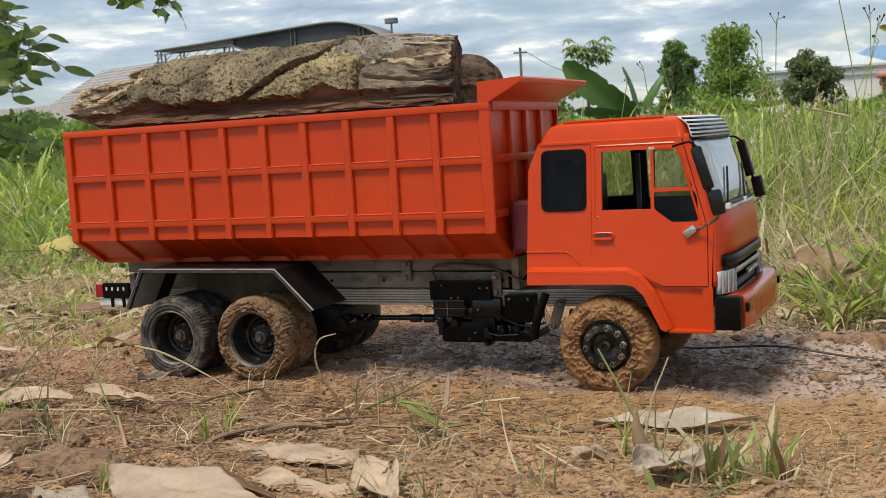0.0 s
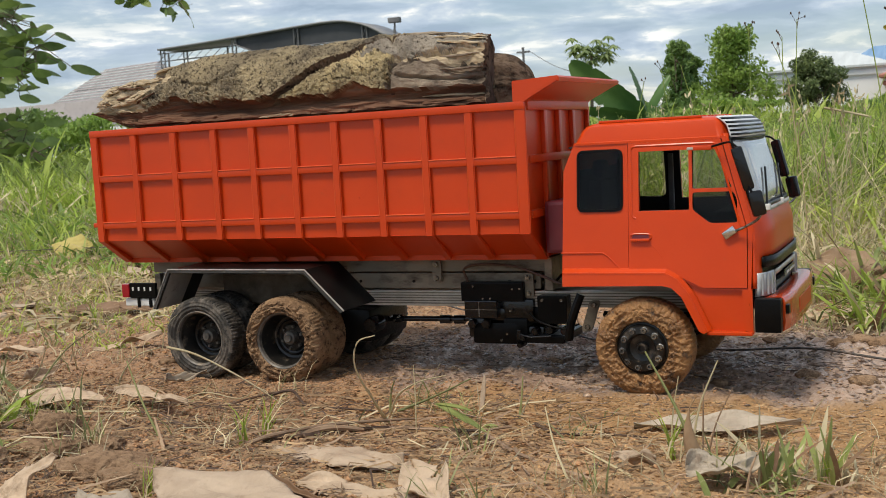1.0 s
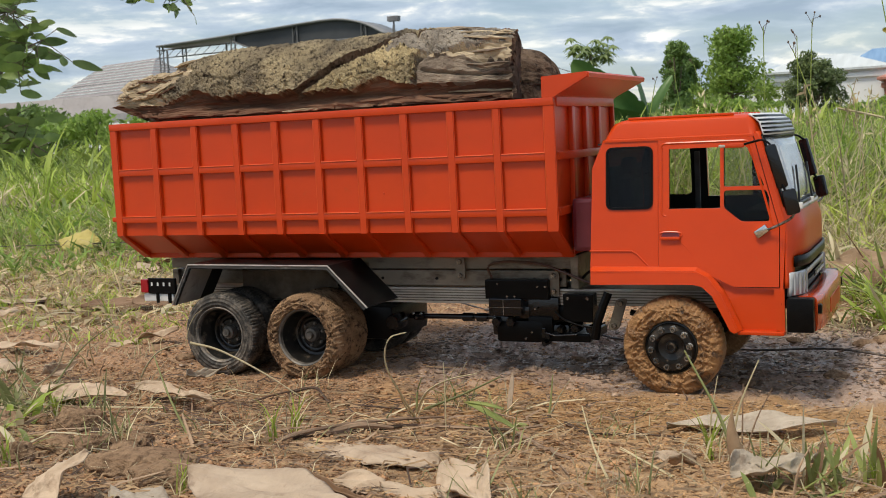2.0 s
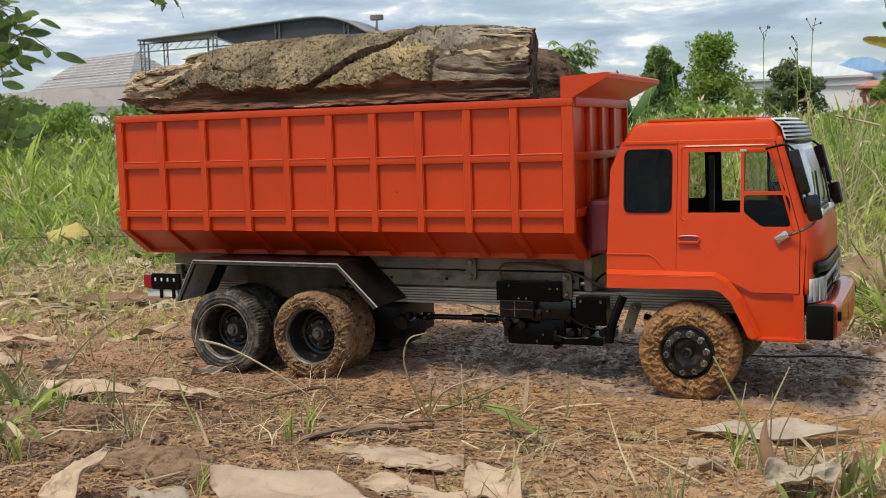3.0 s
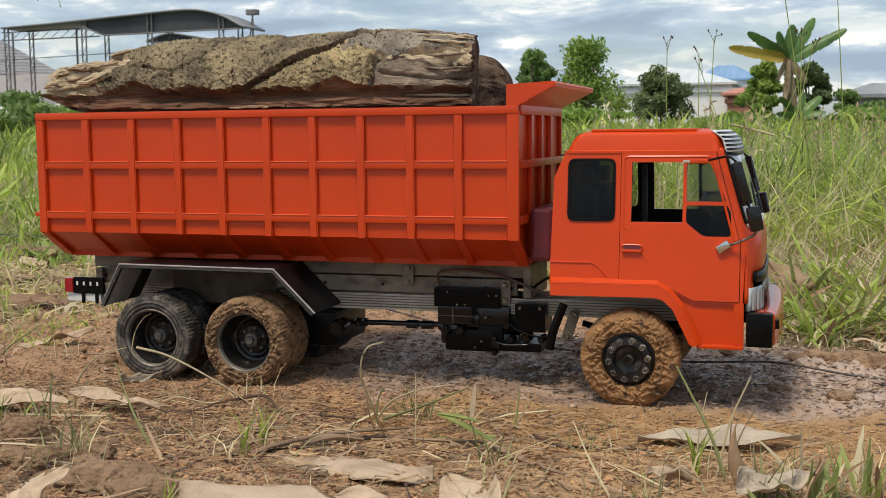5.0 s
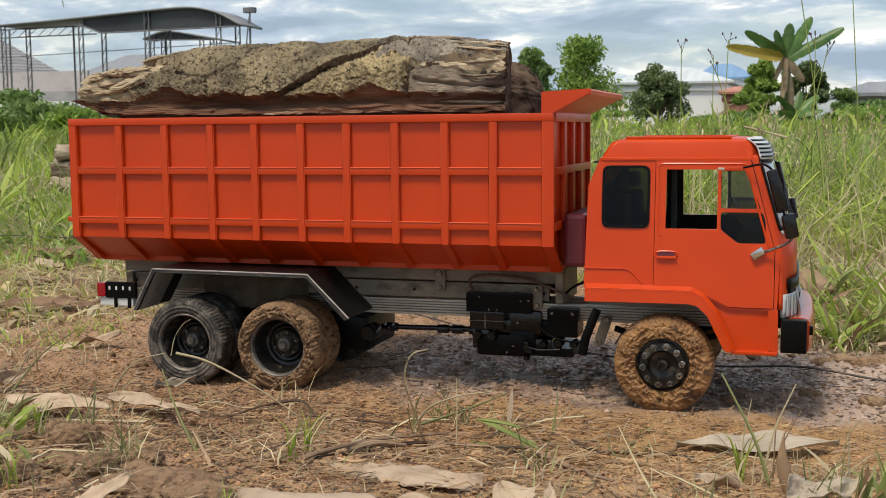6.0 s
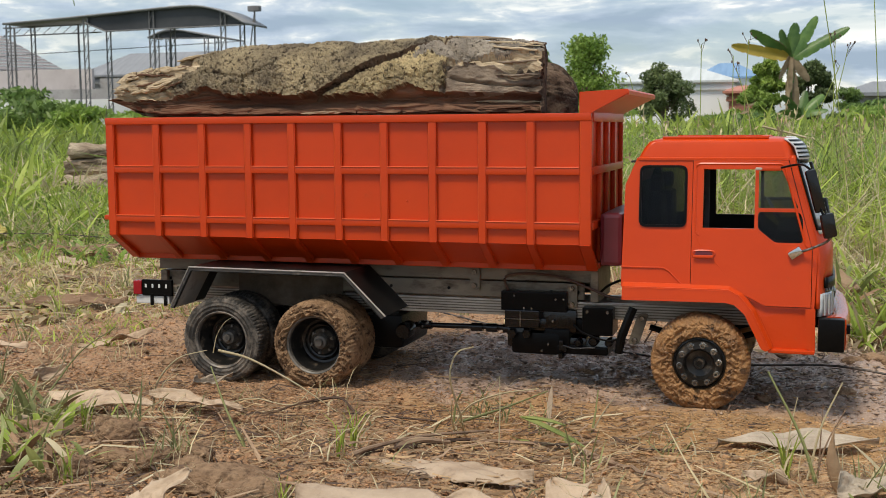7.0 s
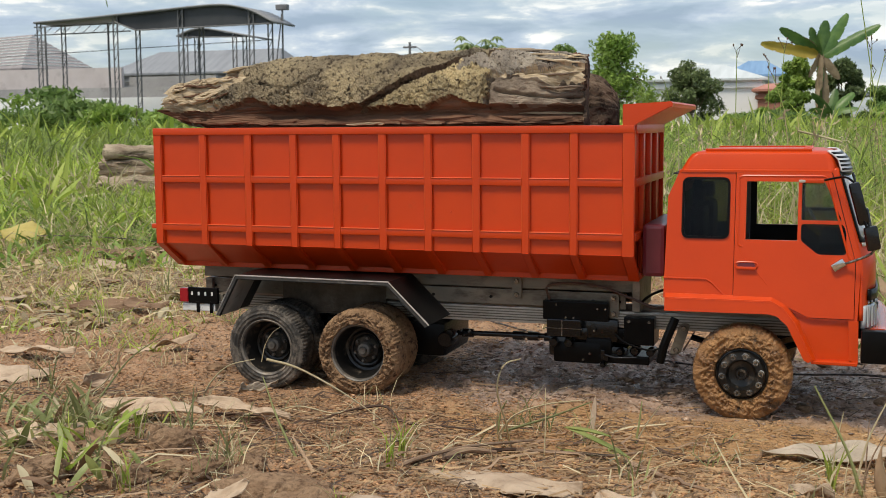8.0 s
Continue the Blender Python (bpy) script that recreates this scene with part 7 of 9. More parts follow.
def folded_leaf(x, y):
    """A withered leaf that stands on its tip, rolled round its rib, with a thin curling stalk end."""
    bm = bmesh.new()
    rows = []
    for i in range(25):
        u = i / 24
        half = 0.0085 * math.sin(math.pi * min(u * 1.05 + 0.10, 1.0) ** 0.8) ** 1.1 * (1 - 0.55 * u) + 0.0006
        mid = Vector((x - 0.004 * u - 0.006 * math.sin(u * 3.0), y - 0.004 * u, ground_z(x, y) - 0.002 + 0.052 * u))
        mid += Vector((0.003 * max(u - 0.85, 0) / 0.15, 0, 0))
        row = []
        for k in range(11):
            a = -2.3 + 3.6 * k / 10
            rr = half * (0.75 + 0.12 * noise.noise(Vector((u * 5, k * 0.4, 3))))
            row.append(bm.verts.new(mid + Vector((math.cos(a) * rr, math.sin(a) * rr * 0.8, 0.0012 * noise.noise(Vector((u * 9, k * 0.7, 1)))))))
        rows.append(row)
    for a, b in zip(rows, rows[1:]):
        for k in range(10):
            bm.faces.new((a[k], a[k + 1], b[k + 1], b[k]))
    return bm


tagged(thick(part("dry_leaf", folded_leaf(0.490, -0.284), CURLED, None, smooth="all"), 0.0005), "brown leaf curled upright round its stalk", "dry leaf", "dry leaves on the ground")
dry_leaf(0.441, -0.266, 0.030, 0.012, -9, 0.1, 0.3, seed=17, label="small pale dry leaf on the soil")
dry_leaf(0.492, 0.620, 0.130, 0.062, -40, 0.03, -0.2, material=CURLED, seed=18, lift=0.034, roll=44, label="large brown dry leaf propped against grass")
dry_leaf(0.500, 0.420, 0.070, 0.030, 20, 0.05, -0.2, seed=19, label="pale dry leaf at the grass edge")
dry_leaf(-1.300, 1.110, 0.112, 0.072, 14, 0.03, -0.3, material=YELLOW_LEAF, seed=20, lift=0.030, roll=42, label="yellow fallen leaf in low grass")
dry_leaf(0.151, -0.444, 0.060, 0.024, -11, 0.06, -0.2, material=GREY_LEAF, seed=21, lift=0.004)
dry_leaf(-0.090, -0.050, 0.045, 0.009, 60, 0.2, 0.3, material=GREY_LEAF, seed=22, lift=0.010, roll=30, label="narrow pale dry blade beside a tyre")
for k, (x, y, l, w, turn, mat) in enumerate(((-0.62, 0.62, 0.11, 0.05, 20, BROWN_LEAF), (-0.85, 0.80, 0.12, 0.05, -30, DRY_LEAF), (-0.55, 0.85, 0.15, 0.06, 5, BROWN_LEAF), (-0.95, 1.0, 0.14, 0.06, 40, BROWN_LEAF), (-0.70, 1.02, 0.12, 0.05, -15, DRY_LEAF), (-1.10, 0.95, 0.12, 0.05, 10, BROWN_LEAF), (-0.42, 0.70, 0.10, 0.04, 60, DRY_LEAF),
                                             (-0.50, 0.38, 0.07, 0.03, 15, BROWN_LEAF), (-0.36, 0.47, 0.08, 0.03, -25, BROWN_LEAF), (0.53, 0.44, 0.09, 0.03, 50, DRY_LEAF), (0.62, 0.33, 0.08, 0.03, -10, DRY_LEAF), (-0.68, 0.25, 0.06, 0.03, 70, DRY_LEAF))):
    dry_leaf(x, y, l, w, turn, 0.08, -0.25, mat, 40 + k, "fallen brown leaf among sparse grass", lift=0.006)


fall = random.Random(77)
for k in range(34):
    x, y = fall.uniform(-1.35, -0.34), fall.uniform(0.34, 1.25)
    dry_leaf(x, y, fall.uniform(0.05, 0.13), fall.uniform(0.022, 0.05), fall.uniform(-60, 60), 0.05, -0.2, (BROWN_LEAF, DRY_LEAF, BROWN_LEAF)[k % 3], 80 + k, "fallen brown leaf among sparse grass", lift=0.005, roll=fall.uniform(-10, 25))


# ---- twigs, straws, cable, stones ----
def twig(points, radius, material=TWIG, label="thin dry twig on the soil", category="twig", end=None, group="twigs on the ground"):
    line = [Vector((x, y, max(z, ground_z(x, y) + radius * 0.5))) if k else Vector((x, y, z)) for k, (x, y, z) in enumerate(smooth_line([(x, y, ground_z(x, y) + z) for x, y, z in points], 6))]
    ob = part("twig", tube(line, radius, 6, end_radius=radius * 0.5 if end is None else end), material, None, smooth=True)
    return tagged(ob, label, category, group)


twig([(0.152, -0.294, 0.003), (0.165, -0.277, 0.004), (0.184, -0.223, 0.006), (0.207, -0.167, 0.008), (0.217, -0.141, 0.006)], 0.0018)
twig([(0.158, -0.281, 0.004), (0.176, -0.257, 0.005), (0.198, -0.187, 0.006), (0.220, -0.162, 0.004)], 0.0026, DARK_TWIG, "dark rotten twig on the soil")
twig([(0.173, -0.252, 0.006), (0.187, -0.228, 0.008), (0.202, -0.204, 0.006)], 0.0030, TWIG, "grey peeling rotten stick on the soil")
twig([(0.213, -0.181, 0.004), (0.233, -0.168, 0.006), (0.286, -0.173, 0.005), (0.313, -0.162, 0.004)], 0.0018, TWIG, "pale bent twig on the soil")
twig([(0.303, -0.191, 0.006), (0.314, -0.204, 0.006), (0.346, -0.247, 0.004), (0.375, -0.281, 0.003)], 0.0022, TWIG, "pale bent twig on the soil")
twig([(0.317, -0.121, 0.002), (0.341, -0.139, 0.003), (0.363, -0.152, 0.002), (0.396, -0.143, 0.002), (0.416, -0.137, 0.002)], 0.0016, DARK_TWIG, "dark wet twig in mud")
twig([(-0.086, -0.139, 0.004), (-0.047, -0.137, 0.006), (0.002, -0.127, 0.005), (0.020, -0.100, 0.005), (0.035, -0.060, 0.004)], 0.0016, DARK_TWIG, "thin dark root on the soil")
twig([(0.020, -0.070, 0.006), (0.060, -0.085, 0.008), (0.084, -0.098, 0.006), (0.126, -0.107, 0.005), (0.161, -0.108, 0.004)], 0.0015, DARK_TWIG, "thin dark root on the soil")
twig([(-0.140, -0.075, 0.003), (-0.100, -0.100, 0.012), (-0.047, -0.134, 0.010), (0.025, -0.228, 0.002)], 0.0012, TWIG)
STRAWS = [([(0.198, -0.147, 0.0), (0.207, -0.191, 0.030), (0.208, -0.221, 0.060), (0.215, -0.228, 0.078), (0.227, -0.221, 0.083)], STRAW, 0.0011),
          ([(0.185, -0.133, 0.0), (0.191, -0.162, 0.022), (0.199, -0.186, 0.040)], STRAW, 0.0009),
          ([(0.176, -0.110, 0.0), (0.198, -0.131, 0.026), (0.232, -0.159, 0.044), (0.269, -0.186, 0.050)], STRAW, 0.0012),
          ([(0.180, -0.100, 0.004), (0.222, -0.112, 0.020), (0.263, -0.124, 0.038)], DULL, 0.0015),
          ([(0.176, -0.108, 0.0), (0.180, -0.112, 0.020), (0.187, -0.117, 0.034)], DULL, 0.0012),
          ([(0.234, -0.174, 0.0), (0.235, -0.174, 0.030), (0.235, -0.174, 0.060)], STRAW, 0.0007),
          ([(0.188, -0.068, 0.0), (0.196, -0.068, 0.020), (0.209, -0.068, 0.041)], STRAW, 0.0006),
          ([(0.297, -0.104, 0.0), (0.300, -0.104, 0.018), (0.302, -0.104, 0.036)], DULL, 0.0012), ([(0.297, -0.104, 0.0), (0.306, -0.104, 0.016), (0.318, -0.104, 0.034)], STRAW, 0.0008),
          ([(-0.021, -0.162, 0.066), (0.006, -0.155, 0.056), (0.041, -0.139, 0.031), (0.073, -0.122, 0.006)], STRAW, 0.0013),
          ([(-0.026, -0.162, 0.062), (-0.022, -0.162, 0.078), (-0.014, -0.162, 0.090), (-0.006, -0.162, 0.093)], STRAW, 0.0005),
          ([(-0.101, -0.141, 0.0), (-0.093, -0.145, 0.030), (-0.070, -0.147, 0.048), (-0.039, -0.150, 0.054)], STRAW, 0.0011),
          ([(-0.044, -0.122, 0.006), (-0.008, -0.127, 0.018), (0.031, -0.124, 0.016), (0.053, -0.124, 0.032)], STRAW, 0.0008),
          ([(0.072, -0.291, 0.0), (0.055, -0.291, 0.031), (0.043, -0.291, 0.066)], DULL, 0.0012),
          ([(0.100, -0.324, 0.0), (0.084, -0.309, 0.006), (0.069, -0.295, 0.018)], TWIG, 0.0018),
          ([(-0.225, -0.057, 0.0), (-0.221, -0.057, 0.012), (-0.213, -0.057, 0.026)], TWIG, 0.0010), ([(-0.225, -0.057, 0.0), (-0.230, -0.057, 0.012), (-0.238, -0.057, 0.020)], TWIG, 0.0008),
          ([(0.474, -0.229, 0.0), (0.463, -0.229, 0.036), (0.441, -0.229, 0.074)], DULL, 0.0016), ([(0.469, -0.228, 0.0), (0.477, -0.228, 0.040), (0.490, -0.228, 0.071)], STRAW, 0.0011),
          ([(0.476, -0.219, 0.0), (0.477, -0.219, 0.028), (0.478, -0.219, 0.053)], TWIG, 0.0008), ([(0.475, -0.199, 0.0), (0.482, -0.199, 0.025), (0.494, -0.199, 0.050)], TWIG, 0.0009),
          ([(0.454, -0.219, 0.0), (0.456, -0.219, 0.030), (0.461, -0.219, 0.058)], STRAW, 0.0008), ([(0.523, -0.326, 0.0), (0.527, -0.326, 0.020), (0.535, -0.326, 0.038)], TWIG, 0.0010),
          ([(0.528, -0.074, 0.0), (0.533, -0.074, 0.014), (0.541, -0.074, 0.026)], STRAW, 0.0007), ([(0.410, -0.310, 0.0), (0.392, -0.285, 0.022), (0.374, -0.250, 0.040)], STRAW, 0.0010),
          ([(0.448, -0.300, 0.002), (0.419, -0.281, 0.010), (0.405, -0.267, 0.012)], STRAW, 0.0010),
          ([(-0.300, 0.020, 0.002), (-0.285, 0.0, 0.03), (-0.255, -0.02, 0.05)], STRAW, 0.0009), ([(-0.228, -0.122, 0.002), (-0.205, -0.10, 0.04), (-0.17, -0.09, 0.066)], DULL, 0.0011), ([(-0.258, -0.122, 0.002), (-0.211, -0.134, 0.03), (-0.185, -0.141, 0.055)], STRAW, 0.0010)]
for pts, mat, thickness in STRAWS:
    twig(pts, thickness, mat, "thin arching straw rooted in the soil" if mat is not DULL else "thin green grass stem rooted in the soil", "straw", thickness * 0.4, "single straws")
for turn, length, rise in ((-36, 0.075, 0.16), (-30, 0.068, 0.10), (-42, 0.060, 0.22), (-25, 0.045, 0.28)):      # flattened green sheath on a stalk
    bm = strap_leaf(length, 0.0065, rise, 0.02, 0.5)
    bm.transform(pose(0.250, -0.168, ground_z(0.250, -0.168) + 0.024, 0, 14, turn))
    tagged(thick(part("grass_sheath", bm, WEED_LEAF, None, smooth="all"), 0.0006), "fresh green grass sheath bent flat over the soil", "grass sheath", "flattened grass sheaths")
blade = strap_leaf(0.036, 0.005, 1.35, 0.0)
blade.transform(pose(0.2560, -0.090, ground_z(0.2560, -0.090) - 0.001, 0, 0, 75))
tagged(thick(part("upright_straw", blade, DRY_LEAF, None), 0.0006), "pale dry blade standing upright in mud", "straw", "single straws")
ob = twig([(-2.4, 0.92, 0.025), (-1.45, 1.08, 0.025), (-1.1, 1.12, 0.03), (-0.7, 0.98, 0.02), (-0.3, 0.70, 0.01), (0.05, 0.40, 0.006), (0.25, 0.25, 0.004), (0.40, 0.205, 0.004), (0.50, 0.196, 0.004), (0.60, 0.172, 0.003), (0.80, 0.150, 0.003), (1.3, 0.05, 0.003)], 0.0012, CABLE, "black cable lying across the ground behind the truck", "cable", 0.0012, "")
ob.name = "cable"
for k, (x, y, l) in enumerate(((0.33, 0.30, 0.05), (0.365, 0.335, 0.06), (0.30, 0.31, 0.04))):
    twig([(x - l * 0.3, y, 0.0), (x, y + 0.005, 0.02), (x + l * 0.2, y, 0.045)], 0.0012, DARK_TWIG, "thin bare twig standing in mud")
for x0, y0 in ((0.205, 0.34), (0.200, 0.345), (0.212, 0.335)):
    twig([(x0, y0, 0.0), (x0 - 0.012, y0, 0.04), (x0 - 0.035 + (x0 - 0.2) * 4, y0, 0.075)], 0.0011, TWIG, "thin bare stem standing behind the truck")


def lump(name, x, y, sx, sy, sz, seed, label, category, material=STONE, sub=4, group="", turn=0.0):
    bm = bmesh.new()
    bmesh.ops.create_icosphere(bm, subdivisions=sub, radius=1.0)
    for v in bm.verts:
        p = v.co.copy()
        d = 1 + 0.30 * noise.noise(p * 1.3 + Vector((seed, 0, 0))) + 0.13 * noise.noise(p * 3.6 + Vector((0, seed, 0))) + 0.07 * noise.noise(p * 9 + Vector((0, 0, seed))) + 0.04 * noise.noise(p * 22 + Vector((0, 0, seed)))
        v.co = Vector((p.x * sx * d, p.y * sy * d, p.z * sz * d))
    bm.transform(pose(x, y, ground_z(x, y) + sz * 0.25, 0, 0, turn))
    return tagged(part(name, bm, material, None, smooth="all"), label, category, group)


for k, (x, y, sx, sy, sz) in enumerate(((0.096, -0.376, 0.042, 0.024, 0.009), (0.130, -0.394, 0.024, 0.016, 0.009), (-0.032, -0.294, 0.020, 0.012, 0.010), (0.026, -0.346, 0.020, 0.012, 0.007), (-0.082, -0.392, 0.026, 0.014, 0.009), (-0.060, -0.277, 0.014, 0.009, 0.008), (0.050, -0.324, 0.015, 0.010, 0.005), (-0.178, -0.364, 0.022, 0.014, 0.009),
                                         (-0.001, -0.347, 0.018, 0.012, 0.008), (0.057, -0.350, 0.012, 0.009, 0.007), (-0.113, -0.297, 0.016, 0.010, 0.008), (-0.017, -0.381, 0.016, 0.011, 0.008), (0.044, -0.309, 0.012, 0.008, 0.006), (-0.092, -0.332, 0.014, 0.010, 0.007), (-0.145, -0.312, 0.012, 0.008, 0.006), (0.012, -0.300, 0.009, 0.006, 0.005), (-0.045, -0.322, 0.010, 0.007, 0.006))):
    lump("soil_clod", x, y, sx, sy, sz * 1.25, 3.1 * k, "large dry brown soil clod", "soil clod", STONE, 5, "soil clods in the foreground", 20 * k)
for k, (x, y, sx, sy, sz) in enumerate(((0.590, 0.262, 0.045, 0.022, 0.013), (0.665, 0.245, 0.050, 0.026, 0.015), (0.540, 0.262, 0.016, 0.010, 0.007))):
    lump("flat_stone", x, y, sx, sy, sz, 7.7 * k, "flat reddish brown stone at the grass edge", "stone", STONE, 4, "stones at the grass edge", -8)
for k, (x, y, s) in enumerate(((0.448, 0.265, 0.006), (0.520, 0.250, 0.009), (0.455, 0.330, 0.008), (0.505, 0.110, 0.008), (0.430, 0.070, 0.006), (0.560, 0.06, 0.009), (0.250, 0.120, 0.007), (0.215, 0.04, 0.005), (-0.20, 0.06, 0.008), (-0.27, 0.10, 0.010), (-0.34, 0.02, 0.009), (-0.04, -0.04, 0.005))):
    lump("pebble", x, y, s * 1.4, s, s * 0.6, 1.3 * k, "small brown soil lump on mud", "pebble", STONE, 3, "pebbles round the truck")


def crumbs(name, seed, n, x0, x1, y0, y1, s0, s1, material, label, flat=0.6):
    """Many crumbs of soil, each a small uneven block."""
    rng = np.random.default_rng(seed)
    base = np.array([(1, 0, 0), (-1, 0, 0), (0, 1, 0), (0, -1, 0), (0, 0, 1), (0, 0, -1)], float)
    tri = np.array([(0, 2, 4), (2, 1, 4), (1, 3, 4), (3, 0, 4), (2, 0, 5), (1, 2, 5), (3, 1, 5), (0, 3, 5)])
    xy = np.column_stack([rng.uniform(x0, x1, n), rng.uniform(y0, y1, n)])
    stray = rng.random(n) < 0.4
    xy[stray] += rng.normal(0, 0.22, (int(stray.sum()), 2)) * (1, 0.35 if y0 > -0.2 else 0.7)
    z = heights_of(xy)
    size = rng.uniform(s0, s1, n) * rng.uniform(0.4, 1.0, n)
    jit = base[None] * rng.uniform(0.6, 1.3, (n, 6, 1)) + rng.normal(0, 0.22, (n, 6, 3))
    jit *= size[:, None, None]
    jit[:, :, 0] *= rng.uniform(0.8, 1.8, n)[:, None]
    jit[:, :, 2] *= flat
    verts = jit + np.column_stack([xy, z + size * 0.15])[:, None, :]
    faces = (np.arange(n) * 6)[:, None, None] + tri[None]
    me = quick_mesh(name, verts.reshape(-1, 3), np.zeros((0, 4)), faces.reshape(-1, 3), material)
    return tagged(new(name, me), label, "soil", kind="stuff")


TAN_CLOD = surface("sandy_soil_crumb", (0.37, 0.222, 0.112), (0.59, 0.38, 0.205), 60, 0.95, bump=0.001, bump_scale=400, island=0.35, gloss=0.1)
crumbs("soil_crumbs", 21, 52000, -0.62, 0.26, -0.48, 0.02, 0.0007, 0.0024, CLOD, "loose brown crumbs of dry soil")
crumbs("sandy_crumbs", 26, 24000, 0.20, 0.82, -0.48, -0.01, 0.0005, 0.0019, TAN_CLOD, "loose tan crumbs of sandy soil")
crumbs("soil_crumbs", 25, 4200, -0.75, 0.42, -0.48, -0.12, 0.0014, 0.0044, CLOD, "loose brown lumps of dry soil", 0.5)
crumbs("soil_crumbs", 22, 16000, -1.20, 0.10, 0.0, 0.95, 0.0007, 0.0030, CLOD, "loose brown crumbs of dry soil")
WET_CLOD = surface("wet_mud_crumb", (0.16, 0.108, 0.08), (0.44, 0.315, 0.236), 50, 0.28, bump=0.001, island=0.4, gloss=0.6)
crumbs("mud_crumbs", 23, 22000, 0.03, 1.00, 0.015, 0.40, 0.0006, 0.0030, WET_CLOD, "churned dark wet mud crumbs", 0.45)
crumbs("mud_clods", 28, 520, 0.08, 0.62, 0.03, 0.30, 0.0028, 0.0062, WET_CLOD, "churned ridges and lumps of wet mud", 0.4)
crumbs("soil_crumbs", 24, 9000, 0.10, 1.20, 0.36, 0.95, 0.0008, 0.0032, CLOD, "loose brown crumbs of dry soil")


def litter(seed, n, x0, x1, y0, y1, l0, l1, material, label):
    """Short bits of straw that lie flat."""
    rng = np.random.default_rng(seed)
    xy = np.column_stack([rng.uniform(x0, x1, n), rng.uniform(y0, y1, n)])
    stray = rng.random(n) < 0.3
    xy[stray] += rng.normal(0, 0.25, (int(stray.sum()), 2)) * (1, 0.7)
    z = heights_of(xy)
    a, l, w = rng.uniform(0, np.pi, n), rng.uniform(l0, l1, n), rng.uniform(0.0006, 0.0018, n)
    d, s = np.stack([np.cos(a), np.sin(a) * 0.7, rng.normal(0, 0.12, n)], 1), np.stack([-np.sin(a), np.cos(a), np.full(n, 0.5)], 1)
    c = np.column_stack([xy, z + 0.003])
    mid = c + s * (l * rng.normal(0, 0.12, n))[:, None]
    pts = [c - d * l[:, None] / 2 - s * w[:, None] / 2, c - d * l[:, None] / 2 + s * w[:, None] / 2, mid + s * w[:, None] / 2, mid - s * w[:, None] / 2, c + d * l[:, None] / 2 + s * w[:, None] / 3, c + d * l[:, None] / 2 - s * w[:, None] / 3]
    verts = np.stack(pts, 1).reshape(-1, 3)
    base = (np.arange(n) * 6)[:, None]
    quads = np.concatenate([base + np.array([[0, 1, 2, 3]]), base + np.array([[3, 2, 4, 5]])])
    me = quick_mesh("litter", verts, quads, np.zeros((0, 3)), material)
    return tagged(new("litter", me), label, "litter", kind="stuff")


litter(35, 9000, -0.70, 0.75, -0.47, -0.02, 0.003, 0.011, LITTER, "tiny dry chips scattered on soil")
litter(36, 2200, -0.70, 0.30, -0.47, -0.02, 0.003, 0.014, DARK_TWIG, "tiny dark chips scattered on soil")
litter(37, 900, 0.20, 0.75, -0.47, -0.10, 0.006, 0.030, LITTER, "short straw bits on sandy soil")
litter(38, 350, 0.20, 0.75, -0.47, -0.05, 0.004, 0.025, TWIG, "brown twig bits on sandy soil")
litter(39, 170, -0.5, 0.70, -0.45, -0.08, 0.030, 0.085, STRAW, "long pale straws lying on soil")
litter(40, 200, -0.5, 0.60, -0.45, -0.06, 0.030, 0.090, TWIG, "long thin twigs lying on soil")
litter(31, 3000, -0.70, 0.36, -0.46, -0.05, 0.010, 0.040, LITTER, "dry straw bits scattered on soil")
litter(32, 700, -0.70, 0.32, -0.46, -0.03, 0.010, 0.05, DARK_TWIG, "dark rotten twig bits scattered on soil")
litter(33, 2600, -1.5, 1.0, 0.30, 1.2, 0.015, 0.07, LITTER, "dry straw bits at the grass edge")
litter(34, 500, 0.05, 0.9, 0.03, 0.35, 0.010, 0.04, DARK_TWIG, "dark bits in wet mud")


# ---- trees and shrubs ----
def leaf_cloud(rng, blobs, n, size, squash=0.8):
    """Small pointed leaves, four points each, scattered through the blobs' outer parts."""
    blobs = np.asarray(blobs, float)
    weight = blobs[:, 3] * blobs[:, 4] * blobs[:, 5]
    pick = rng.choice(len(blobs), n, p=weight / weight.sum())
    d = rng.normal(0, 1, (n, 3))
    d /= np.linalg.norm(d, axis=1)[:, None]
    r = rng.random(n) ** 0.45
    c = blobs[pick, :3] + d * blobs[pick, 3:6] * r[:, None]
    a = rng.normal(0, 1, (n, 3))
    a[:, 2] -= 0.4
    a /= np.linalg.norm(a, axis=1)[:, None]
    b = np.cross(a, rng.normal(0, 1, (n, 3)))
    b /= np.linalg.norm(b, axis=1)[:, None]
    s = size * rng.uniform(0.6, 1.3, n)[:, None]
    fold = np.cross(a, b) * 0.15
    pts = [c - a * s, c + b * s * 0.42 + fold * s, c + a * s, c - b * s * 0.42 + fold * s]
    verts = np.stack(pts, 1).reshape(-1, 3)
    quads = (np.arange(n) * 4)[:, None] + np.array([[0, 1, 2, 3]])
    return verts, quads, np.zeros((0, 3))


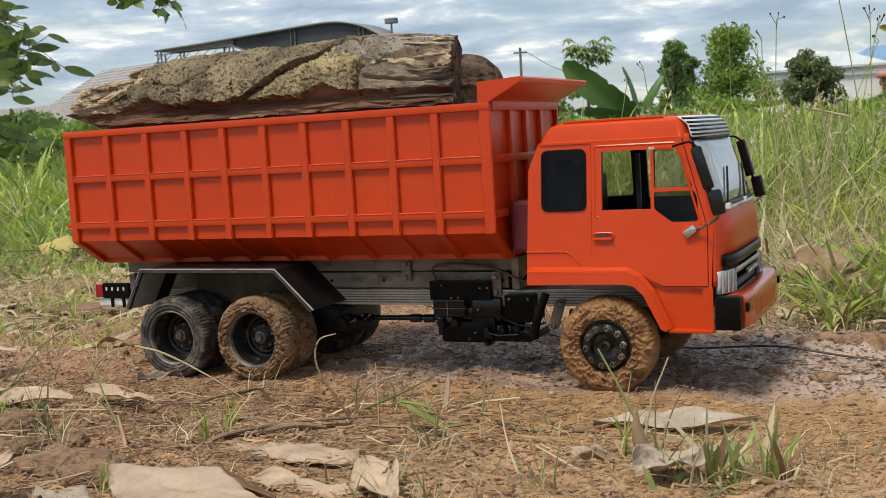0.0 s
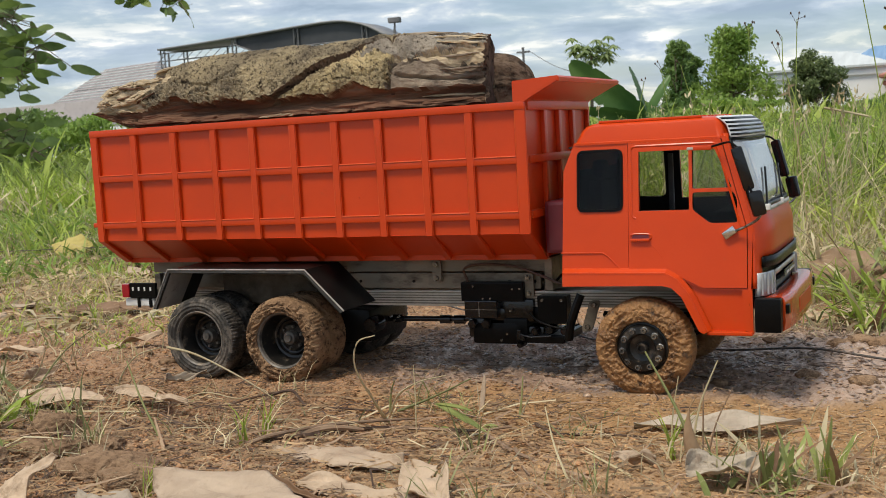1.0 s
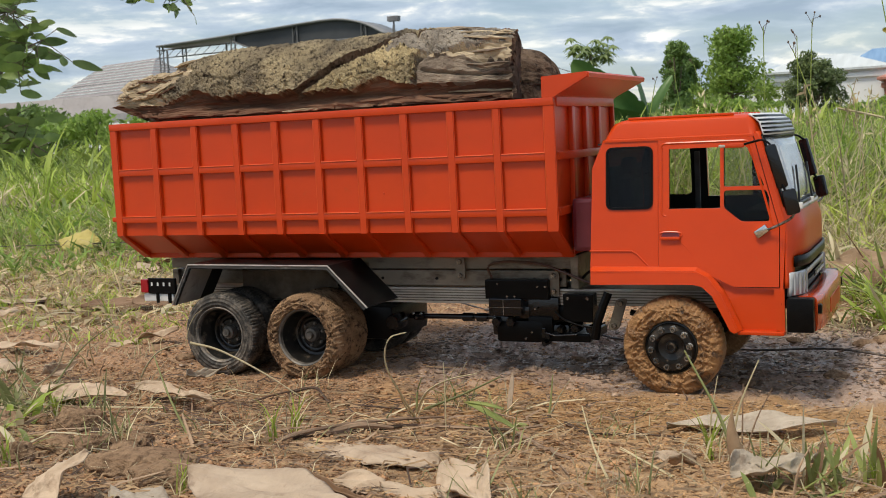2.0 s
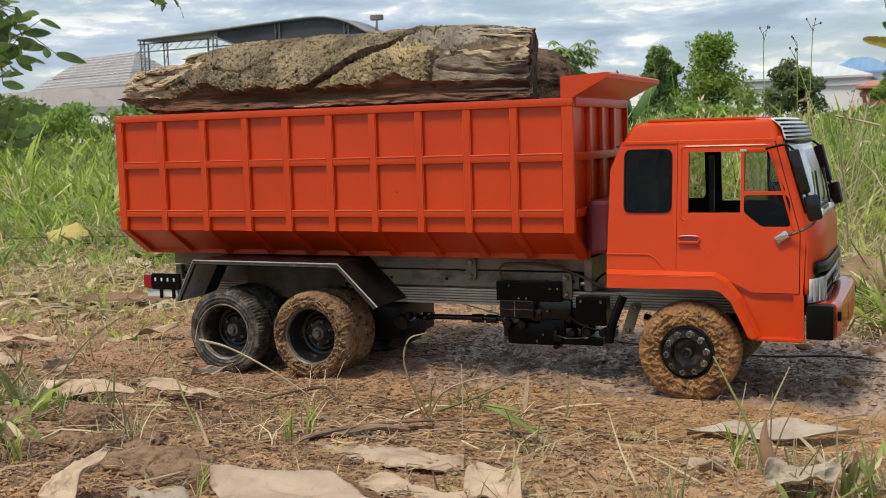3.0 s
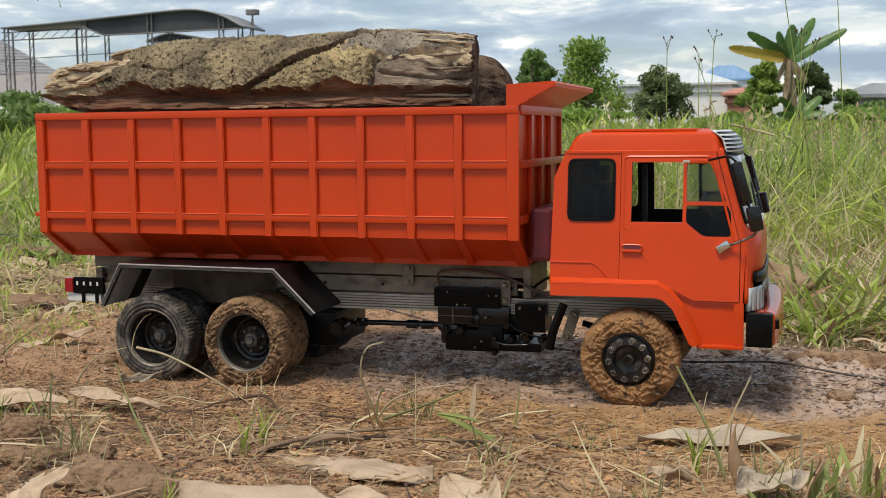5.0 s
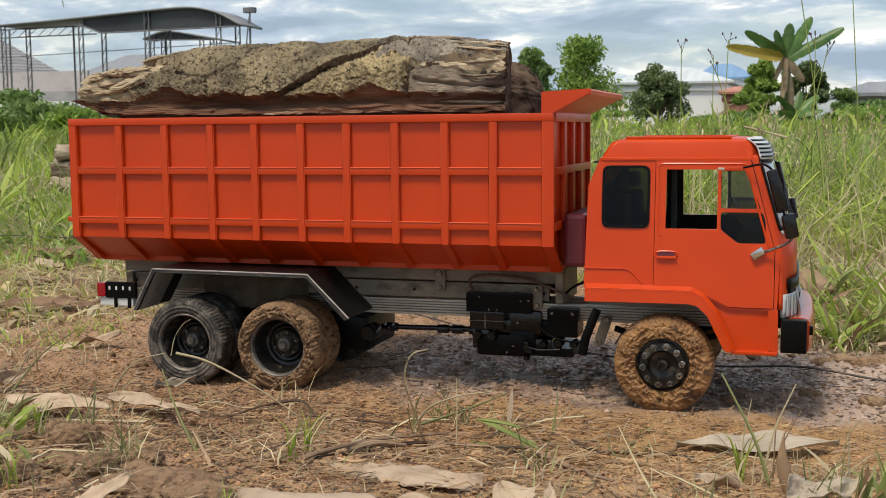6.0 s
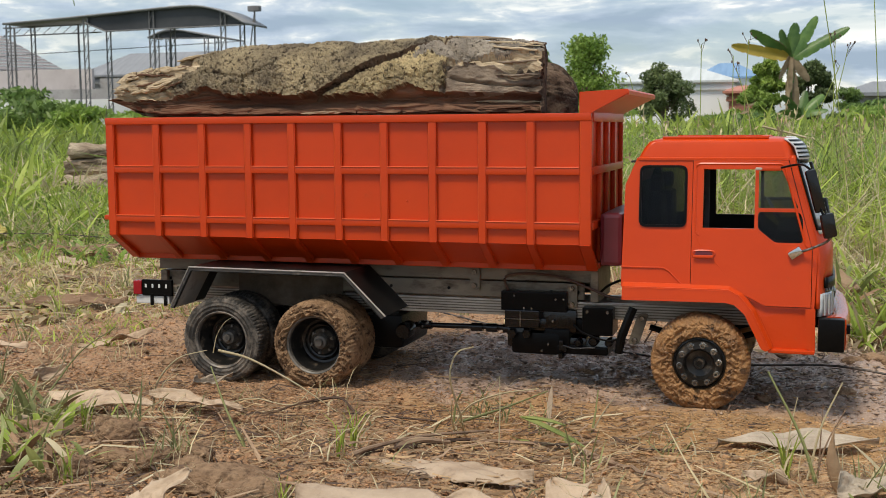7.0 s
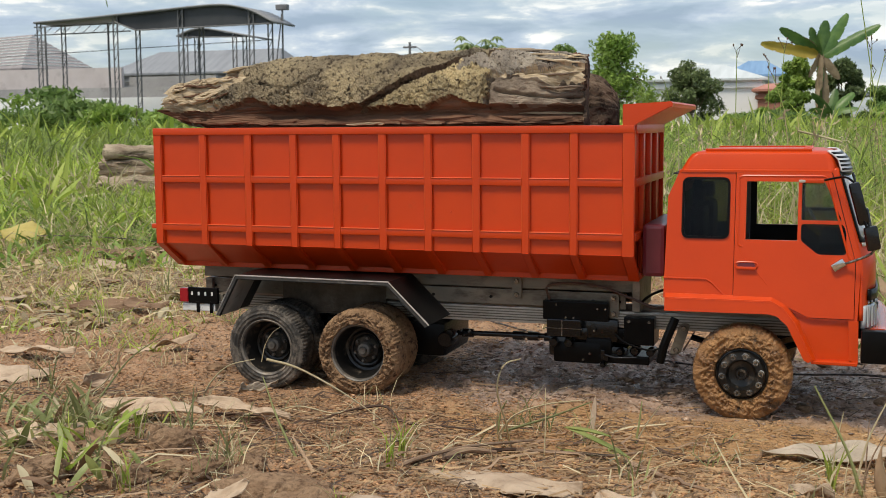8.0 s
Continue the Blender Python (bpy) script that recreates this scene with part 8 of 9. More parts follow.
def tree(name, at, height, width, seed, material, label, n=3500, leaf=0.14, crown_low=0.25, shape="dome", limbs=7, category="tree"):
    rng, r = np.random.default_rng(seed), random.Random(seed)
    x, y = at
    z = ground_z(x, y)
    ob = thing(name, (x, y, z), label, category)
    trunk = [(x, y, z - 0.1), (x + r.uniform(-0.05, 0.05) * height, y, z + height * 0.4), (x + r.uniform(-0.05, 0.05) * height, y, z + height * 0.85)]
    part("trunk", tube(smooth_line(trunk, 5), height * 0.028, 8, end_radius=height * 0.006), TRUNK, ob, smooth=True)
    blobs = []
    for k in range(limbs * 3):
        t = r.random()
        level = crown_low + (1 - crown_low) * t
        reach = {"dome": math.sqrt(max(1 - (2 * t - 0.75) ** 2 / 1.6, 0.05)), "cone": (1 - t) ** 0.8 + 0.12, "palm": 0.9 if t > 0.5 else 0.25}[shape]
        a = r.uniform(0, 2 * math.pi)
        d = width * 0.5 * reach * r.uniform(0.25, 0.85)
        s = width * r.uniform(0.10, 0.20)
        blobs.append((x + d * math.cos(a), y + d * math.sin(a), z + height * level * 0.95, s, s, min(s * 0.8, height * 0.12)))
    for k in range(limbs):
        b = blobs[k * 3]
        base = Vector((x, y, z + height * (crown_low * 0.8 + 0.3 * r.random())))
        part("limb", tube(smooth_line([base, base.lerp(Vector(b[:3]), 0.5) + Vector((0, 0, 0.05 * height)), b[:3]], 4), height * 0.010, 6, end_radius=height * 0.003), TRUNK, ob, smooth=True)
    crown = new("crown", quick_mesh("crown", *leaf_cloud(rng, blobs, n, leaf), material))
    crown.parent = ob
    crown.matrix_parent_inverse = Matrix.Translation(-ob.location)
    return ob


tree("tree", (-15.0, 85.0), 7.0, 8.2, 1, FAR_LIGHT, "light green broadleaf tree rising from the field", 6500, 0.20, 0.08, "cone", 16)
tree("tree", (-19.0, 85.0), 6.2, 3.9, 2, FAR_GREEN, "dark green young tree in the field", 3600, 0.24, 0.2, "dome", 9)
tree("shrub", (-9.1, 85.0), 4.7, 4.8, 3, FAR_DARK, "dense dark green round shrub before a white house", 8500, 0.16, 0.0, "dome", 14, "shrub")
tree("tree", (-9.8, 45.0), 3.45, 2.2, 4, FAR_GREEN, "small dark green palm-like tree", 2200, 0.11, 0.2, "palm")
tree("tree", (-20.6, 92.0), 4.8, 5.0, 5, FAR_GREEN, "low green tree on the horizon", 2600, 0.17, 0.05, "dome")
tree("shrub", (-0.80, 46.0), 2.85, 1.6, 6, FAR_LIGHT, "leafy green shrub below banana leaves", 9000, 0.11, 0.02, "dome", 14, "shrub")
tree("shrub", (-1.55, 45.2), 1.5, 1.8, 8, FAR_LIGHT, "light green shrub at the foot of a banana plant", 4000, 0.09, 0.0, "dome", 6, "shrub")
tree("shrub", (2.1, 45.5), 1.6, 2.4, 9, FAR_GREEN, "green shrub beside a banana plant", 4000, 0.09, 0.0, "dome", 6, "shrub")
tree("shrub", (0.85, 46.5), 2.75, 1.8, 7, FAR_DARK, "dark green shrub beside a banana plant", 11000, 0.12, 0.02, "dome", 16, "shrub")
for k, (x, y, h, w, mat) in enumerate(((-5.6, 24, 0.85, 3.0, FAR_GREEN), (-8.4, 26, 1.2, 3.2, FAR_LIGHT), (-3.2, 22, 0.75, 3.0, FAR_LIGHT), (-11.5, 27, 1.3, 3.4, FAR_GREEN), (-0.6, 23, 0.5, 3.0, FAR_GREEN), (1.8, 24, 0.6, 3.0, FAR_LIGHT), (4.2, 25, 0.6, 3.0, FAR_GREEN), (-10.0, 13.0, 0.85, 2.4, FAR_GREEN), (-12.5, 14.0, 1.0, 2.6, FAR_LIGHT), (-8.2, 12.0, 0.65, 2.0, FAR_LIGHT), (-15, 15, 1.1, 3, FAR_GREEN),
                                        (-6.4, 40, 0.95, 4.0, FAR_LIGHT), (-14, 40, 1.9, 5, FAR_GREEN), (-20, 42, 1.9, 5, FAR_GREEN), (-2.5, 42, 0.6, 4, FAR_LIGHT), (3.5, 44, 1.1, 4, FAR_GREEN), (-27, 44, 1.6, 5, FAR_LIGHT), (-34, 46, 1.7, 6, FAR_GREEN), (6.5, 50, 1.6, 5, FAR_GREEN))):
    tree("shrub", (x, y), h, w, 100 + k, mat, "wild green shrub at the edge of the field", 2600, 0.035 + 0.0022 * y, 0.0, "dome", 5, "shrub")


def banana_leaf(length, width, rise, droop, n=32):
    """A long split leaf that grows along +x."""
    bm = bmesh.new()
    rows = []
    for i in range(n + 1):
        u = i / n
        w = width * 0.5 * (min(u / 0.14, 1) ** 0.6) * math.sqrt(max(1 - (max(u - 0.45, 0) / 0.56) ** 2.4, 0.0)) if u > 0.04 else width * 0.03
        w *= 0.80 if i % 9 == 6 else 1.0 - 0.015 * (i % 4)
        x = length * (u * math.cos(rise) + 0.10 * droop * u * u)
        z = length * (u * math.sin(rise) - droop * u ** 2.2)
        rows.append([bm.verts.new((x, w * s, z - abs(s) * w * 0.35)) for s in (-1, -0.5, 0, 0.5, 1)])
    for a, b in zip(rows, rows[1:]):
        for k in range(4):
            bm.faces.new((a[k], a[k + 1], b[k + 1], b[k]))
    return bm


def banana_plant(at, height, leaves, label):
    x, y = at
    z = ground_z(x, y)
    ob = thing("banana_plant", (x, y, z), label, "banana plant")
    part("stem", tube(smooth_line([(x, y, z - 0.05), (x + 0.02 * height, y, z + height * 0.3), (x, y, z + height * 0.6)], 4), height * 0.055, 10, end_radius=height * 0.030), BANANA, ob, smooth=True)
    for length, width, turn, rise, droop, base, old, *roll in leaves:
        bm = banana_leaf(length, width, 0.0, droop)
        bm.transform(Matrix.Rotation(-radians(rise), 4, "Y") @ Matrix.Rotation(radians(roll[0] if roll else 0), 4, "X"))
        bm.transform(pose(x, y, z + height * base, 0, 0, turn))
        part("leaf", bm, (BANANA, BANANA_OLD, BANANA_DEAD)[old], ob, ("", "yellowed drooping leaf", "dead brown hanging leaf")[old], smooth="all")
    return ob


BANANA_DEAD = leafy("dead_banana_leaf", (0.21, 0.155, 0.09), (0.40, 0.31, 0.20), 3.0, 0.8, random=0.2)
banana_plant((0.1, 44.5), 4.0, ((1.9, 0.46, 4, 62, 0.05, 0.66, 0, 75), (1.45, 0.50, 10, 84, 0.02, 0.66, 0, 80), (1.25, 0.40, 168, 74, 0.05, 0.66, 0, 75), (1.75, 0.46, 180, 40, 0.22, 0.70, 0, 65), (2.2, 0.44, 181, 14, 0.10, 0.70, 1, 75), (2.35, 0.46, 0, 30, 0.06, 0.68, 0, 70),
                                (1.1, 0.34, 340, -50, 0.2, 0.70, 2, 70), (1.5, 0.26, 262, -72, 0.1, 0.74, 2, 30), (1.0, 0.30, 200, -60, 0.1, 0.72, 2, 60), (0.8, 0.28, 30, 30, 0.5, 0.74, 2, 60), (1.3, 0.32, 250, -78, 0.1, 0.70, 2, 40), (1.1, 0.30, 290, -80, 0.1, 0.72, 2, 20), (0.9, 0.30, 20, 58, 0.35, 0.70, 2, 60), (0.8, 0.26, 160, 60, 0.45, 0.70, 2, 70), (1.8, 0.40, 230, -76, 0.1, 0.64, 2, 30), (1.7, 0.40, 310, -74, 0.1, 0.62, 2, 30), (1.6, 0.36, 275, -82, 0.0, 0.52, 2, 10)), "banana plant with upright green, yellowed and dead hanging leaves")
banana_plant((0.55, 44.0), 1.5, ((1.1, 0.40, 10, 50, 0.25, 0.4, 0, 60), (1.0, 0.36, 170, 55, 0.25, 0.4, 0, 60), (1.0, 0.34, 60, 72, 0.1, 0.4, 0, 40), (0.9, 0.34, 200, 20, 0.3, 0.4, 0, 50), (0.9, 0.34, 340, 22, 0.3, 0.4, 0, 50)), "low young banana plant beside an old one")
banana_plant((-1.66, 8.0), 0.55, ((0.80, 0.27, 178, 40, 0.03, 0.5, 0, 70), (0.5, 0.14, 115, 55, 0.15, 0.6, 0, 60), (0.34, 0.08, 10, 62, 0.2, 0.6, 0, 70), (0.5, 0.12, 190, 20, 0.25, 0.5, 0, 60)), "young banana plant with one broad upright leaf")


def papaya(at, height, seed):
    x, y = at
    z = ground_z(x, y)
    r = random.Random(seed)
    ob = thing("papaya_tree", (x, y, z), "slender papaya tree with a loose star-leaved crown", "tree")
    part("trunk", tube([(x, y, z - 0.1), (x + 0.1, y, z + height * 0.86)], 0.09, 8, end_radius=0.05), TRUNK, ob, smooth=True)
    top = Vector((x + 0.1, y, z + height * 0.84))
    for k in range(40):
        a, rise = k * 2.4, r.uniform(-0.9, 0.7)
        tip = top + Vector((math.cos(a) * 1.0, math.sin(a) * 1.0, rise)) * r.uniform(0.45, 1.0)
        part("leaf_stalk", tube([top, tip], 0.018, 5, end_radius=0.01), FAR_GREEN, ob)
        bm = bmesh.new()
        mid = bm.verts.new(tip)
        ring = []
        for j in range(14):
            q = 2 * math.pi * j / 14
            d = (0.42 if j % 2 == 0 else 0.16) * r.uniform(0.8, 1.2)
            ring.append(bm.verts.new(tip + Vector((math.cos(q) * d, math.sin(q) * d, -0.75 * d + 0.08 * r.random()))))
        for j in range(14):
            bm.faces.new((mid, ring[j], ring[(j + 1) % 14]))
        part("leaf", bm, FAR_DARK, ob)


papaya((-13.5, 45.0), 4.1, 3)


def near_branches(name, at, top, limbs, seed, label, big=1.0):
    """A small tree close by whose twigs carry broad single leaves."""
    r = random.Random(seed)
    x, y = at
    z = ground_z(x, y)
    ob = thing(name, (x, y, z), label, "tree")
    part("trunk", tube(smooth_line([(x, y, z - 0.01), (x - 0.02, y, z + top * 0.5), (x, y, z + top)], 6), 0.022 * big, 9, end_radius=0.010 * big), TRUNK, ob, smooth=True)
    for line, count, size, bare in limbs:
        pts = smooth_line(line, 8)
        part("limb", tube(pts, 0.0050 * big, 7, end_radius=0.0014 * big), TRUNK, ob, smooth=True)
        bm, tw = bmesh.new(), bmesh.new()
        for k in range(count):
            p = pts[int(len(pts) * (0.25 + 0.74 * r.random()))] if not bare else pts[int(len(pts) * r.uniform(0.72, 0.99))]
            tip = p + Vector((r.uniform(-0.07, 0.07), r.uniform(-0.07, 0.07), r.uniform(-0.06, 0.05))) * big
            tube([p, tip], 0.0010 * big, 5, tw, cap=False)
            own = strap_leaf(size * r.uniform(0.8, 1.25), size * 0.42, r.uniform(-0.9, 0.4), r.uniform(0.0, 0.2), 0.1)
            own.transform(Matrix.Translation(tip) @ pose(0, 0, 0, r.uniform(20, 95), 0, r.uniform(0, 360)))
            joined(bm, own)
        for k in range(10 if bare else 0):
            p = pts[int(len(pts) * r.uniform(0.4, 0.95))]
            end = p + Vector((r.uniform(-0.16, 0.16), r.uniform(-0.1, 0.1), r.uniform(-0.10, 0.03))) * big
            tube(smooth_line([p, p.lerp(end, 0.5) + Vector((0, 0, -0.02)) * big, end], 4), 0.0009 * big, 5, tw, end_radius=0.0005 * big, cap=False)
        part("twig_spray", tw, TRUNK, ob)
        part("foliage", bm, TREE_LEAF, ob, "dark green oval leaves", smooth="all")
    return ob


near_branches("small_tree", (-6.43, 5.82), 1.75, [([(-6.4, 5.82, 0.74), (-5.9, 5.57, 0.98), (-5.28, 5.26, 1.05)], 40, 0.165, False),
              ([(-6.4, 5.82, 1.2), (-5.9, 5.45, 1.29), (-5.44, 5.2, 1.26)], 44, 0.165, False),
              ([(-6.4, 5.82, 0.89), (-5.81, 5.35, 0.92), (-5.38, 5.14, 0.86)], 36, 0.165, False),
              ([(-6.4, 5.82, 1.51), (-6.06, 5.51, 1.67), (-5.59, 5.2, 1.54)], 40, 0.165, False),
              ([(-6.43, 5.82, 0.43), (-6.12, 5.57, 0.52), (-5.68, 5.35, 0.46)], 52, 0.165, False),
              ([(-6.43, 5.82, 0.3), (-5.93, 5.51, 0.39), (-5.34, 5.2, 0.3)], 52, 0.165, False)], 4, "small tree with mid-green oval leaves beyond the grass", 3.0)
near_branches("overhanging_tree", (-6.23, 5.11), 2.45, [([(-6.19, 5.11, 1.8), (-5.24, 4.89, 1.8), (-4.25, 4.67, 1.47), (-3.53, 4.56, 1.12)], 64, 0.115, True),
              ([(-6.19, 5.11, 2.02), (-5.24, 4.78, 1.91), (-4.36, 4.6, 1.65), (-3.7, 4.52, 1.23)], 40, 0.115, True)], 9, "tree whose thin twigs hang over the clearing", 2.2)

# old logs in the grass
OLD_LOG = surface("weathered_log", (0.24, 0.175, 0.125), (0.56, 0.46, 0.34), 26, 0.9, bump=0.01, bump_scale=120, c3=(0.09, 0.065, 0.05), spot_scale=30, spot=(0.55, 0.66), stretch=(0.25, 1, 1), gloss=0.2)
for k, (x, y, z, l, rad, turn) in enumerate(((-1.95, 2.62, 0.045, 0.36, 0.048, 14), (-1.98, 2.66, 0.125, 0.34, 0.036, 10), (-1.96, 2.66, 0.178, 0.34, 0.028, 16), (-1.90, 2.74, 0.045, 0.34, 0.045, 18))):
    bm = bmesh.new()
    rings = []
    for i in range(31):
        u = i / 30 - 0.5
        ring = []
        for j in range(28):
            q = 2 * math.pi * j / 28
            c, d = math.cos(q), math.sin(q)
            swollen = 1 + 0.30 * noise.noise(Vector((u * 3, c * 1.4 + k, d * 1.4))) + 0.30 * abs(noise.noise(Vector((u * 5, c * 4, d * 4 + k)))) + 0.14 * noise.noise(Vector((u * 16, c * 7, d * 7 + k)))
            ragged = 1 + (0.10 * noise.noise(Vector((c * 3, d * 3, k * 2.2))) if i in (0, 30) else 0.0)
            ring.append(bm.verts.new((l * u * ragged, rad * swollen * c, rad * swollen * d * 0.92)))
        rings.append(ring)
    for a, b in zip(rings, rings[1:]):
        for j in range(28):
            bm.faces.new((a[j], a[(j + 1) % 28], b[(j + 1) % 28], b[j]))
    bm.faces.new(rings[0]), bm.faces.new(rings[-1])
    bm.transform(pose(x, y, ground_z(x, y) + z, 0, 0, turn))
    tagged(part("old_log", bm, OLD_LOG, None, smooth=True), "weathered grey-brown log stacked in the grass", "log", "old logs in the grass")


# ---- buildings on the horizon ----
WALL_WHITE = surface("white_render", (0.82, 0.83, 0.84), (0.89, 0.89, 0.89), 0.5, 0.8, c3=(0.66, 0.66, 0.66), spot_scale=1.2, spot=(0.60, 0.78))
WALL_GREY = surface("grey_render", (0.30, 0.29, 0.29), (0.42, 0.41, 0.40), 0.5, 0.85, c3=(0.22, 0.20, 0.19), spot_scale=1.1, spot=(0.55, 0.75))
WALL_BRICK = surface("red_brick_wall", (0.32, 0.13, 0.09), (0.45, 0.20, 0.14), 0.8, 0.85)
ROOF_BROWN = surface("lilac_grey_roof_sheet", (0.25, 0.225, 0.225), (0.33, 0.30, 0.30), 0.6, 0.6, stretch=(3, 0.3, 1))
ROOF_GREY = surface("grey_roof_sheet", (0.20, 0.21, 0.23), (0.28, 0.29, 0.31), 0.6, 0.6, stretch=(3, 0.3, 1))
ROOF_PALE = surface("pale_roof_sheet", (0.50, 0.54, 0.55), (0.62, 0.66, 0.67), 0.6, 0.55, stretch=(3, 0.3, 1))
ROOF_BLUE = surface("blue_roof_sheet", (0.15, 0.27, 0.45), (0.22, 0.36, 0.55), 0.6, 0.5, stretch=(3, 0.3, 1))
SHED_ROOF = surface("dark_canopy_sheet", (0.030, 0.033, 0.038), (0.060, 0.064, 0.070), 0.4, 0.55)
SHED_STEEL = surface("grey_truss_steel", (0.12, 0.12, 0.125), (0.20, 0.20, 0.205), 1.0, 0.6)
PANE = surface("dark_window_pane", (0.03, 0.035, 0.04), (0.05, 0.055, 0.06), 1.0, 0.15)


def hip_roof(x0, x1, y0, y1, z0, z1, ridge, over=0.5):
    bm = bmesh.new()
    x0, x1, y0, y1 = x0 - over, x1 + over, y0 - over, y1 + over
    ym = (y0 + y1) / 2
    low = [bm.verts.new(p) for p in ((x0, y0, z0), (x1, y0, z0), (x1, y1, z0), (x0, y1, z0))]
    eave = [bm.verts.new((v.co.x, v.co.y, z0 + 0.18)) for v in low]
    a, b = bm.verts.new((ridge[0], ym, z1)), bm.verts.new((ridge[1], ym, z1))
    bm.faces.new(low[::-1])
    for k in range(4):
        bm.faces.new((low[k], low[(k + 1) % 4], eave[(k + 1) % 4], eave[k]))
    bm.faces.new((eave[0], eave[1], b, a)), bm.faces.new((eave[2], eave[3], a, b)), bm.faces.new((eave[1], eave[2], b)), bm.faces.new((eave[3], eave[0], a))
    return bm


def house(at, x0, x1, y0, y1, eave, top, ridge, wall, roof, windows, label, category="house"):
    ob = thing("house", (at[0], at[1], 0), label, category)
    part("wall", box(x0, x1, y0, y1, -0.3, eave), wall, ob)
    part("roof", hip_roof(x0, x1, y0, y1, eave, top, ridge), roof, ob)
    part("cornice", box(x0 - 0.22, x1 + 0.22, y0 - 0.22, y1 + 0.22, eave - 0.62, eave - 0.30), wall, ob)
    for x, z, w, h in windows:
        win = part("window", box(x - w / 2 - 0.08, x + w / 2 + 0.08, y0 - 0.06, y0 - 0.002, z - 0.08, z + h + 0.08), WALL_WHITE, ob)
        part("pane", box(x - w / 2, x + w / 2, y0 - 0.075, y0 - 0.062, z, z + h), PANE, win)
    return ob


house((-10, 104), -14.6, -5.0, 100, 109, 4.0, 5.6, (-12.0, -8.6), WALL_WHITE, ROOF_PALE, [], "white single-storey house with a pale hipped roof")
house((-6, 112), -8.6, -3.4, 110, 116, 4.7, 6.3, (-7.0, -5.4), WALL_WHITE, ROOF_BLUE, [], "white house with a blue hipped roof")
house((-17, 108), -18.5, -14.4, 103, 110, 3.7, 4.6, (-17.6, -15.6), WALL_WHITE, ROOF_PALE, [], "low white side building with a pale roof")
house((-3.7, 97), -5.0, -2.4, 95, 100, 2.9, 3.6, (-4.4, -3.0), WALL_BRICK, surface("red_roof_tile", (0.40, 0.16, 0.11), (0.50, 0.23, 0.17), 0.8, 0.7), [], "small red brick house with a red roof")
house((6, 64), 2.9, 8.5, 62, 68, 1.75, 2.6, (4.2, 7.0), WALL_GREY, ROOF_GREY, [(4.4, 0.5, 0.8, 0.8)], "low grey house behind the banana plant")
WALL_PINK = surface("pinkish_render", (0.50, 0.45, 0.44), (0.62, 0.57, 0.56), 0.5, 0.85, c3=(0.38, 0.34, 0.33), spot_scale=1.1, spot=(0.55, 0.75))
big_house = house((-67.4, 84), -84.4, -67.4, 84, 91, 5.5, 9.0, (-80.4, -71.0), WALL_PINK, ROOF_BROWN, [(-76, 1.8, 1.6, 1.6), (-71, 1.8, 1.6, 1.6)], "pinkish house with a broad lilac-grey hipped roof")
part("fascia", box(-84.9, -66.9, 83.42, 83.5, 5.15, 5.5), surface("dark_fascia_board", (0.09, 0.06, 0.055), (0.14, 0.10, 0.09), 1.0, 0.7), big_house, "dark board under the eaves")
for k in range(1, 11):      # courses of the roof sheets, seen as fine steps
    f = k / 11
    low_l, low_r, low_b = Vector((-84.9, 83.5, 5.68)), Vector((-66.9, 83.5, 5.68)), Vector((-66.9, 91.5, 5.68))
    top_l, top_r = Vector((-80.4, 87.5, 9.0)), Vector((-71.0, 87.5, 9.0))
    lift_up = Vector((0, 0, 0.03))
    part("roof_course", tube([low_l.lerp(top_l, f) + lift_up, low_r.lerp(top_r, f) + lift_up, low_b.lerp(top_r, f) + lift_up], 0.05, 5), ROOF_PALE, big_house, "pale step between roof sheets")
big_house.rotation_euler = (0, 0, radians(-18))
house((-52, 96), -63.8, -46.6, 92, 100, 5.2, 7.6, (-61.0, -48.0), WALL_GREY, ROOF_GREY, [(-50, 2.0, 1.4, 1.5)], "long grey building with a grey roof")
yard_wall = thing("yard_wall", (-52, 74, 0), "pinkish grey rendered yard wall with a white lower stretch", "wall")
part("upper_wall", box(-78.0, -50.5, 74.0, 74.3, -0.2, 4.9), WALL_PINK, yard_wall)
part("grey_wall", box(-50.5, -43.0, 75.0, 75.3, -0.2, 4.2), WALL_GREY, yard_wall, "grey rendered stretch")
part("middle_wall", box(-78.0, -44.0, 72.0, 72.3, -0.2, 3.3), WALL_GREY, yard_wall, "lower grey wall")
part("lower_wall", box(-70.0, -38.0, 70.0, 70.3, -0.2, 2.5), WALL_WHITE, yard_wall, "white-washed low wall")


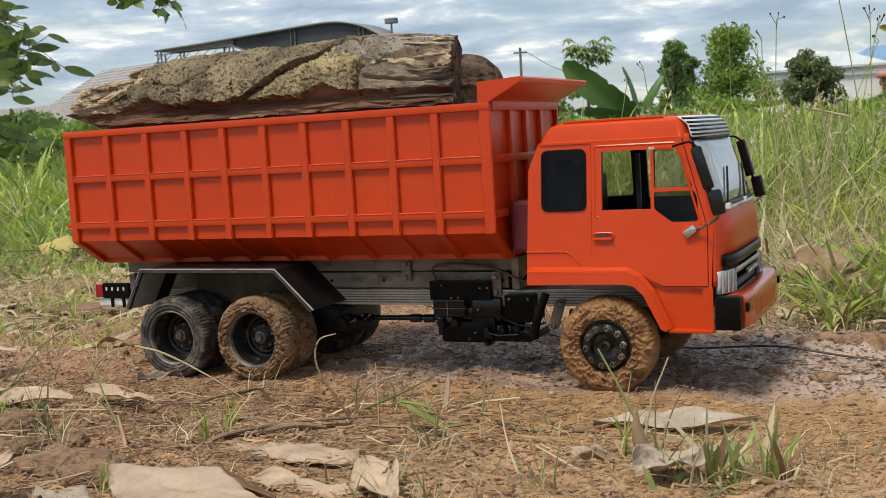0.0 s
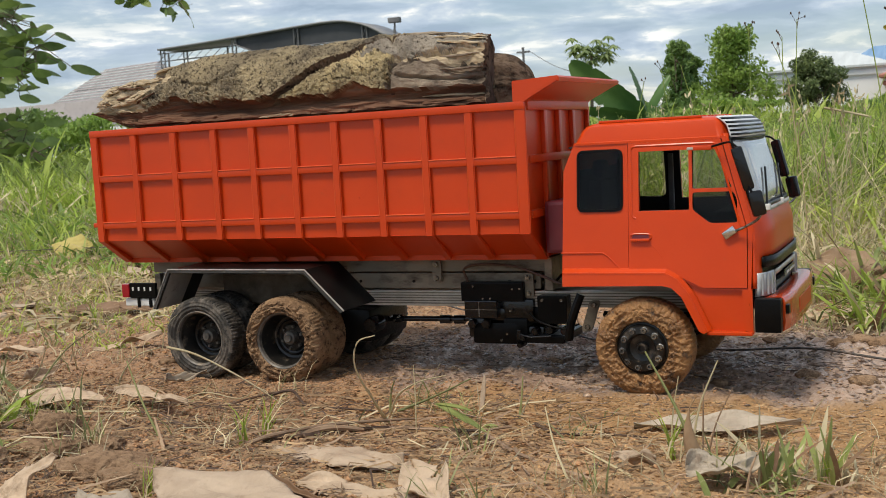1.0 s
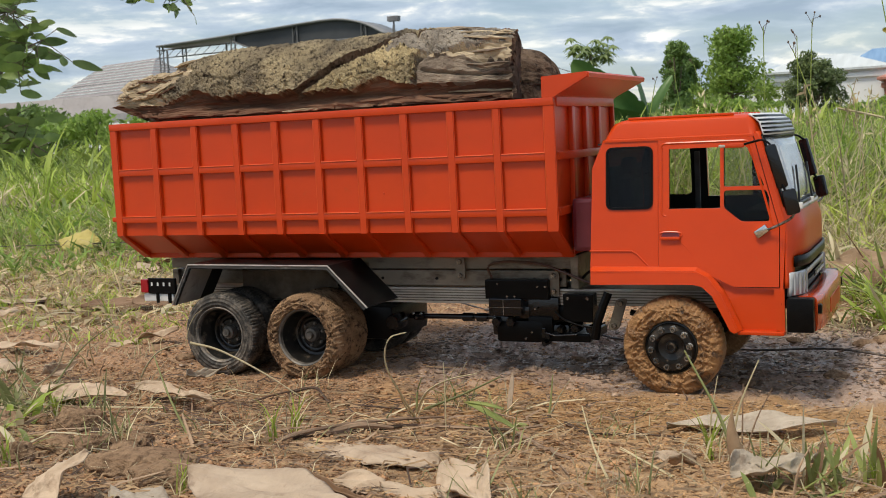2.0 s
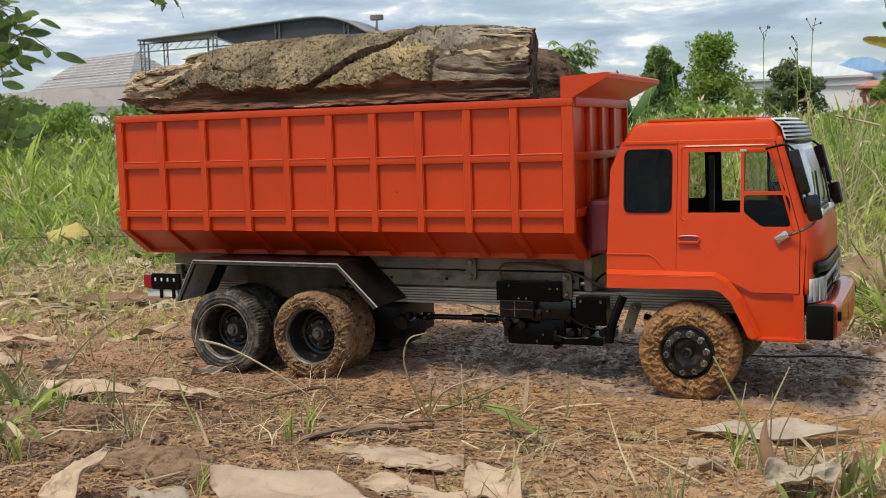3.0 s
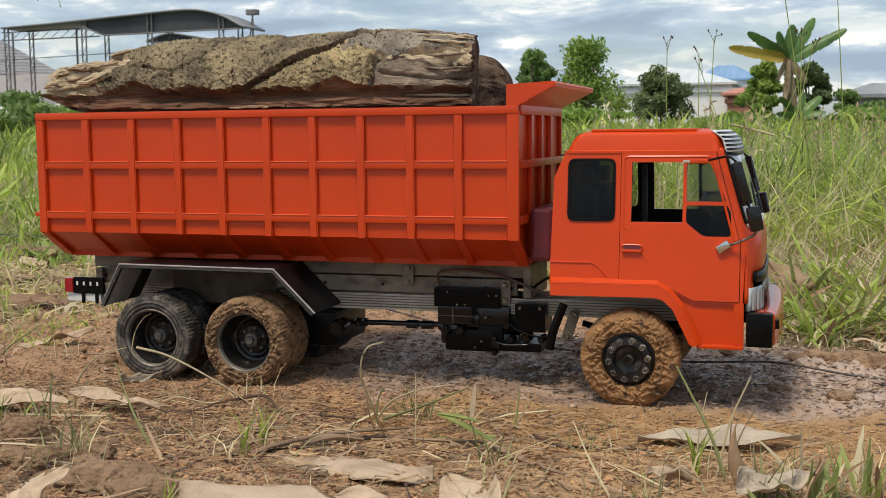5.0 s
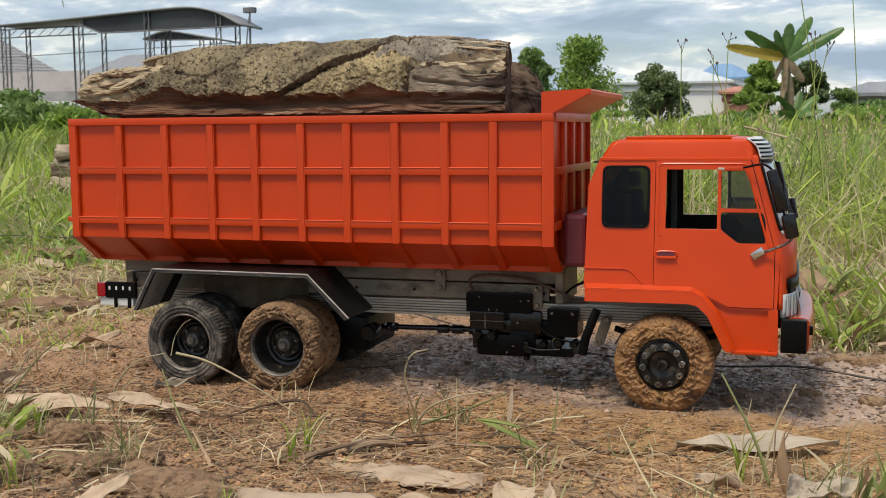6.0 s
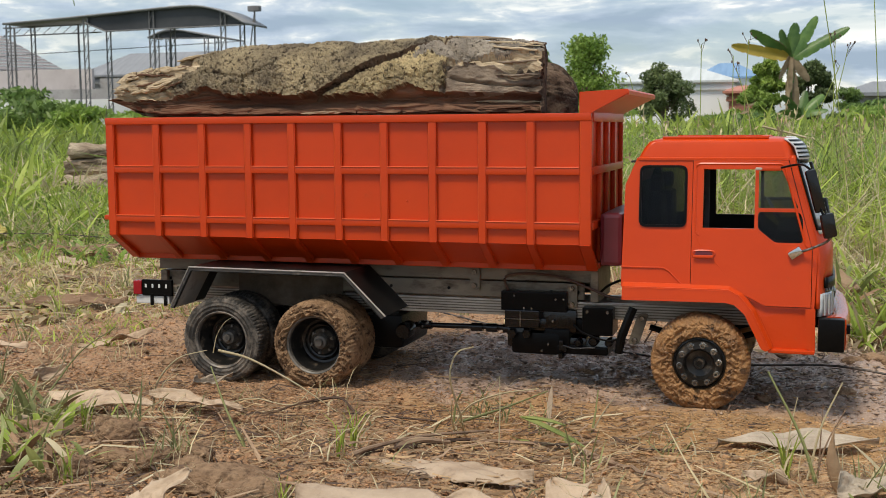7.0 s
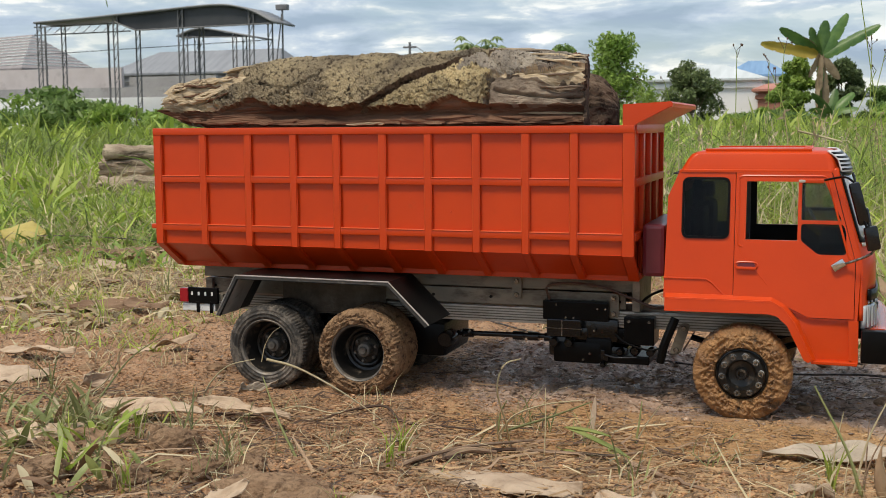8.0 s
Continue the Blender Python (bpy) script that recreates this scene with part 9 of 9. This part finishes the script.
def canopy(profile, y0, y1, gable, label, posts):
    """An open shed: a bowed sheet roof along the profile (x, z), dark sheet filling its end, lattice posts."""
    line = [(p.x, p.z) for p in smooth_line([(x, 0, z) for x, z in profile], 6)]
    ob = thing("open_shed", ((profile[0][0] + profile[-1][0]) / 2, (y0 + y1) / 2, 0), label, "shed")
    bm = bmesh.new()
    rows = [[bm.verts.new((x, y, z)) for x, z in line] for y in (y0, y1)]
    for k in range(len(line) - 1):
        bm.faces.new((rows[0][k], rows[0][k + 1], rows[1][k + 1], rows[1][k]))
    roof = part("roof", bm, SHED_SHEET, ob, "bowed grey sheet roof", smooth="all")
    thick(roof, 0.12)
    part("gable_sheet", plate([gable + [(x, z - 0.13) for x, z in line[::-1] if x > gable[0][0]]], y0 + 0.3, y0 + 0.36), SHED_ROOF, roof, "dark sheet filling the roof's end")
    for a, b in zip(gable, gable[1:]):
        part("bottom_chord", tube([(a[0], y0 + 0.1, a[1]), (b[0], y0 + 0.1, b[1])], 0.05, 6), SHED_STEEL, roof)
    for x in posts:
        top = float(np.interp(x, [p[0] for p in line], [p[1] for p in line])) - 0.1
        for y in (y0 + 0.2, y1 - 0.2):
            post = part("post", tube([(x - 0.16, y, -0.2), (x - 0.16, y, top)], 0.05, 6), SHED_STEEL, ob, "lattice steel post")
            part("post_leg", tube([(x + 0.16, y, -0.2), (x + 0.16, y, top)], 0.05, 6), SHED_STEEL, post)
            for k in range(10):
                part("lattice_bar", tube([(x - 0.16, y, top * k / 10), (x + 0.16, y, top * (k + 1) / 10)], 0.022, 5), SHED_STEEL, post)
    return ob


SHED_SHEET = surface("grey_canopy_sheet", (0.16, 0.165, 0.175), (0.24, 0.245, 0.255), 0.4, 0.5)
canopy([(-50.5, 7.45), (-46.4, 7.62), (-42.0, 7.85), (-38.3, 8.05), (-36.6, 8.1), (-35.4, 8.0), (-34.0, 7.62), (-32.5, 6.85)], 64, 67, [(-44.2, 7.25), (-42.6, 6.65), (-32.7, 6.75)], "open steel shed with a bowed dark roof", (-50.2, -44.2, -39.3, -34.2))
canopy([(-46.9, 7.3), (-45.6, 7.75), (-44.4, 7.8), (-42.6, 7.5), (-39.7, 6.95)], 76, 78, [(-46.4, 7.15), (-41.0, 7.05)], "smaller open shed with a bowed dark roof", (-46.2, -42.0))
frame_ob = thing("steel_frame", (-50, 66, 0), "unroofed steel lattice frame beside the shed", "frame")
for z in (6.75, 7.3):
    part("chord", tube([(-52.0, 66, z), (-44.2, 66, z + 0.05)], 0.045, 6), SHED_STEEL, frame_ob)
for k in range(10):
    part("web_bar", tube([(-52 + k * 0.78, 66, 6.75), (-51.22 + k * 0.78, 66, 7.3)], 0.022, 5), SHED_STEEL, frame_ob)
for x in (-46.0, -51.1):
    part("post", tube([(x, 66, -0.2), (x, 66, 7.3)], 0.07, 6), SHED_STEEL, frame_ob)
part("stay_wire", tube([(-60.0, 66, 5.2), (-34.0, 66, 5.9)], 0.025, 5), SHED_STEEL, frame_ob, "thin sagging wire")
flag = thing("flood_light_mast", (-32.9, 66, 0), "thin steel mast with a lamp head", "mast")
part("mast", tube([(-32.95, 66, -0.2), (-32.9, 66, 8.0)], 0.06, 6), SHED_STEEL, flag)
part("brace", tube([(-33.6, 66, 3.0), (-32.95, 66, 7.5)], 0.04, 6), SHED_STEEL, flag)
part("lamp_head", box(-33.3, -32.5, 65.8, 66.2, 7.75, 8.1, 0.05), SHED_STEEL, flag)
pole = thing("utility_pole", (-34.8, 95, 0), "utility pole with a sagging wire", "pole")
part("mast", tube([(-34.9, 95, -0.2), (-34.9, 95, 7.7)], 0.12, 8), SHED_STEEL, pole)
part("crossarm", box(-35.5, -34.3, 94.9, 95.1, 7.2, 7.35), SHED_STEEL, pole)
part("wire", tube(smooth_line([(-34.4, 95, 7.35), (-31.5, 95, 5.6), (-27.5, 95, 4.4)], 6), 0.03, 5), SHED_STEEL, pole)
